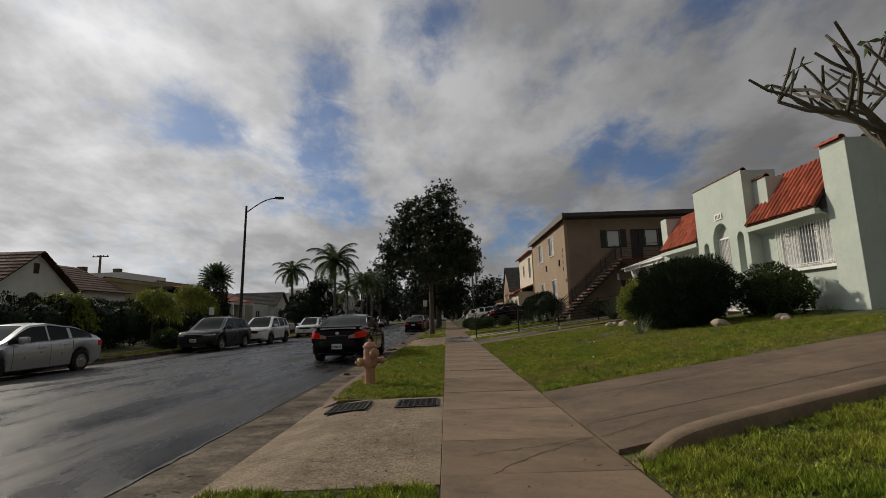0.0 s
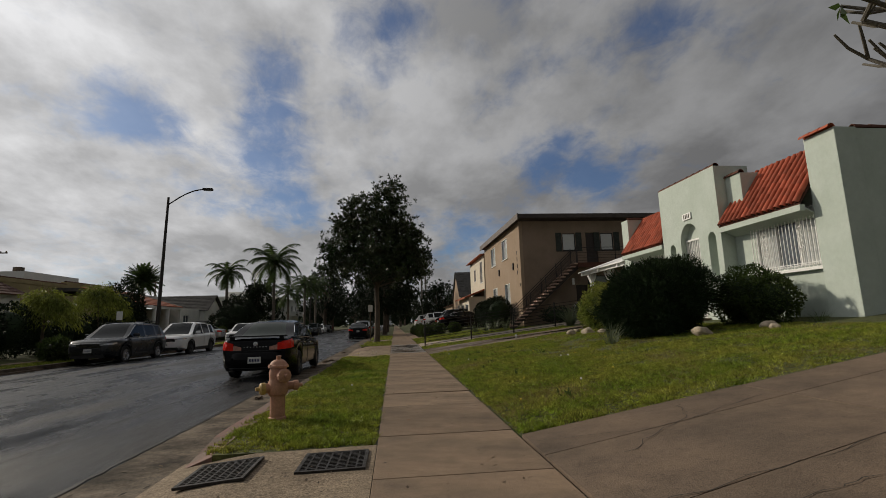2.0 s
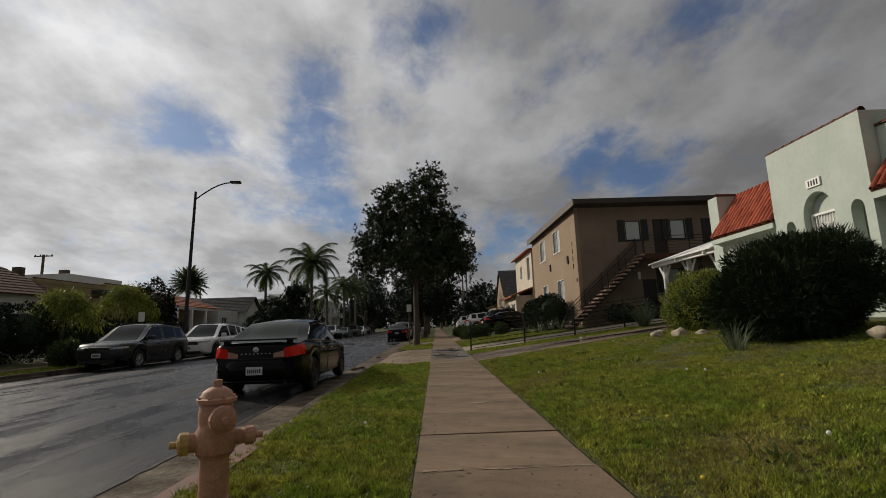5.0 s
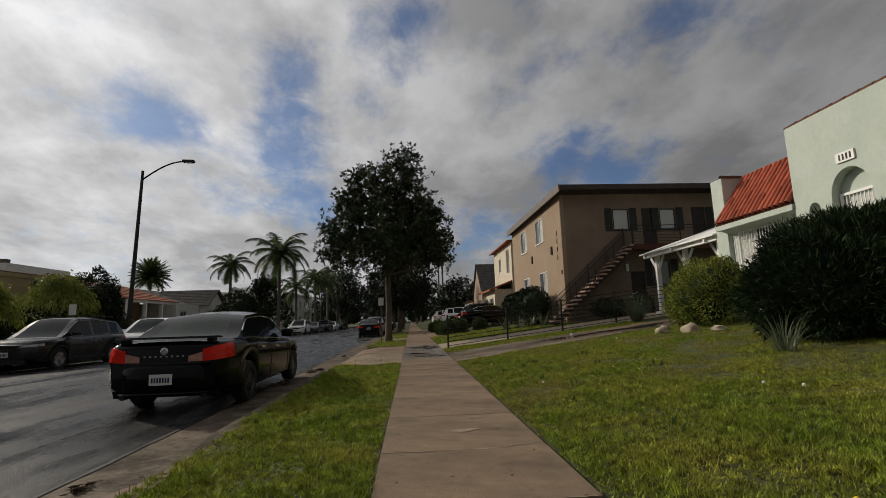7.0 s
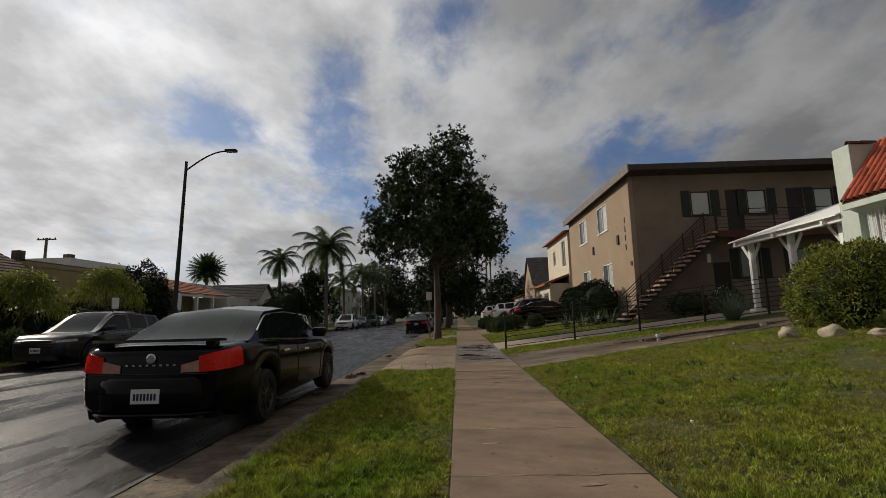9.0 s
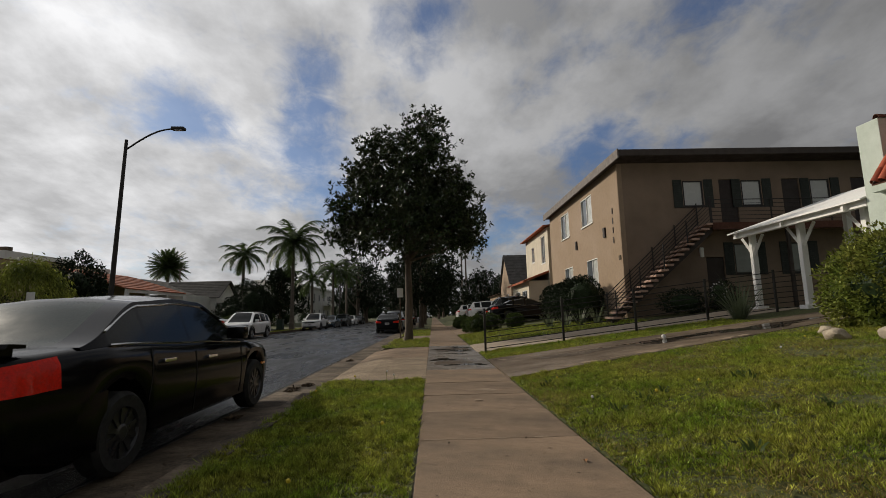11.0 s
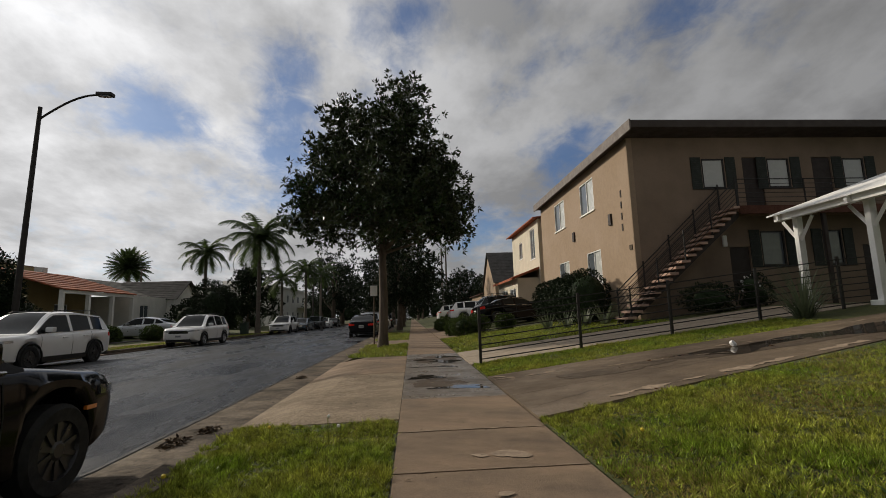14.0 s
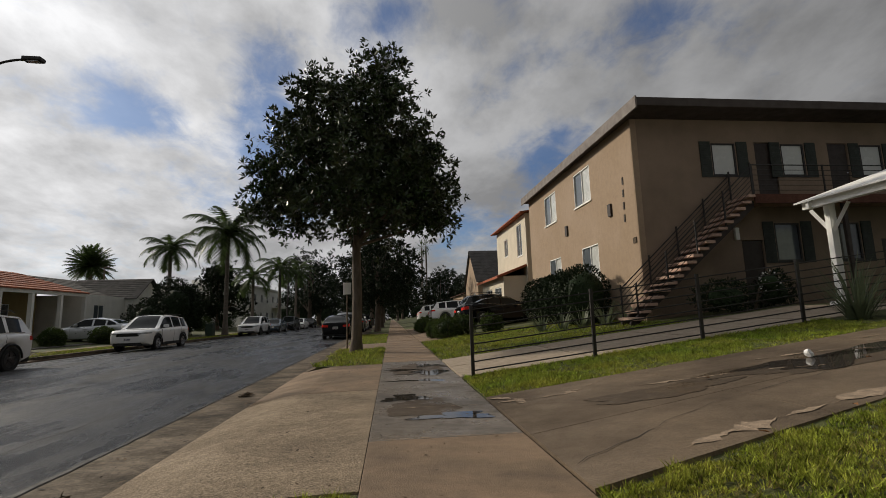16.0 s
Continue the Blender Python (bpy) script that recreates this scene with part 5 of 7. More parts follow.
def build_car(name, label, spec, m, group="parked cars"):
    """A car that points along local +y. spec: length, width, wheel radius, axles, deck line, roof line, paint, rims."""
    c = thing(name, label, "car", m, group)
    L, W, R = spec["length"], spec["width"], spec["wheel"]
    axles, deck, roof = spec["axles"], spec["deck"], spec["roof"]
    paint, hw = spec["paint"], W / 2
    sill = spec.get("sill", 0.2)

    def half_width(y):
        s = abs(y) / (L / 2)
        return hw * (1 - (0.1 if y < 0 else 0.17) * max(0, (s - 0.62) / 0.38) ** 2.2)

    def under(y):
        z = sill + 0.12 * max(0, (abs(y) / (L / 2) - 0.82) / 0.18)
        for a in axles:
            d = abs(y - a)
            ra = R * 1.14
            if d < ra:
                z = max(z, R + math.sqrt(ra * ra - d * d))
        return z

    ys = [-L / 2 + L * i / 130 for i in range(131)]
    bm, rings, rings_co = bmesh.new(), [], []
    for i, y in enumerate(ys):
        w, zb, top = half_width(y), under(y), lerp_table(deck, y)
        e = min(i, 130 - i)
        shrink = (END_ROUND if y > 0 else REAR_ROUND).get(e, 1.0)
        mid = (zb + top) / 2
        half = [(0, zb), (w * 0.86, zb), (w * 0.965, zb + 0.06), (w * 0.99, zb + (top - zb) * 0.35), (w, zb + (top - zb) * 0.62), (w * 0.975, top - 0.09), (w * 0.93, top - 0.025), (w * 0.86, top), (w * 0.45, top + 0.018), (0, top + 0.022)]
        half = [(x * shrink, mid + (z - mid) * shrink) for x, z in half]
        ring = half + [(-x, z) for x, z in reversed(half[1:-1])]
        rings.append([bm.verts.new((x, y, z)) for x, z in ring])
        rings_co.append(half[1:7])
    k = len(rings[0])
    for a, b in zip(rings, rings[1:]):
        for j in range(k):
            bm.faces.new((a[j], b[j], b[(j + 1) % k], a[(j + 1) % k]))
    bm.faces.new(rings[0]), bm.faces.new(list(reversed(rings[-1])))
    bmesh.ops.recalc_face_normals(bm, faces=bm.faces)
    body = part("body", bm, paint, c, smooth=True)

    # cabin
    y_rb, y_rr, y_rf, y_wb = roof[0][0], roof[1][0], roof[-2][0], roof[-1][0]
    zr = max(z for _, z in roof)
    st = [y_rb + (y_wb - y_rb) * i / 60 for i in range(61)]
    bms = {q: bmesh.new() for q in ("roof", "windscreen", "rear_window", "left", "right")}
    rr = []
    for y in st:
        belt = lerp_table(deck, y) - 0.02
        zt = max(lerp_table(roof, y), belt + 0.012)
        q = min(1.0, (zt - belt) / (zr - belt))
        wb, wt = half_width(y) * 0.925, half_width(y) * (0.925 - 0.235 * q)

        def at(s):
            return wb + (wt - wb) * s, belt + (zt - belt) * s
        rr.append([(wb, belt), at(0.06), at(0.86), (at(0.97)[0], at(0.97)[1]), (wt * (0.8 if y > (y_rr + y_rf) / 2 else spec.get("rear_span", 0.8)), zt + 0.006 * q), (wt * 0.4, zt + 0.028 * q), (0, zt + 0.035 * q)])
    pillars = spec["pillars"]

    def quad(bm2, a, b, ya, yb, j, sgn):
        vs = [bm2.verts.new((sgn * p[0], yy, p[1])) for p, yy in ((a[j], ya), (a[j + 1], ya), (b[j + 1], yb), (b[j], yb))]
        try:
            bm2.faces.new(vs)
        except ValueError:
            pass

    for i in range(60):
        ya, yb = st[i], st[i + 1]
        ym = (ya + yb) / 2
        for sgn, side in ((1, "right"), (-1, "left")):
            for j in range(6):
                if j == 1 and y_rb + spec.get("glass_rear", 0.28) < ym < y_wb - 0.22 and all(abs(ym - p) > 0.04 for p in pillars):
                    tgt = side
                elif j >= 4 and ym > y_rf + 0.06 and ym < y_wb - 0.05:
                    tgt = "windscreen"
                elif j >= 4 and ym < y_rr - 0.08 and ym > y_rb + 0.06:
                    tgt = "rear_window"
                else:
                    tgt = "roof"
                quad(bms[tgt], rr[i], rr[i + 1], ya, yb, j, sgn)
    for q, bm2 in bms.items():
        bmesh.ops.remove_doubles(bm2, verts=bm2.verts, dist=0.0005)
        bmesh.ops.recalc_face_normals(bm2, faces=bm2.faces)
    part("roof", bms["roof"], paint, c, smooth=True)
    part("windscreen", bms["windscreen"], M_CARGLASS, c, smooth=True)
    part("rear_window", bms["rear_window"], spec.get("rear_glass", M_CARGLASS), c, smooth=True)
    part("side_windows_right", bms["right"], M_CARGLASS, c, smooth=True).name = "side_glass"
    part("side_windows_left", bms["left"], M_CARGLASS, c, smooth=True).name = "side_glass"
    # bright trim above and below the side glass
    if spec.get("trim"):
        for sgn in (1, -1):
            lo = [(sgn * (rr[i][1][0] + 0.004), st[i], rr[i][1][1]) for i in range(6, 58)]
            hi = [(sgn * (rr[i][2][0] + 0.004), st[i], rr[i][2][1] + 0.005) for i in range(6, 58)]
            for line in (lo, hi):
                part("window_trim", tube(bmesh.new(), line, 0.011, 5), M_CHROME, c)
    # wheels
    tyre = [(R * 0.62, -0.1), (R * 0.9, -0.108), (R, -0.07), (R, 0.07), (R * 0.9, 0.108), (R * 0.62, 0.1)]
    for a in axles:
        for sgn in (1, -1):
            mt = Matrix.Translation((sgn * (hw - 0.105), a, R)) @ Matrix.Rotation(sgn * math.pi / 2, 4, "Y")
            wheel = part("wheel", lathe(bmesh.new(), tyre, 28, mt, caps=False), M_TYRE, c, smooth=True)
            bm = bmesh.new()
            lathe(bm, [(R * 0.62, 0.05), (R * 0.67, 0.095), (R * 0.63, 0.1), (R * 0.6, 0.07)], 28)
            lathe(bm, [(R * 0.6, 0.0), (R * 0.6, 0.012), (0.03, 0.02)], 20)
            lathe(bm, [(0.07, 0.02), (0.07, 0.085), (0.05, 0.095), (0.01, 0.095)], 12)
            n = spec.get("spokes", 10)
            for i in range(n):
                b0 = list(bm.verts)
                box(bm, 0.05, R * 0.64, -0.018, 0.018, 0.06, 0.085)
                vs = [v for v in bm.verts if v not in set(b0)]
                bmesh.ops.transform(bm, matrix=Matrix.Rotation(2 * math.pi * i / n, 4, "Z"), verts=vs)
            bmesh.ops.transform(bm, matrix=mt, verts=bm.verts)
            part("rim", bm, spec.get("rim", M_RIM), wheel)

    def prism(pts, y0, y1, mat, nm, lab="", slant=0.0):
        """A lamp or panel: an outline in x and z drawn out along y, mirrored outlines are given by the caller."""
        bm3 = bmesh.new()
        a = [bm3.verts.new((x, y0 + slant * abs(x), z)) for x, z in pts]
        b = [bm3.verts.new((x, y1 + slant * abs(x), z)) for x, z in pts]
        bm3.faces.new(a), bm3.faces.new(list(reversed(b)))
        for i in range(len(pts)):
            j = (i + 1) % len(pts)
            bm3.faces.new((a[i], b[i], b[j], a[j]))
        bmesh.ops.recalc_face_normals(bm3, faces=bm3.faces)
        bmesh.ops.bevel(bm3, geom=list(bm3.edges), offset=0.008, segments=1, affect="EDGES")
        return part(nm, bm3, mat, c, lab)

    def side_x(y, z):
        """Half width of the body at y and height z."""
        i = min(max(int(round((y + L / 2) / L * 130)), 0), 130)
        prev = None
        for v in rings_co[i]:
            if prev and prev[1] <= z <= v[1]:
                s = (z - prev[1]) / max(v[1] - prev[1], 1e-6)
                return prev[0] + (v[0] - prev[0]) * s
            prev = v
        return rings_co[i][-1][0] if z > 0.5 else rings_co[i][0][0]

    def corner_lamp(end, sgn, x_in, depth, lo0, lo1, hi0, hi1, mat, nm, face_only=None):
        """A lamp that wraps the corner of the body, from x_in on the end face to depth along the flank."""
        bm4 = bmesh.new()
        cols = []
        na, nb = 5, 0 if face_only else 8
        ye = end * L / 2
        for k in range(na + nb + 1):
            q = k / (na + nb)
            lo, hi = lo0 + (lo1 - lo0) * q, hi0 + (hi1 - hi0) * q
            col = []
            for j in range(5):
                z = lo + (hi - lo) * j / 4
                if k <= na:
                    stop = face_only * hw if face_only else side_x(ye, z)
                    x, y = x_in * hw + (stop - x_in * hw) * k / na, ye + end * 0.012
                else:
                    y = ye - end * depth * ((k - na) / nb) ** 1.6
                    x = side_x(y, z) + 0.01
                    y += end * 0.012
                col.append(bm4.verts.new((sgn * x, y, z)))
            cols.append(col)
        for a, b in zip(cols, cols[1:]):
            for j in range(4):
                bm4.faces.new((a[j], b[j], b[j + 1], a[j + 1]))
        bmesh.ops.recalc_face_normals(bm4, faces=bm4.faces)
        bmesh.ops.solidify(bm4, geom=list(bm4.faces), thickness=0.03)
        part(nm, bm4, mat, c, smooth=True)

    yr, yf = -L / 2, L / 2
    dr, df = lerp_table(deck, yr + 0.1), lerp_table(deck, yf - 0.1)
    for sgn in (1, -1):
        tail = spec.get("tail")
        x_in, depth, lo0, lo1, hi0, hi1 = tail
        corner_lamp(-1, sgn, x_in, depth, lo0, lo1, hi0, hi1, M_TAIL, "tail_light")
        if spec.get("tail_inner"):
            corner_lamp(-1, sgn, *spec["tail_inner"], M_TAILCLEAR, "reversing_light", face_only=x_in)
        corner_lamp(1, sgn, 0.48, 0.42, df - 0.16, df - 0.12, df - 0.09, df - 0.05, spec.get("head", M_HEAD), "headlight")
        if spec.get("head"):
            xm = side_x(yf - 0.52, df - 0.2)
            part("side_marker", boxed(sgn * (xm - 0.02), sgn * (xm + 0.012), yf - 0.58, yf - 0.46, df - 0.22, df - 0.185, bevel=0.008), M_AMBER, c, "amber side marker")
        mz = lerp_table(deck, y_wb - 0.5) + 0.06
        bm = boxed(sgn * (hw - 0.05), sgn * (hw + 0.17), y_wb - 0.62, y_wb - 0.46, mz - 0.03, mz + 0.12, bevel=0.035)
        part("wing_mirror", bm, paint, c, smooth=True)
        for y in spec["handles"]:
            part("door_handle", boxed(sgn * (hw - 0.02), sgn * (hw + 0.025), y - 0.1, y + 0.1, lerp_table(deck, y) - 0.17, lerp_table(deck, y) - 0.135, bevel=0.01), spec.get("handle_mat", paint), c)
        for y in spec["seams"]:
            pts = [(sgn * (half_width(y) * fx + 0.002), y, under(y) + (lerp_table(deck, y) - under(y)) * fz) for fx, fz in ((0.975, 0.12), (0.99, 0.35), (1.0, 0.62), (0.975, 0.9))]
            part("door_seam", tube(bmesh.new(), pts, 0.005, 4), M_PLASTIC, c)
    if spec.get("cladding"):
        for sgn in (1, -1):
            part("sill_trim", boxed(sgn * (hw - 0.06), sgn * (hw + 0.006), axles[0] + R * 1.15, axles[1] - R * 1.15, sill - 0.02, sill + 0.12, bevel=0.012), M_PLASTIC, c)
            part("roof_rail", tube(bmesh.new(), [(sgn * hw * 0.66, y_rr + 0.1, zr + 0.0), (sgn * hw * 0.66, y_rr + 0.2, zr + 0.05), (sgn * hw * 0.66, y_rf - 0.15, zr + 0.045), (sgn * hw * 0.66, y_rf, zr - 0.01)], 0.014, 6), M_PLASTIC, c)
            for a in axles:
                arc = [(sgn * (hw - 0.005), a + R * 1.16 * math.cos(q), R + R * 1.16 * math.sin(q)) for q in [math.pi * i / 14 for i in range(15)]]
                part("arch_trim", tube(bmesh.new(), arc, 0.026, 6), M_PLASTIC, c)
    prism([(-hw * 0.8, 0.24), (hw * 0.8, 0.24), (hw * 0.84, 0.36), (-hw * 0.84, 0.36)], yr - 0.004, yr + 0.2, spec.get("valance", M_PLASTIC), "rear_bumper_trim", slant=0.1)
    prism([(-hw * 0.55, df - 0.24), (hw * 0.55, df - 0.24), (hw * 0.5, df - 0.08), (-hw * 0.5, df - 0.08)], yf - 0.1, yf + 0.004, M_PLASTIC, "grille")
    prism([(-hw * 0.7, 0.28), (hw * 0.7, 0.28), (hw * 0.62, 0.46), (-hw * 0.62, 0.46)], yf - 0.1, yf - 0.002, M_PLASTIC, "lower_grille")
    bm = bmesh.new()
    for k in range(3):
        box(bm, -hw * 0.52, hw * 0.52, yf, yf + 0.012, df - 0.22 + k * 0.05, df - 0.205 + k * 0.05)
    part("grille_bar", bm, M_CHROME, c)
    for y0, z, s in ((yr - 0.03 - spec.get("plate_back", 0), spec.get("plate_z", 0.62), -1), (yf + 0.01, 0.5, 1)):
        pl = part("number_plate", boxed(-0.155, 0.155, y0, y0 + 0.015, z, z + 0.15, bevel=0.004), M_PLATE, c)
        bm = bmesh.new()
        yy = y0 - 0.003 if s < 0 else y0 + 0.015
        for k in range(7):
            box(bm, -0.125 + k * 0.037, -0.102 + k * 0.037, yy, yy + 0.003, z + 0.035, z + 0.105)
        part("plate_bars", bm, M_INK, pl)
    return c


SEDAN = dict(length=4.73, width=1.76, wheel=0.325, axles=(-1.35, 1.5), deck=[(-2.37, 0.93), (-2.3, 1.0), (-1.5, 1.04), (-0.2, 0.97), (0.9, 0.94), (1.2, 0.93), (2.0, 0.84), (2.28, 0.77), (2.37, 0.72)],
             roof=[(-1.85, 1.03), (-1.05, 1.36), (-0.3, 1.455), (0.25, 1.43), (1.2, 0.94)], paint=M_CARBLACK, head=M_HEADDARK, pillars=(-0.98, -0.22), handles=(-0.75, 0.12), seams=(-1.0, -0.2, 0.98), spokes=10, trim=True,
             tail=(0.5, 0.3, 0.74, 0.76, 0.86, 0.92))
SUV = dict(length=4.65, width=1.85, wheel=0.36, axles=(-1.35, 1.35), deck=[(-2.33, 1.02), (-2.25, 1.08), (-1.4, 1.1), (0.0, 1.06), (0.95, 1.05), (1.3, 1.03), (2.1, 0.99), (2.28, 0.93), (2.33, 0.88)],
           roof=[(-2.27, 1.08), (-1.85, 1.58), (-0.6, 1.69), (0.3, 1.66), (1.3, 1.04)], paint=M_CARWHITE, pillars=(-1.25, -0.3), handles=(-0.85, 0.05), seams=(-1.15, -0.28, 0.98), spokes=5, sill=0.26, trim=True, glass_rear=0.5, cladding=True,
           tail=(0.6, 0.25, 0.88, 0.88, 0.98, 1.0))


def build_cars():
    g = dict(SEDAN, tail=(0.6, 0.36, 0.73, 0.77, 0.9, 0.985), tail_inner=(0.38, 0.0, 0.73, 0.735, 0.81, 0.86), rear_span=0.7, roof=[(-1.8, 1.03), (-0.95, 1.405), (-0.25, 1.455), (0.25, 1.43), (1.2, 0.94)], rear_glass=M_REARGLASS, rim=M_RIMDARK, handle_mat=M_CHROME, plate_z=0.42, plate_back=0.05, valance=M_CARBLACK)
    car = build_car("black_sedan", "black four-door sedan with red tail lamps and boot spoiler", g, pose(-3.24, 20.95, -0.13), "")
    bm = bmesh.new()
    n = 14
    prof = []
    for i in range(n + 1):
        x = -0.72 + 1.44 * i / n
        q = 1 - (x / 0.72) ** 4
        prof.append([bm.verts.new(p) for p in ((x, -2.38 + 0.06 * (1 - q), 1.055), (x, -2.36 + 0.06 * (1 - q), 1.085), (x, -2.17, 1.075), (x, -2.17, 1.05))])
    for a, b in zip(prof, prof[1:]):
        for j in range(4):
            bm.faces.new((a[j], a[(j + 1) % 4], b[(j + 1) % 4], b[j]))
    bm.faces.new(prof[0]), bm.faces.new(prof[-1])
    bmesh.ops.recalc_face_normals(bm, faces=bm.faces)
    part("spoiler", bm, M_CARBLACK, car, "black boot spoiler")
    for x in (-0.6, 0.6):
        part("spoiler_foot", boxed(x - 0.05, x + 0.05, -2.3, -2.18, 0.98, 1.06, bevel=0.01), M_CARBLACK, car)
    bm = bmesh.new()
    rings = []
    for i in range(25):
        x = -0.87 + 1.74 * i / 24
        y = -2.43 + 0.62 * (abs(x) / 0.87) ** 5
        rings.append([bm.verts.new(p) for p in ((x, y + 0.05, 0.27), (x, y, 0.34), (x, y - 0.01, 0.5), (x, y, 0.64), (x, y + 0.03, 0.675), (x, y + 0.25, 0.69), (x, y + 0.25, 0.27))])
    for a, b in zip(rings, rings[1:]):
        for j in range(7):
            bm.faces.new((a[j], a[(j + 1) % 7], b[(j + 1) % 7], b[j]))
    bm.faces.new(rings[0]), bm.faces.new(rings[-1])
    bmesh.ops.recalc_face_normals(bm, faces=bm.faces)
    part("bumper", bm, M_CARBLACK, car, smooth=True)
    lip = [(x, -2.445 + 0.62 * (abs(x) / 0.87) ** 5, 0.3) for x in [-0.8 + 0.1 * i for i in range(17)]]
    part("bumper_lip", tube(bmesh.new(), lip, 0.018, 6), M_CARBLACK, car)
    part("boot_seam", tube(bmesh.new(), [(-0.62, -2.372, 0.715), (0.62, -2.372, 0.715)], 0.006, 5), M_PLASTIC, car)
    for sgn in (-1, 1):
        part("boot_seam", tube(bmesh.new(), [(sgn * 0.62, -2.372, 0.715), (sgn * 0.6, -2.37, 0.86), (sgn * 0.64, -2.28, 1.0)], 0.005, 5), M_PLASTIC, car)
    part("emblem", lathe(bmesh.new(), [(0.035, 0), (0.055, 0.008), (0.055, 0.014), (0.04, 0.018)], 20, pose(0, -2.365, 0.88, 90)), M_CHROME, car)
    bm = bmesh.new()
    for k in range(8):
        box(bm, -0.28 + k * 0.075, -0.25 + k * 0.075, -2.378, -2.366, 0.8, 0.82)
    part("badge_strip", bm, M_CHROME, car)
    bm = bmesh.new()
    for k in range(2):
        box(bm, 0.5 + k * 0.07, 0.55 + k * 0.07, -2.365, -2.35, 0.655, 0.7)
    part("model_badge", bm, M_CHROME, car)
    for x in (-0.55, 0.55):
        part("exhaust", tube(bmesh.new(), [(x, -2.36, 0.26), (x, -2.1, 0.26)], 0.04, 12), M_IRON, car)
    build_car("dark_suv", "dark grey sport utility car parked at the far kerb", dict(SUV, paint=M_CARGREY, length=4.76, spokes=10), pose(-12.0, 31.2, -0.15, 0, 0, 180))
    build_car("white_suv", "white sport utility car with dark wheels at the far kerb", dict(SUV, rim=M_RIMDARK), pose(-11.45, 37.6, -0.14, 0, 0, 180))
    build_car("white_crossover", "white crossover car with black grille at the far kerb", dict(SUV, spokes=12), pose(-11.9, 52.9, -0.15, 0, 0, 180))
    build_car("white_compact_suv", "white compact sport utility car at the far kerb", dict(SUV, rim=M_RIMDARK), pose(-12.1, 76.5, -0.15, 0, 0, 180))
    build_car("silver_sedan", "silver four-door sedan parked at the far kerb", dict(SEDAN, paint=M_CARSILVER, roof=[(-2.12, 1.05), (-1.15, 1.38), (-0.3, 1.48), (0.3, 1.44), (1.3, 0.95)]), pose(-12.1, 16.7, -0.15, 0, 0, 180))
    build_car("silver_sedan", "silver sedan standing in a driveway across the road", dict(SEDAN, paint=M_CARSILVER), pose(-18.0, 60.3, 0.12, 0, 0, 90))
    build_car("black_sedan", "black sedan with red tail lamps at the near kerb", dict(SEDAN, paint=M_CARBLACK), pose(-3.15, 60.2, -0.14))
    build_car("silver_suv", "silver sport utility car behind the black sedan", dict(SUV, paint=M_CARSILVER), pose(-3.1, 67.5, -0.14))
    build_car("blue_sedan", "slate blue sedan at the far kerb", dict(SEDAN, paint=M_CARBLUE), pose(-12.1, 86, -0.15, 0, 0, 180))
    for y, paint, kind in ((95, M_CARGREY, SUV), (103, M_CARWHITE, SEDAN), (112, M_CARBLACK, SEDAN)):
        build_car("parked_car", "distant car parked at the far kerb", dict(kind, paint=paint), pose(-12.1, y, -0.15, 0, 0, 180))
    for y, paint, kind in ((76, M_CARGREY, SUV), (84, M_CARWHITE, SEDAN), (94, M_CARBLACK, SUV)):
        build_car("parked_car", "distant car parked at the near kerb", dict(kind, paint=paint), pose(-3.1, y, -0.14))
    build_car("black_coupe", "black sedan standing in the driveway beside hedges", dict(SEDAN, paint=M_CARBLACK), pose(6.1, 52.2, ground_z(6.1) + 0.02, 0, -6, -78))
    build_car("dark_suv", "dark sport utility car in a driveway", dict(SUV, paint=M_CARGREY), pose(6.6, 56.0, ground_z(6.6) + 0.02, 0, -6, -80))
    build_car("white_van", "white people carrier in a driveway", dict(SUV, paint=M_CARWHITE), pose(5.4, 64.5, ground_z(5.4) + 0.02, 0, -6, -85))
    build_car("white_suv", "white car in a far driveway", dict(SUV, paint=M_CARWHITE), pose(5.0, 76.0, ground_z(5.0) + 0.02, 0, -6, -85))


build_mint_house()
build_pergola()
build_apartments()
build_fence()
build_left_houses()
build_right_far_houses()
build_cars()


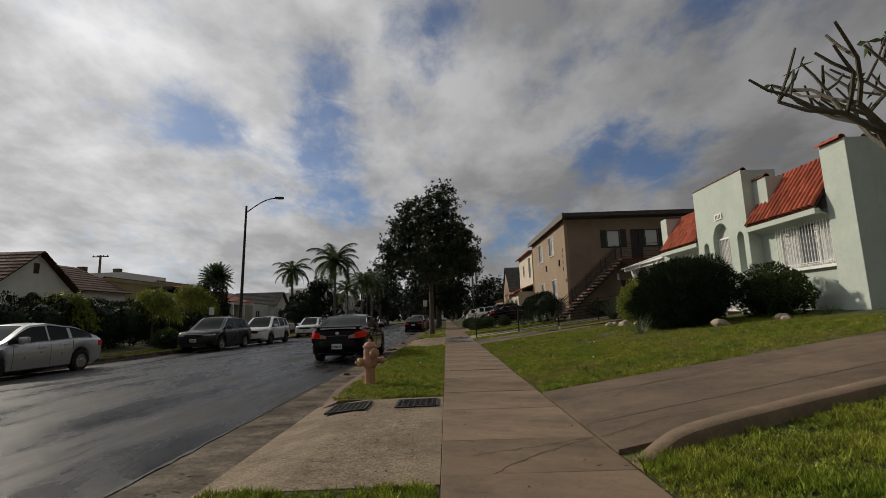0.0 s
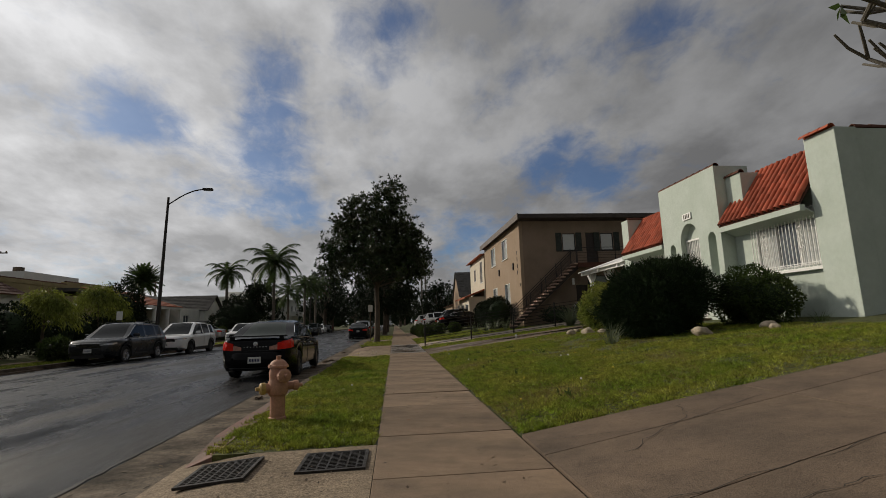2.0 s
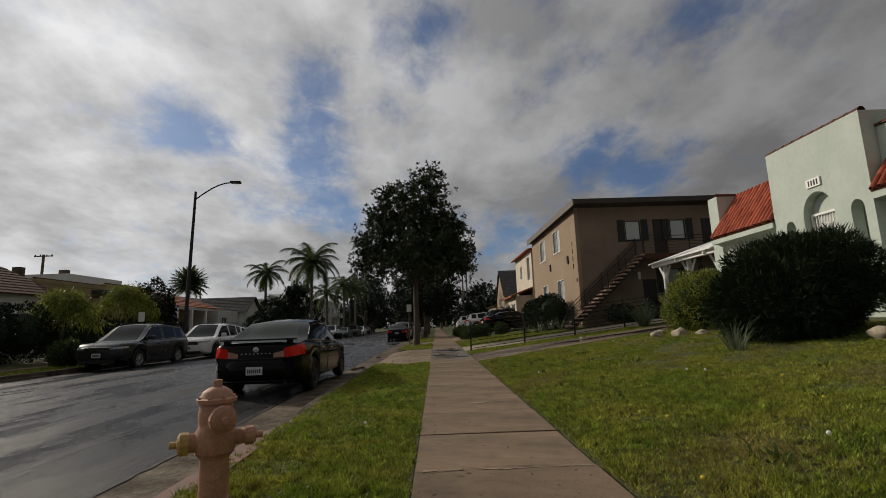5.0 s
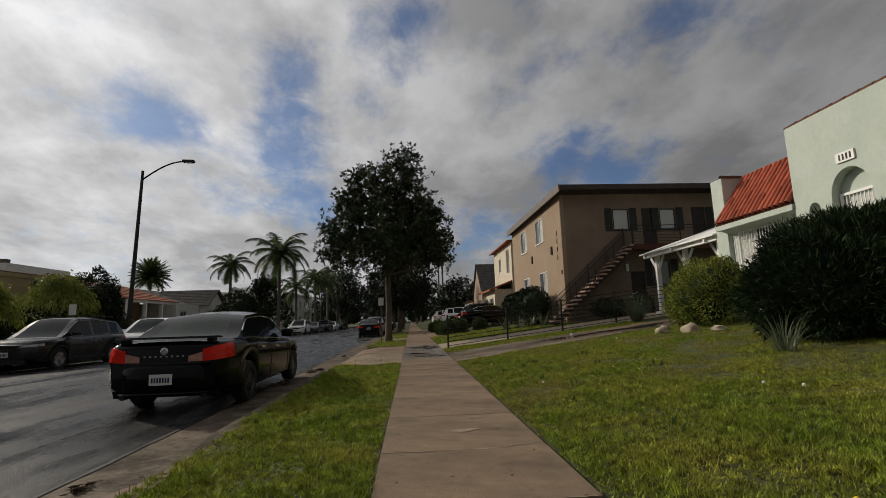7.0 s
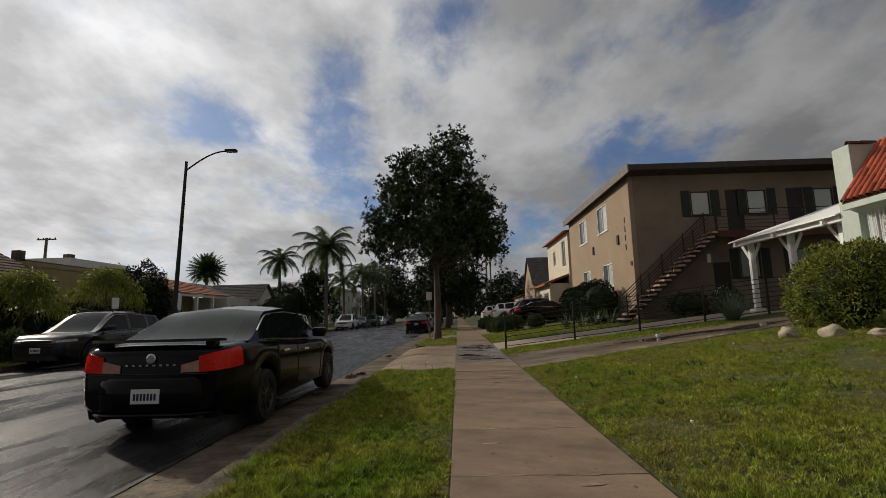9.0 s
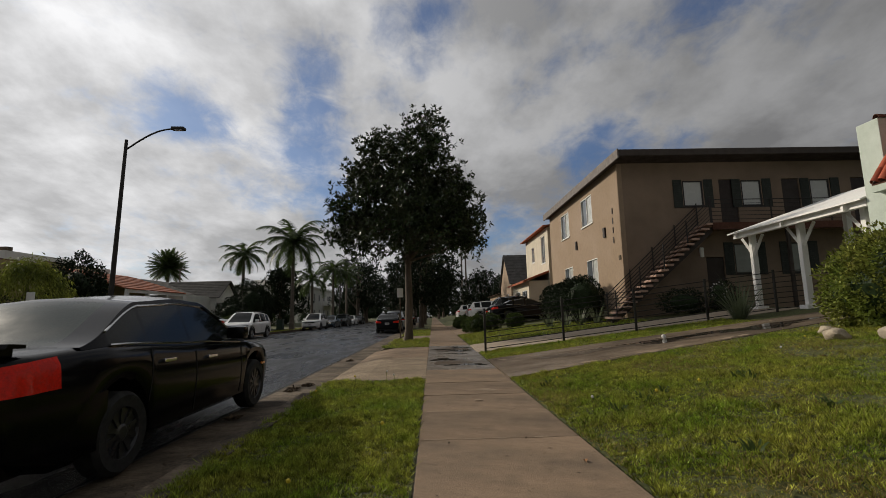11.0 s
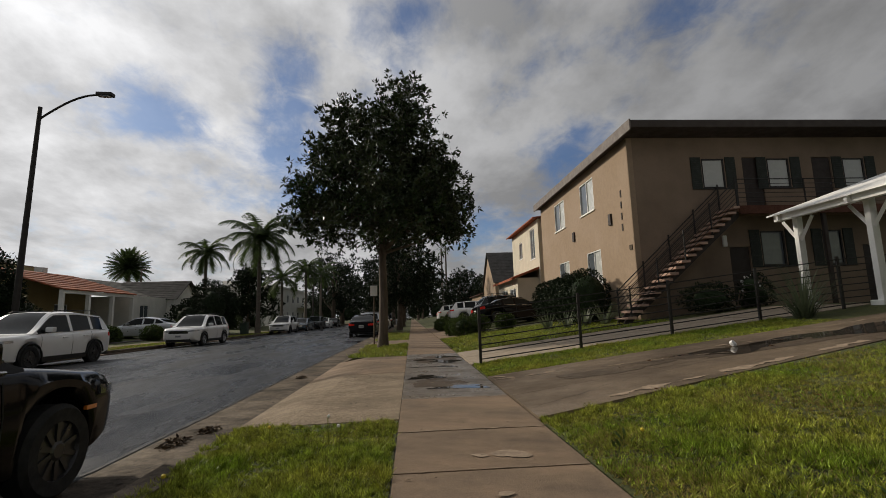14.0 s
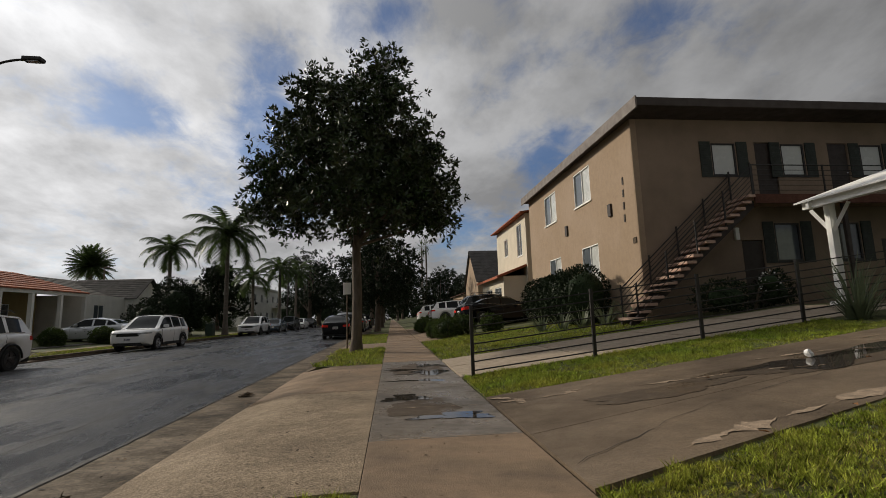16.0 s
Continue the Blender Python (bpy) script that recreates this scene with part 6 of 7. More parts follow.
# ---- street furniture ----
def build_hydrant():
    h = thing("fire_hydrant", "faded pink cast-iron fire hydrant in the grass", "fire hydrant", pose(-1.31, 10.7, 0))
    part("barrel", lathe(bmesh.new(), [(0.11, -0.05), (0.11, 0.02), (0.092, 0.03), (0.092, 0.27), (0.098, 0.29), (0.125, 0.31)], 24), M_HYDRANT, h, smooth=True)
    part("head", lathe(bmesh.new(), [(0.105, 0.29), (0.125, 0.33), (0.128, 0.4), (0.124, 0.45), (0.108, 0.48), (0.112, 0.52), (0.114, 0.57), (0.102, 0.62), (0.1, 0.64)], 24), M_HYDRANT, h, smooth=True)
    part("bonnet", lathe(bmesh.new(), [(0.126, 0.635), (0.128, 0.66), (0.108, 0.67), (0.092, 0.705), (0.055, 0.73), (0.03, 0.735), (0.03, 0.78), (0.01, 0.782)], 24), M_HYDRANT, h, smooth=True)
    for name, ang, z, r, ln, mat in (("outlet", 207, 0.385, 0.065, 0.19, M_HYDRANT), ("outlet", -52, 0.54, 0.075, 0.17, M_HYDRANT), ("outlet", 15, 0.4, 0.055, 0.22, M_HYDRANT)):
        m = Matrix.Translation((0, 0, z)) @ Matrix.Rotation(radians(ang), 4, "Z") @ Matrix.Rotation(math.pi / 2, 4, "Y")
        o = part(name, lathe(bmesh.new(), [(r * 0.95, 0.08), (r * 0.95, ln - 0.03), (r * 1.05, ln - 0.02)], 14, m), mat, h, smooth=True)
        part("cap", lathe(bmesh.new(), [(r * 1.15, ln - 0.03), (r * 1.15, ln + 0.02), (r * 0.8, ln + 0.035), (0.024, ln + 0.04), (0.022, ln + 0.08), (0.005, ln + 0.082)], 12, m), M_BRASS if ang == 207 else M_HYDRANT, o)
    for k in range(8):
        a = k * math.pi / 4
        part("flange_bolt", lathe(bmesh.new(), [(0.012, 0), (0.012, 0.03), (0.004, 0.032)], 6, pose(0.112 * math.cos(a), 0.112 * math.sin(a), 0.645)), M_HYDRANT, h)


def build_grates():
    for x0, x1, y0, y1 in ((-1.5, -0.98, 7.65, 8.4), (-0.62, -0.06, 7.75, 8.45)):
        g = thing("drain_grate", "rusted steel mesh grate set in the concrete apron", "drain grate", pose((x0 + x1) / 2, (y0 + y1) / 2, -0.017 if x0 < -1 else 0.0, 0, -4.85 if x0 < -1 else -0.7, 0), "drain grates")
        x0, x1, y0, y1 = -(x1 - x0) / 2, (x1 - x0) / 2, -(y1 - y0) / 2, (y1 - y0) / 2
        bm = bmesh.new()
        box(bm, x0, x1, y0, y0 + 0.03, -0.01, 0.012), box(bm, x0, x1, y1 - 0.03, y1, -0.01, 0.012)
        box(bm, x0, x0 + 0.03, y0 + 0.03, y1 - 0.03, -0.01, 0.012), box(bm, x1 - 0.03, x1, y0 + 0.03, y1 - 0.03, -0.01, 0.012)
        part("rim", bm, M_IRON, g)
        # thin dark plate below the bars, painted in for the shaded depth
        part("pit", boxed(x0 + 0.03, x1 - 0.03, y0 + 0.03, y1 - 0.03, -0.008, 0.0025), M_JOINT, g)
        for k in range(13):
            y = y0 + 0.05 + (y1 - y0 - 0.1) * k / 12
            part("bar", boxed(x0 + 0.03, x1 - 0.03, y - 0.008, y + 0.008, 0.002, 0.01), M_IRON, g)
        for k in range(6):
            x = x0 + 0.08 + (x1 - x0 - 0.16) * k / 5
            part("bar", boxed(x - 0.007, x + 0.007, y0 + 0.03, y1 - 0.03, 0.0, 0.009), M_IRON, g)


def build_lamp(name, x, y, h, reach, label):
    s = thing(name, label, "street lamp", pose(x, y, 0, 0, 1.4, 0), "street lamps")
    part("base", lathe(bmesh.new(), [(0.19, -0.1), (0.19, 0.35), (0.13, 0.42)], 12), M_STEEL, s)
    part("pole", tube(bmesh.new(), [(0, 0, 0.3), (0, 0, h * 0.5), (0, 0, h)], [0.12, 0.095, 0.07], 12), M_STEEL, s, smooth=True)
    pts = [(reach * q, 0, h - 0.5 + 1.05 * math.sin(q * math.pi / 2)) for q in [i / 12 for i in range(13)]]
    part("arm", tube(bmesh.new(), pts, 0.04, 8), M_STEEL, s, smooth=True)
    bm = boxed(reach - 0.05, reach + 0.55, -0.14, 0.14, h + 0.5, h + 0.64, bevel=0.04)
    head = part("lamp_head", bm, M_STEEL, s)
    part("lens", boxed(reach + 0.1, reach + 0.45, -0.1, 0.1, h + 0.485, h + 0.5), M_HEAD, head)


def build_low_wall():
    w = thing("edging_kerb", "low curved grey concrete edging beside the driveway", "edging")
    pts = []
    for i in range(70):
        x = 1.46 + 9.5 * (i / 69) ** 2.2
        y = 4.75 + 0.3 * (x - 1.46) - 0.3 * math.exp(-(x - 1.46) / 0.4)
        pts.append((x, y, ground_z(x) + 0.12 - 0.1 * math.exp(-((x - 1.46) / 0.3) ** 2)))
    bm = bmesh.new()
    rings = []
    for x, y, z in pts:
        rings.append([bm.verts.new(p) for p in ((x, y - 0.02, z - 0.5), (x, y - 0.02, z - 0.05), (x, y - 0.005, z - 0.02), (x, y + 0.04, z), (x, y + 0.2, z), (x, y + 0.25, z - 0.02), (x, y + 0.27, z - 0.06), (x, y + 0.27, z - 0.5))])
    for a, b in zip(rings, rings[1:]):
        for j in range(7):
            bm.faces.new((a[j], a[j + 1], b[j + 1], b[j]))
    bm.faces.new(list(reversed(rings[0])))
    bmesh.ops.recalc_face_normals(bm, faces=bm.faces)
    part("edging", bm, M_CONCRETE, w, smooth=True)


def build_small_street_things():
    s = thing("sign_post", "thin steel post with small street sign by the tree", "sign post", pose(-1.45, 43.6, 0))
    part("post", tube(bmesh.new(), [(0, 0, -0.1), (0, 0, 2.5)], 0.03, 8), M_GUTTER, s)
    part("sign", boxed(-0.15, 0.15, -0.03, -0.015, 2.0, 2.45, bevel=0.01), M_WHITE, s)
    q = thing("sign_post", "small white sign on a post across the road", "sign post", pose(-14.0, 35.4, 0))
    part("post", tube(bmesh.new(), [(0, 0, -0.1), (0, 0, 2.2)], 0.03, 8), M_GUTTER, q)
    part("sign", boxed(-0.15, 0.15, -0.03, -0.015, 1.75, 2.2, bevel=0.01), M_WHITE, q)
    u = thing("utility_pole", "wooden utility pole with cross-arm behind the houses", "utility pole", pose(-38, 64, 0))
    part("pole", tube(bmesh.new(), [(0, 0, 0), (0, 0, 9.2)], [0.16, 0.11], 8), M_BARK, u)
    part("cross_arm", boxed(-0.9, 0.9, -0.05, 0.05, 9.0, 9.1), M_BARK, u)
    for x in (-0.8, -0.3, 0.3, 0.8):
        part("insulator", lathe(bmesh.new(), [(0.05, 0), (0.06, 0.06), (0.03, 0.12)], 8, pose(x, 0, 9.1)), M_GUTTER, u)
    copy_thing(u, pose(-40, 50, -0.2, 0, 0, 20))
    copy_thing(u, pose(-44, 118, 1.0, 0, 0, -15))
    b = thing("wheelie_bin", "dark green plastic refuse bin on the far verge", "bin", pose(-14.2, 70.5, 0.0))
    bm = bmesh.new()
    box(bm, -0.28, 0.28, -0.3, 0.3, 0.06, 0.95, bevel=0.03)
    part("tub", bm, M_BIN, b)
    part("lid", boxed(-0.31, 0.31, -0.34, 0.33, 0.95, 1.03, bevel=0.02), M_BIN, b)
    pb = thing("paper_scrap", "crumpled white paper on the damp driveway", "litter", pose(5.3, 27.4, ground_z(5.3) + 0.07))
    bm = bmesh.new()
    bmesh.ops.create_icosphere(bm, subdivisions=2, radius=0.05)
    for v in bm.verts:
        v.co *= 1 + 0.5 * noise.noise(v.co * 22)
    part("scrap", bm, M_PAPER, pb)
    rng = random.Random(11)
    for i, (x, y, r) in enumerate(((6.55, 23.5, 0.17), (6.9, 22.7, 0.2), (7.1, 21.8, 0.15), (7.4, 15.9, 0.2), (8.7, 15.3, 0.16), (8.6, 14.9, 0.12), (7.0, 24.4, 0.13))):
        bm = bmesh.new()
        bmesh.ops.create_icosphere(bm, subdivisions=3, radius=r)
        for v in bm.verts:
            v.co *= 1 + 0.35 * noise.noise(v.co * 4.5 / r * 0.3 + Vector((i * 7.1, 0, 0)))
            v.co.z *= 0.72
        ob = part("garden_rock", bm, M_ROCK, smooth=True)
        ob.matrix_world = pose(x, y, ground_z(x) + r * 0.3)
        tagged(ob, "pale weathered rock at the edge of the lawn", "rock", "garden rocks")


# ---- plants ----
def lawn_z(p):
    return np.where(p[:, 0] < 1.42, 0.0, np.minimum(0.11 * (p[:, 0] - 1.42), 1.1) + 0.012) - 0.018


def grass_blades(name, rng, p, h, lean, width, mat):
    """Leaning pointed blades at p, rooted below the soil's surface."""
    n = len(p)
    ang = rng.uniform(0, 2 * np.pi, n)
    d = np.stack([np.cos(ang), np.sin(ang)], 1) * width[:, None]
    base = np.concatenate([p, lawn_z(p)[:, None]], 1)
    a, b, c = base.copy(), base.copy(), base.copy()
    a[:, :2] -= d
    b[:, :2] += d
    c[:, :2] += rng.normal(0, lean, (n, 2)) * h[:, None]
    c[:, 2] += h
    return raw_mesh(name, np.stack([a, b, c], 1).reshape(-1, 3), np.arange(n * 3).reshape(-1, 3), mat)


def grass_patch(name, seed, rects, density, height, label, bare=0.0, straw=0.12, wide=1.0):
    """Mown turf over rectangles (x0, x1, y0, y1, share of the density): clumps, thin spots and dry patches."""
    rng = np.random.default_rng(seed)
    pts = []
    for x0, x1, y0, y1, dens in rects:
        n = int((x1 - x0) * (y1 - y0) * density * dens)
        pts.append(np.stack([rng.uniform(x0, x1, n), rng.uniform(y0, y1, n)], 1))
    p = np.concatenate(pts)
    # blades gather round tuft centres
    p = p + 0.035 * np.stack([np.sin(p[:, 0] * 37 + 5 * np.sin(p[:, 1] * 13)), np.sin(p[:, 1] * 41 + 5 * np.sin(p[:, 0] * 17))], 1)
    if rects[0][0] < 0:
        p = p[p[:, 0] < -0.02 - 0.018 * np.sin(p[:, 1] * 11 + 2 * np.sin(p[:, 1] * 19))]
    else:
        p = p[p[:, 0] > 1.44 + 0.022 * np.sin(p[:, 1] * 9 + 2 * np.sin(p[:, 1] * 23))]
    clump = np.sin(p[:, 0] * 3.1 + np.sin(p[:, 1] * 1.7) * 2) * np.sin(p[:, 1] * 2.3 + np.sin(p[:, 0] * 2.9) * 2)
    patch = np.sin(p[:, 0] * 1.3 + 2.1 + np.sin(p[:, 1] * 0.9) * 1.5) * np.sin(p[:, 1] * 1.1 + np.sin(p[:, 0] * 1.7 + 1) * 1.6)
    keep = rng.uniform(0, 1, len(p)) < 0.82 + 0.3 * clump - bare - 0.25 * np.maximum(patch, 0)
    p, clump, patch = p[keep], clump[keep], patch[keep]
    tuft = np.sin(p[:, 0] * 19 + np.sin(p[:, 1] * 11) * 2) * np.sin(p[:, 1] * 15.3 + np.sin(p[:, 0] * 13) * 2)
    n = len(p)
    h = height * np.maximum(1 + 0.35 * clump + 0.6 * tuft - 0.35 * np.maximum(patch, 0), 0.4) * rng.uniform(0.5, 1.4, n)
    dry = rng.uniform(0, 1, n) < straw * (0.5 + 2.2 * np.maximum(patch, 0))
    w = rng.uniform(0.003, 0.0062, n) * wide
    turf = tagged(grass_blades(name, rng, p[~dry], h[~dry], 0.55, w[~dry], M_GRASS), label, "grass", kind="stuff")
    if dry.any():
        tagged(grass_blades(name + "_straw", rng, p[dry], h[dry] * 0.8, 1.1, w[dry], M_STRAW), "dry yellowed blades among the " + label.split()[-1], "grass", kind="stuff")
    return turf


def build_grass():
    grass_patch("verge_grass", 1, [(KERB + 0.1, -0.01, 8.78, 24.6, 1.0), (KERB + 0.1, -0.01, 0, 4.15, 1.0)], 16000, 0.04, "short green verge grass between walk and kerb", straw=0.07)
    rects = []
    for i in range(16):
        x = 1.43 + i * 0.5
        rects.append((x, x + 0.5, 8.8 + 0.21 * (x - 1.2), 24.3 + 0.28 * (x - 1.42), 1.0 if i < 7 else 0.55))
    grass_patch("front_lawn", 2, rects, 11000, 0.036, "uneven green lawn before the mint house with yellowed turf", bare=0.1, straw=0.26)
    rects = []
    for i in range(14):
        x = 1.43 + i * 0.5
        rects.append((x, x + 0.5, 0.5, 4.7 + 0.3 * (x - 1.46), 1.0))
        rects.append((x, x + 0.5, 28.52 + 0.06 * (x - 1.42), 31.15, 0.5))
    grass_patch("lawn", 3, rects, 10000, 0.046, "green lawn strips beside the driveways", straw=0.04)
    verges = [(KERB + 0.1, -0.01, 35, 42.4, 0.6), (KERB + 0.1, -0.01, 46.6, 60, 0.3), (-14.6, FAR_KERB - 0.16, 24.1, 44.5, 0.3), (-14.6, FAR_KERB - 0.16, 45, 58, 0.3), (-14.6, FAR_KERB - 0.16, 61, 100, 0.2), (-21, -16.3, 63, 92, 0.12)]
    grass_patch("far_grass", 4, verges, 1400, 0.07, "green verges further along the road", wide=2.2)
    grass_patch("far_lawn", 5, [(1.43, 8, 35.5, 45.9, 1.0)], 600, 0.06, "green lawn before the apartment house", wide=2.2)


def weeds():
    rng = random.Random(5)
    for i in range(26):
        x, y = rng.uniform(1.7, 7.0), rng.uniform(9.5, 23.5)
        if i < 7:
            x, y = rng.uniform(-1.4, -0.2), rng.uniform(10, 24)
        w = thing("dandelion", "dandelion on a thin stalk in the lawn", "weed", pose(x, y, ground_z(x)), "lawn weeds")
        h = rng.uniform(0.1, 0.26)
        part("stalk", tube(bmesh.new(), [(0, 0, -0.02), (rng.uniform(-0.02, 0.02), 0, h)], 0.003, 4), M_LEAFYELLOW, w)
        bm = bmesh.new()
        bmesh.ops.create_icosphere(bm, subdivisions=1, radius=0.016)
        bmesh.ops.translate(bm, vec=(0, 0, h), verts=bm.verts)
        part("flower_head", bm, M_DANDELION if i % 3 else M_FLOWER, w)
    for i in range(14):
        x, y = rng.uniform(-2.3, 5.5), rng.uniform(8, 30)
        bm = bmesh.new()
        vs = [bm.verts.new(p) for p in ((0, 0, 0.004), (0.03, 0.02, 0.018), (0.08, 0, 0.006), (0.03, -0.022, 0.014))]
        bm.faces.new(vs)
        ob = part("fallen_leaf", bm, M_DEADLEAF)
        ob.matrix_world = pose(x, y, (ground_z(x) if x > KERB else -0.14) + (0.03 if x > 1.42 or -1.6 < x < 0 else 0.005), 0, 0, rng.uniform(0, 360))
        tagged(ob, "dry brown fallen leaf", "leaf", "fallen leaves")


def build_litter():
    """Leaf bits and crumbs lying on the walk, the aprons and in the gutter."""
    rng = np.random.default_rng(14)
    spots = [(rng.uniform(0.05, 1.4, 420), rng.uniform(1.5, 36, 420), 0.006), (rng.uniform(-2.45, -1.85, 520), rng.uniform(2, 50, 520), -0.138), (rng.uniform(-1.1, -0.1, 160), rng.uniform(4.3, 8.6, 160), 0.006), (rng.uniform(-1.1, -0.1, 160), rng.uniform(24.8, 34.8, 160), 0.006), (rng.uniform(-10, -2.6, 260), rng.uniform(4, 60, 260), -0.03)]
    for k, (xs, ys, z) in enumerate(spots):
        zs = np.full(len(xs), z)
        if k == 4:
            zs = np.interp(xs, [-11, -7.5, -4, -2.52], [-0.1, -0.03, -0.1, -0.145]) + 0.006
        c = np.stack([xs, ys, zs], 1)
        n = len(xs)
        ang = rng.uniform(0, 2 * np.pi, n)
        ln = rng.uniform(0.006, 0.03, n) * (1.5 if k == 1 else 1.0)
        u = np.stack([np.cos(ang), np.sin(ang), np.full(n, 0.15)], 1) * ln[:, None]
        w = np.stack([-np.sin(ang), np.cos(ang), np.full(n, 0.1)], 1) * ln[:, None] * 0.4
        v = np.stack([c - u, c + w, c + u, c - w], 1).reshape(-1, 3)
        ob = raw_mesh("leaf_litter", v, np.arange(n * 4).reshape(-1, 4), M_LITTER)
        tagged(ob, "scattered brown leaf bits and crumbs on the paving", "litter", kind="stuff")


def build_leaf_heaps():
    """Washed-up heaps of dead leaves in the gutter."""
    rng = np.random.default_rng(44)
    for x, y, r in ((-2.3, 24.7, 0.17), (-2.15, 25.35, 0.12), (-2.35, 21.9, 0.08), (-2.2, 31.2, 0.12), (-2.3, 14.2, 0.07)):
        heap = thing("leaf_heap", "washed-up heap of wet brown leaves in the gutter", "litter", pose(x, y, -0.146), "gutter leaf heaps")
        n = int(900 * r)
        a, q = rng.uniform(0, 2 * np.pi, n), np.sqrt(rng.uniform(0, 1, n)) * r
        c = np.stack([np.cos(a) * q * 0.7, np.sin(a) * q * 1.4, 0.01 + 0.045 * (1 - q / r) * rng.uniform(0.3, 1, n)], 1)
        leaf_cloud("leaves", rng, c, unit(rng.normal(0, 1, (n, 3)) * [1, 1, 0.25]), 0.06, 0.024, M_LITTER, heap).name = "leaf_mass"


def build_flat_weeds():
    rng = random.Random(77)
    for i in range(16):
        x, y = rng.uniform(1.7, 6.0), rng.uniform(9.6, 23.5)
        blade_plant("broadleaf_weed", "flat rosette of broad weed leaves in the lawn", x, y, 11, 0.13, M_LEAFMID, 300 + i, 0.035, arch=0.9)


def build_tree(name, label, x, y, trunk_h, trunk_r, blobs, leaves, leaf, seed, mat=None, shell=0.35, lump=0.2, limbs=10):
    rng = np.random.default_rng(seed)
    r2 = random.Random(seed)
    t = thing(name, label, "tree", pose(x, y, 0))
    bm = bmesh.new()
    top = max(b[2] for b in blobs)
    pts = [(0, 0, -0.1), (0.02, 0.01, trunk_h * 0.15), (0.05, -0.03, trunk_h * 0.6), (0.02, 0.02, trunk_h), (0.0, 0.0, (trunk_h + top) / 2), (0.05, 0.1, top)]
    tube(bm, pts, [trunk_r * 1.45, trunk_r * 1.05, trunk_r * 0.95, trunk_r * 0.85, trunk_r * 0.5, trunk_r * 0.15], 12)
    part("trunk", bm, M_BARK, t, smooth=True)
    for i in range(limbs):
        b = blobs[i % len(blobs)]
        z0 = trunk_h * r2.uniform(0.85, 1.0) + (top - trunk_h) * 0.4 * r2.random()
        a = Vector((0, 0, z0))
        e = Vector((b[0], b[1], b[2])) + Vector((r2.uniform(-0.5, 0.5) * b[3], r2.uniform(-0.5, 0.5) * b[4], r2.uniform(-0.2, 0.6) * b[5]))
        mid = a.lerp(e, 0.5) + Vector((0, 0, -0.2))
        part("limb", tube(bmesh.new(), [a, mid, e], [trunk_r * 0.42, trunk_r * 0.26, trunk_r * 0.07], 6), M_BARK, t)
    # rosettes of leaves at the ends of twigs, the twigs crowded on some boughs
    per = 9
    n_spray = leaves // per
    hubs, out = blob_points(rng, blobs, max(n_spray // 7, 1), shell, lump)
    pick = rng.integers(0, len(hubs), n_spray)
    d = unit(out[pick] + rng.normal(0, 0.45, (n_spray, 3)))
    ends = hubs[pick] + rng.normal(0, leaf * 0.95, (n_spray, 3)) + d * rng.uniform(0, leaf * 1.1, (n_spray, 1))
    p, d = np.repeat(ends, per, 0), np.repeat(d, per, 0)
    ax = unit(d * 0.55 + unit(rng.normal(0, 1, d.shape)) * 0.85 + [0, 0, 0.1])
    leaf_cloud("crown", rng, p + ax * leaf * 0.12, ax, leaf, leaf * 0.4, mat or M_LEAF, t)
    # thin twigs that carry the rosettes
    i = np.arange(n_spray)[:, None] * 3
    side = unit(np.cross(ends - hubs[pick] + 0.001, [0.3, 0.2, 1.0])) * 0.008
    raw_mesh("twig", np.stack([hubs[pick] - side, hubs[pick] + side, ends], 1).reshape(-1, 3), i + [0, 1, 2], M_BARK, t)
    return t


def build_bush(name, label, blobs, n, leaf, mat, seed, aspect=0.5, shell=0.6, lump=0.15, up=0.1, floor=None, stems=True):
    rng = np.random.default_rng(seed)
    bl = np.array(blobs, float)
    c = bl[:, :2].mean(0)
    z0 = ground_z(c[0]) if c[0] > 0 else 0.1
    b = thing(name, label, "bush", pose(c[0], c[1], z0))
    p, d = blob_points(rng, blobs, n, shell, lump, floor if floor is not None else z0)
    p = p - [c[0], c[1], z0]
    ax = unit(d + rng.normal(0, 0.7, d.shape) + [0, 0, up])
    leaf_cloud("foliage", rng, p, ax, leaf, leaf * aspect, mat, b)
    # solid core of each blob, dark to stand in for shade between leaves
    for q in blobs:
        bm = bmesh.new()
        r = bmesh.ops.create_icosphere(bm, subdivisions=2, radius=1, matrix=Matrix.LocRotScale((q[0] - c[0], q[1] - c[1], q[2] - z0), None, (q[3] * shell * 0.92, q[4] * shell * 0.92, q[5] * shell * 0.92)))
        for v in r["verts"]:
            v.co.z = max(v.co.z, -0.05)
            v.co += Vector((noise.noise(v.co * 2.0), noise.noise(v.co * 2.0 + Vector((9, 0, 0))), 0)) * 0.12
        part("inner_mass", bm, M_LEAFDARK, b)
    if stems:
        for k in range(4):
            part("stem", tube(bmesh.new(), [(0.1 * math.cos(k * 1.6), 0.1 * math.sin(k * 1.6), -0.05), (0.4 * math.cos(k * 1.6), 0.4 * math.sin(k * 1.6), 0.6)], [0.04, 0.02], 6), M_BARK, b)
    return b


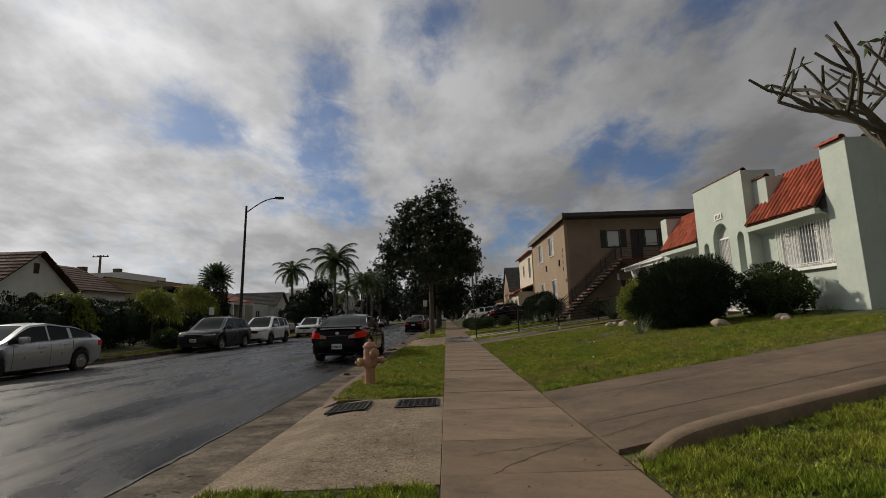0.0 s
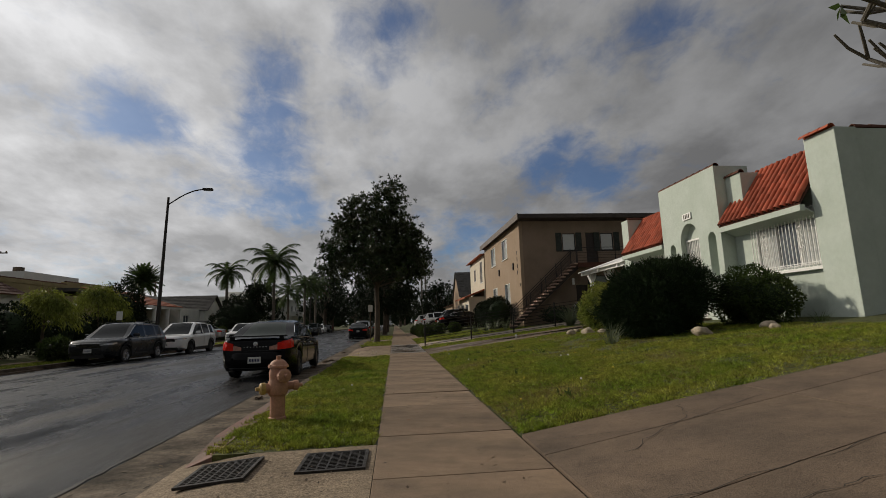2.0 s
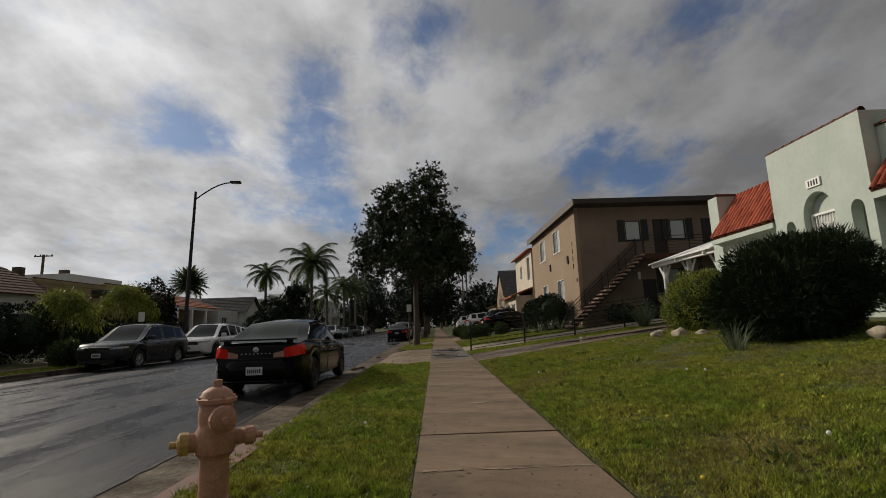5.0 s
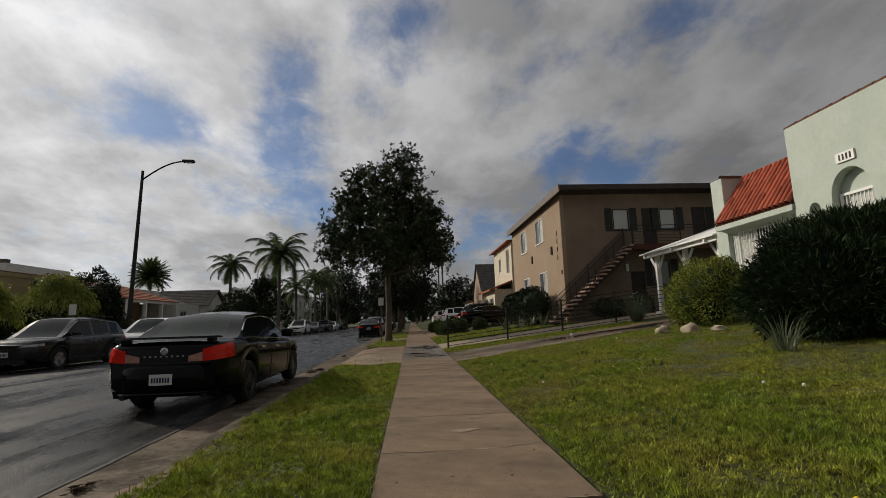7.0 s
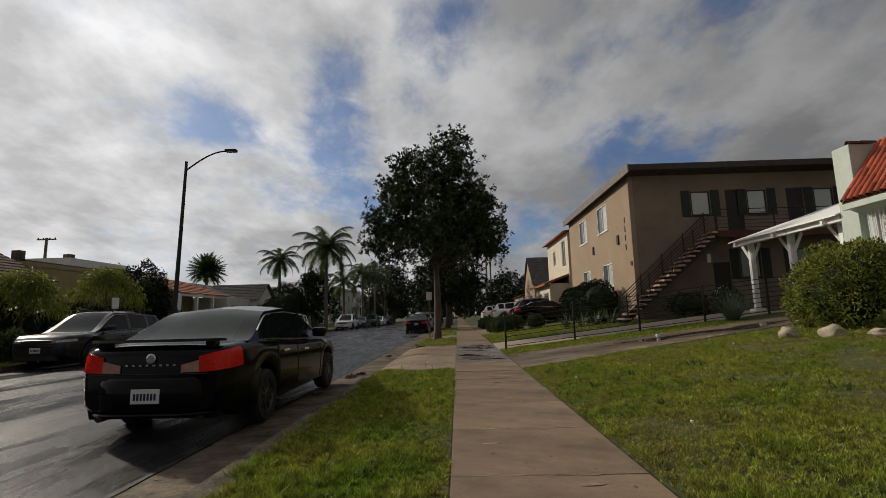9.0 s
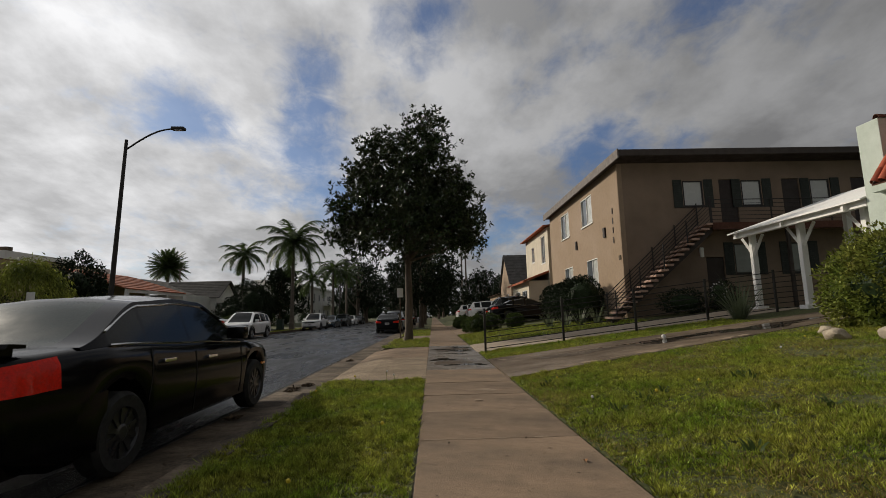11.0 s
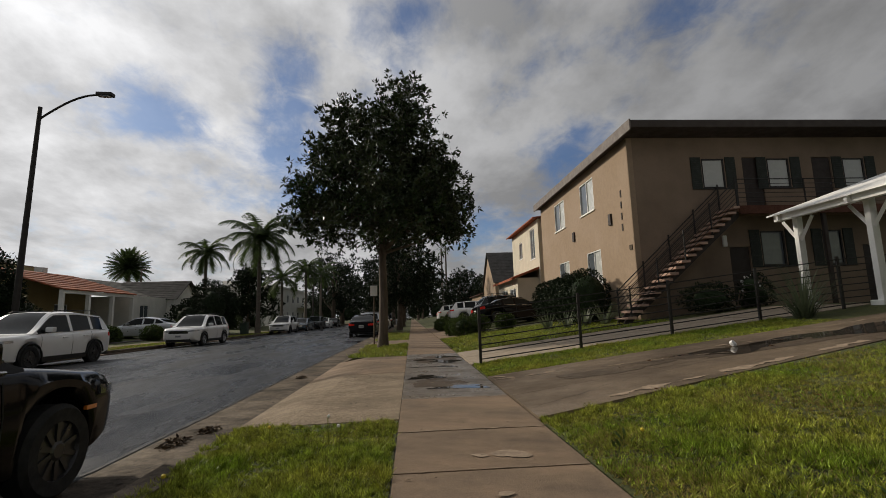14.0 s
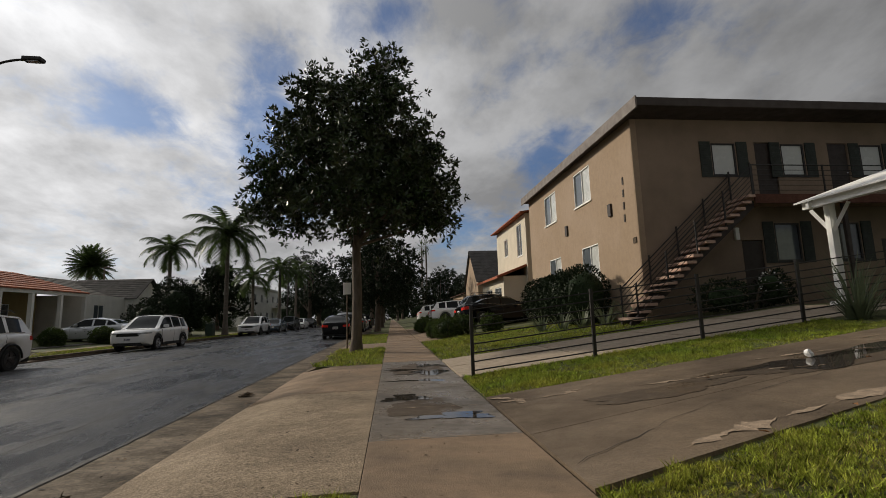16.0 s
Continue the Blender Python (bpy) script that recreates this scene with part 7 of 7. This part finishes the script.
def build_palm(label, x, y, z0, h, trunk_r, fronds, frond_len, seed, fan=False, lean=(0, 0), droop=1.0, rise=(1.25, 1.75)):
    rng = random.Random(seed)
    t = thing("palm_tree", label, "palm tree", pose(x, y, z0), "palm trees")
    pts = [(lean[0] * (k / 6) ** 1.5, lean[1] * (k / 6) ** 1.5, h * k / 6 - (0.1 if k == 0 else 0)) for k in range(7)]
    part("trunk", tube(bmesh.new(), pts, [trunk_r * (1.5 if k == 0 else 1.0) * (1 - 0.25 * k / 6) for k in range(7)], 10), M_PALMTRUNK, t, smooth=True)
    head = Vector(pts[-1])
    for i in range(fronds):
        az = i * 2.399 + rng.uniform(-0.2, 0.2)
        el = rise[0] - rise[1] * (i / fronds) if not fan else math.pi / 2 - math.pi * 0.95 * (i / fronds)
        u = Vector((math.cos(az), math.sin(az), 0))
        verts, faces, spine = [], [], []
        ln = frond_len * rng.uniform(0.85, 1.1)
        steps = 12
        pos, ang = head.copy(), el
        for k in range(steps + 1):
            spine.append(pos.copy())
            pos = pos + (u * math.cos(ang) + Vector((0, 0, math.sin(ang)))) * ln / steps
            ang -= (0.16 if not fan else 0.03) * droop * (0.5 + k / steps)
        side = u.cross(Vector((0, 0, 1)))
        bm = bmesh.new()
        for k in range(1, steps * 3):
            s = k / (steps * 3)
            if fan and s < 0.4:
                continue
            j = min(int(s * steps), steps - 1)
            p = spine[j].lerp(spine[j + 1], s * steps - j)
            d = (spine[j + 1] - spine[j]).normalized()
            wl = ln * 0.27 * math.sin(math.pi * (0.12 + 0.83 * s)) * (1 if not fan else 0.5)
            for sg in (-1, 1):
                tip = p + side * sg * wl * 0.8 + d * wl * 0.55 + Vector((0, 0, -wl * (0.45 if not fan else 0.1) * rng.uniform(0.7, 1.3)))
                w = d * ln * 0.017
                bm.faces.new([bm.verts.new(p - w), bm.verts.new(p + w), bm.verts.new(tip)])
        tube(bm, spine, [0.025 * (1 - 0.8 * k / steps) for k in range(steps + 1)], 4)
        part("frond", bm, M_FROND, t)
    return t


def blade_plant(name, label, x, y, n, length, mat, seed, width=0.03, z=None, arch=0.5):
    rng = random.Random(seed)
    t = thing(name, label, "plant", pose(x, y, ground_z(x) if z is None else z))
    for i in range(n):
        bm = bmesh.new()
        az, el = rng.uniform(0, 2 * math.pi), rng.uniform(0.7, 1.5)
        u = Vector((math.cos(az), math.sin(az), 0))
        s = Vector((-u.y, u.x, 0)) * width / 2
        p, ang, prev = u * rng.uniform(0, 0.18), el, None
        ln = length * rng.uniform(0.6, 1.15)
        for k in range(6):
            w = s * (1 - k / 5.2)
            cur = (bm.verts.new(p - w), bm.verts.new(p + w))
            if prev:
                bm.faces.new((prev[0], prev[1], cur[1], cur[0]))
            prev = cur
            p = p + (u * math.cos(ang) + Vector((0, 0, math.sin(ang)))) * ln / 5
            ang -= arch * (0.2 + k * 0.12)
        part("blade", bm, mat, t)
    return t


def bare_tree():
    t = thing("bare_tree", "leafless pale-barked tree with blunt upturned branches", "tree", pose(7.05, 6.35, ground_z(7.05)))
    rng = random.Random(8)
    segs = []

    def grow(p, d, r, ln, level):
        q = p + d * ln * 0.5 + Vector((rng.uniform(-0.05, 0.05), rng.uniform(-0.05, 0.05), 0.02))
        e = q + (d + Vector((0, 0, 0.35))).normalized() * ln * 0.5
        segs.append((level, [p, q, e], [r, r * 0.88, r * 0.74]))
        if level >= 5:
            return
        for k in range(4 if level == 0 else 3 if level < 3 else 2):
            az = rng.uniform(0, 2 * math.pi) if level else k * 1.57 + 0.4
            side = Vector((math.cos(az), math.sin(az), 0.25))
            grow(e, (d * 0.55 + side * 0.75).normalized(), r * 0.72, ln * (rng.uniform(0.72, 0.92) if level else 0.82), level + 1)

    grow(Vector((0, 0, -0.1)), Vector((-0.2, 0.22, 1)).normalized(), 0.1, 1.23, 0)
    for i, (lv, pts, rad) in enumerate(segs):
        part("trunk" if lv == 0 else "branch", tube(bmesh.new(), pts, rad, 6), M_BARKPALE, t, smooth=True)
    nrng = np.random.default_rng(3)
    ends = np.array([s[1][2] for s in segs if s[0] == 5])
    c = np.repeat(ends[:: max(1, len(ends) // 22)], 4, 0)
    leaf_cloud("leaf_tuft", nrng, c, unit(nrng.normal(0, 0.8, c.shape) + [0, 0, -0.5]), 0.22, 0.07, M_LEAFMID, t)


def build_plants():
    # street tree beside the walk
    blobs = [(0.0, 0, 6.6, 2.7, 2.6, 2.4), (-2.1, 0.2, 5.4, 1.8, 1.8, 1.5), (2.1, -0.1, 5.0, 1.7, 1.9, 1.4), (0.8, 0.3, 8.6, 1.7, 1.6, 1.5), (-1.4, -0.3, 7.7, 1.6, 1.5, 1.3), (2.2, 0.2, 6.9, 1.4, 1.4, 1.1), (-3.0, 0.3, 4.7, 1.1, 1.2, 0.9), (0.3, -1.2, 4.7, 2.0, 1.5, 1.2), (3.1, 0, 4.4, 1.0, 1.1, 0.8), (-2.7, 0, 6.7, 1.1, 1.1, 0.9), (0.6, 0.9, 5.0, 2.2, 1.6, 1.5), (3.0, 0.2, 5.9, 0.9, 0.9, 0.7), (1.3, 0.1, 9.6, 0.8, 0.8, 0.8)]
    build_tree("street_tree", "dark glossy-leaved street tree in the verge", -0.93, 40.4, 3.0, 0.165, [(b[0] * 0.86 + 0.02, b[1], b[2] + 0.2, b[3] * 0.74, b[4] * 0.76, b[5] * 0.8) for b in blobs], 46000, 0.2, 21, shell=0.35, lump=0.42, limbs=26)
    small = [(0, 0, 4.2, 2.5, 2.5, 2.2), (-1.2, 0.4, 2.8, 1.8, 1.8, 1.3), (1.2, -0.4, 2.9, 1.8, 1.8, 1.4), (0.2, 0, 5.8, 1.6, 1.6, 1.3)]
    build_tree("street_tree", "dark street tree further along the verge", -0.9, 69, 2.6, 0.22, [tuple(v * 1.25 for v in b) for b in small], 16000, 0.26, 22, M_LEAFDARK)
    build_tree("street_tree", "dark street tree further along the verge", -0.9, 88, 2.6, 0.24, [tuple(v * 1.4 for v in b) for b in small], 15000, 0.3, 23, M_LEAFDARK)
    for i, (x, y, s) in enumerate(((-14.2, 128, 2.0), (-3, 120, 1.7), (-9, 170, 2.1), (-16, 155, 1.9), (9, 125, 1.3), (13, 112, 1.1), (16, 150, 1.5), (-24, 180, 2.0), (2, 190, 2.0), (22, 185, 1.9), (-20, 93, 1.1), (-6, 215, 2.2), (4, 225, 2.2), (-14, 220, 2.0), (12, 215, 2.0), (-1.5, 150, 1.8), (-13.8, 140, 1.4))):
        build_tree("distant_tree", "dark rounded tree in the distance", x, y, 1.0 * s, 0.2 * s, [tuple(v * s for v in b) for b in small], 7500, 0.42, 40 + i, M_LEAFDARK)
    # beside the mint house
    build_bush("juniper_bush", "large dark wispy juniper before the mint house", [(7.3, 18.1, 1.55, 1.25, 1.65, 1.0), (6.95, 18.4, 1.25, 1.05, 1.4, 0.75), (7.75, 17.7, 1.8, 1.05, 1.2, 0.85), (7.6, 18.4, 1.95, 0.9, 1.05, 0.7), (6.9, 17.6, 1.25, 0.85, 1.05, 0.7)], 60000, 0.17, M_JUNIPER, 31, aspect=0.12, shell=0.72, lump=0.13, up=0.25)
    build_bush("round_hedge_bush", "rounded yellow-green leafy shrub beside the juniper", [(8.15, 24.0, 1.45, 0.95, 1.25, 0.95), (8.15, 23.7, 1.8, 0.8, 0.95, 0.65), (8.0, 24.7, 1.3, 0.7, 0.8, 0.8)], 16000, 0.085, M_LEAFVAR, 32, shell=0.75)
    build_bush("window_bush", "dark rounded shrub below the barred window", [(9.4, 16.8, 1.6, 0.75, 1.0, 0.75), (9.4, 16.1, 1.45, 0.65, 0.75, 0.6), (9.3, 17.3, 1.35, 0.6, 0.6, 0.6)], 12000, 0.08, M_LEAFMID, 33, shell=0.75)
    blade_plant("grass_clump", "long-bladed ornamental grass by the juniper", 5.7, 17.4, 50, 0.8, M_GREYLEAF, 1, 0.02)
    blade_plant("flax_clump", "tall flax clump beside the damp driveway", 8.6, 30.3, 150, 1.25, M_GREYLEAF, 2, 0.035, arch=0.35)
    blade_plant("flax_clump", "tall flax clump beside the patio cover", 11.8, 29.2, 80, 1.1, M_GREYLEAF, 3, 0.035, arch=0.35)
    blade_plant("small_plant", "small spiky weed at the foot of the wall", 9.7, 14.9, 30, 0.4, M_LEAFMID, 4, 0.02)
    for i in range(5):
        blade_plant("agave", "grey-green agave before the apartment house", 5.4 + i * 0.55, 40.6 - 0.55 * i, 26, 0.85, M_GREYLEAF, 10 + i, 0.09, arch=0.25)
    build_bush("clipped_hedge", "clipped dark hedge before the apartment windows", [(7.0, 40.5 + 0.8 * k, 1.65, 0.85, 0.75, 1.05 if k < 4 else 0.95) for k in range(9)], 20000, 0.1, M_LEAFDARK, 34, shell=0.85, lump=0.05)
    build_bush("flower_bush", "low shrub with pale flowers by the stair", [(9.6, 36.2, 1.35, 0.9, 0.5, 0.5), (11.2, 36.2, 1.5, 0.6, 0.4, 0.6)], 4000, 0.08, M_LEAFDARK, 35, shell=0.7)
    build_bush("flower_bush", "white-flowering shrub by the stair", [(10.9, 36.0, 1.75, 0.3, 0.25, 0.3)], 50, 0.06, M_FLOWER, 36, aspect=0.9, shell=0.8, stems=False)
    for i, (x, y, r) in enumerate(((2.6, 46.5, 0.6), (2.3, 48.2, 0.5), (3.4, 47.4, 0.6), (2.2, 58, 0.55), (2.6, 62, 0.6), (4.6, 46.3, 0.5))):
        build_bush("low_shrub", "low dark shrub beside the walk", [(x, y, ground_z(x) + r * 0.7, r, r, r * 0.8)], 2500, 0.09, M_LEAFMID, 60 + i, shell=0.7)
    bare_tree()
    build_bush("distant_hedge", "dark band of trees closing the far end of the road", [(-60 + 9 * k, 245 + (k % 3) * 6, 3.0, 6.5, 4, 4.2 + (k * 7 % 4) * 0.8) for k in range(16)], 12000, 0.9, M_LEAFDARK, 90, shell=0.75, floor=0.2, stems=False)
    # across the road
    build_bush("long_hedge", "tall dark clipped hedge before the white house", [(-17.3, 12 + 2.2 * k, 1.35, 1.0, 1.7, 1.25) for k in range(10)], 30000, 0.13, M_LEAFDARK, 37, shell=0.8, lump=0.08, stems=False)
    build_bush("long_hedge", "dark hedge before the ochre house", [(-17.8, 35 + 2.0 * k, 1.15, 1.0, 1.6, 1.05) for k in range(7)], 16000, 0.13, M_LEAFDARK, 38, shell=0.8, lump=0.1, stems=False)
    for i, (x, y, z, s) in enumerate(((-16.8, 33.8, 2.4, 1.0), (-17.2, 39.9, 2.9, 1.15), (-17.5, 27.0, 2.0, 0.9))):
        rng = np.random.default_rng(70 + i)
        t = thing("weeping_shrub", "weeping yellow-green feathery shrub across the road", "bush", pose(x, y, 0))
        part("trunk", tube(bmesh.new(), [(0, 0, -0.1), (0.05, 0, z * 0.6), (0, 0, z)], [0.1, 0.07, 0.04], 8), M_BARK, t)
        n = 4200
        az, rr = rng.uniform(0, 2 * np.pi, n), rng.uniform(0.2, 1.5 * s, n)
        p = np.stack([np.cos(az) * rr, np.sin(az) * rr, z + 0.75 * s - 0.55 * rr ** 2 / s + rng.uniform(-0.55, 0.1, n)], 1)
        ax = unit(np.stack([np.cos(az) * 0.5, np.sin(az) * 0.5, -0.25 - rr * 0.8], 1) + rng.normal(0, 0.2, (n, 3)))
        leaf_cloud("foliage", rng, p + rng.normal(0, 0.14, p.shape), unit(ax + rng.normal(0, 0.45, ax.shape)), 0.26, 0.05, M_LEAFYELLOW, t)
    build_bush("tall_bush", "tall dark loose bush before the ochre house", [(-17.6, 44.0, 2.6, 1.2, 1.5, 1.9), (-17.6, 45.0, 2.2, 1.0, 1.2, 1.5), (-17.7, 43.0, 2.0, 1.0, 1.2, 1.4)], 9000, 0.16, M_LEAFDARK, 39, shell=0.6)
    build_bush("ball_tree", "large rounded dark bush before the grey-roofed house", [(-17.4, 71.6, 2.4, 1.9, 2.2, 2.3), (-17.4, 73.6, 2.2, 1.7, 1.8, 2.0), (-17.7, 67.4, 1.6, 1.4, 1.8, 1.3)], 14000, 0.2, M_LEAFDARK, 41, shell=0.7)
    for i, (x, y, r) in enumerate(((-16.4, 57.6, 0.6), (-17.4, 54.4, 0.6), (-16.6, 49.6, 0.6), (-14.0, 29.8, 0.6), (-16.9, 63.6, 0.8), (-20.5, 88, 1.2), (-21, 100, 1.3), (-20.6, 112, 1.4))):
        build_bush("yard_shrub", "rounded shrub in a front yard across the road", [(x, y, r * 0.8, r, r, r * 0.85)], 2200, 0.12, M_LEAFMID, 80 + i, shell=0.7)
    gr = boxed(-20.8, -16.5, 48.7, 58.3, 0.0, 0.12)
    tagged(part("gravel_bed", gr, M_GRAVEL), "grey gravel front yard across the road", "gravel", kind="stuff")
    build_palm("tall feather palm in the far verge", -13.6, 72.5, 0, 8.6, 0.19, 28, 3.9, 1)
    build_palm("feather palm with shaggy head across the road", -20.8, 79.8, 0, 8.2, 0.2, 24, 3.0, 2)
    build_palm("feather palm in the far verge", -13.8, 83, 0, 5.6, 0.17, 18, 2.9, 3)
    build_palm("feather palm in the far verge", -13.9, 98, 0, 7.8, 0.19, 22, 3.4, 4)
    build_palm("feather palm in the far verge", -13.9, 111, 0, 8.2, 0.19, 22, 3.5, 5)
    build_palm("distant date palm above the roofs", -47, 120, 0, 10.6, 0.32, 90, 3.7, 6, droop=0.3, rise=(1.5, 2.2))
    build_palm("very tall thin palm far along the road", 6.6, 140, 0, 15, 0.22, 18, 2.0, 7, fan=True)
    build_palm("very tall thin palm far along the road", 7.6, 142, 0, 15.6, 0.22, 18, 2.0, 8, fan=True)


build_hydrant()
build_grates()
build_lamp("street_lamp", -14.2, 40.8, 9.5, 2.1, "dark steel street lamp with curved arm")
build_lamp("street_lamp", -13.5, 101.0, 9.1, 2.0, "dark steel street lamp far along the road")
build_low_wall()
build_small_street_things()
build_plants()
weeds()
build_flat_weeds()
build_litter()
build_leaf_heaps()
build_grass()

# ---- the plan above counts the road's length in units of 0.8 m: set it to metres ----
ALONG = 0.8
KEEP_SHAPE = {"car", "tree", "palm tree", "fire hydrant", "street lamp", "weed", "plant", "rock", "sign post", "utility pole", "bin", "litter", "leaf"}
for ob in [o for o in scene.objects if o.parent is None and o.type in {"MESH", "EMPTY"}]:
    ob.location.y *= ALONG
    if ob.get("category") not in KEEP_SHAPE or ob.get("kind") == "stuff":
        ob.scale.y *= ALONG
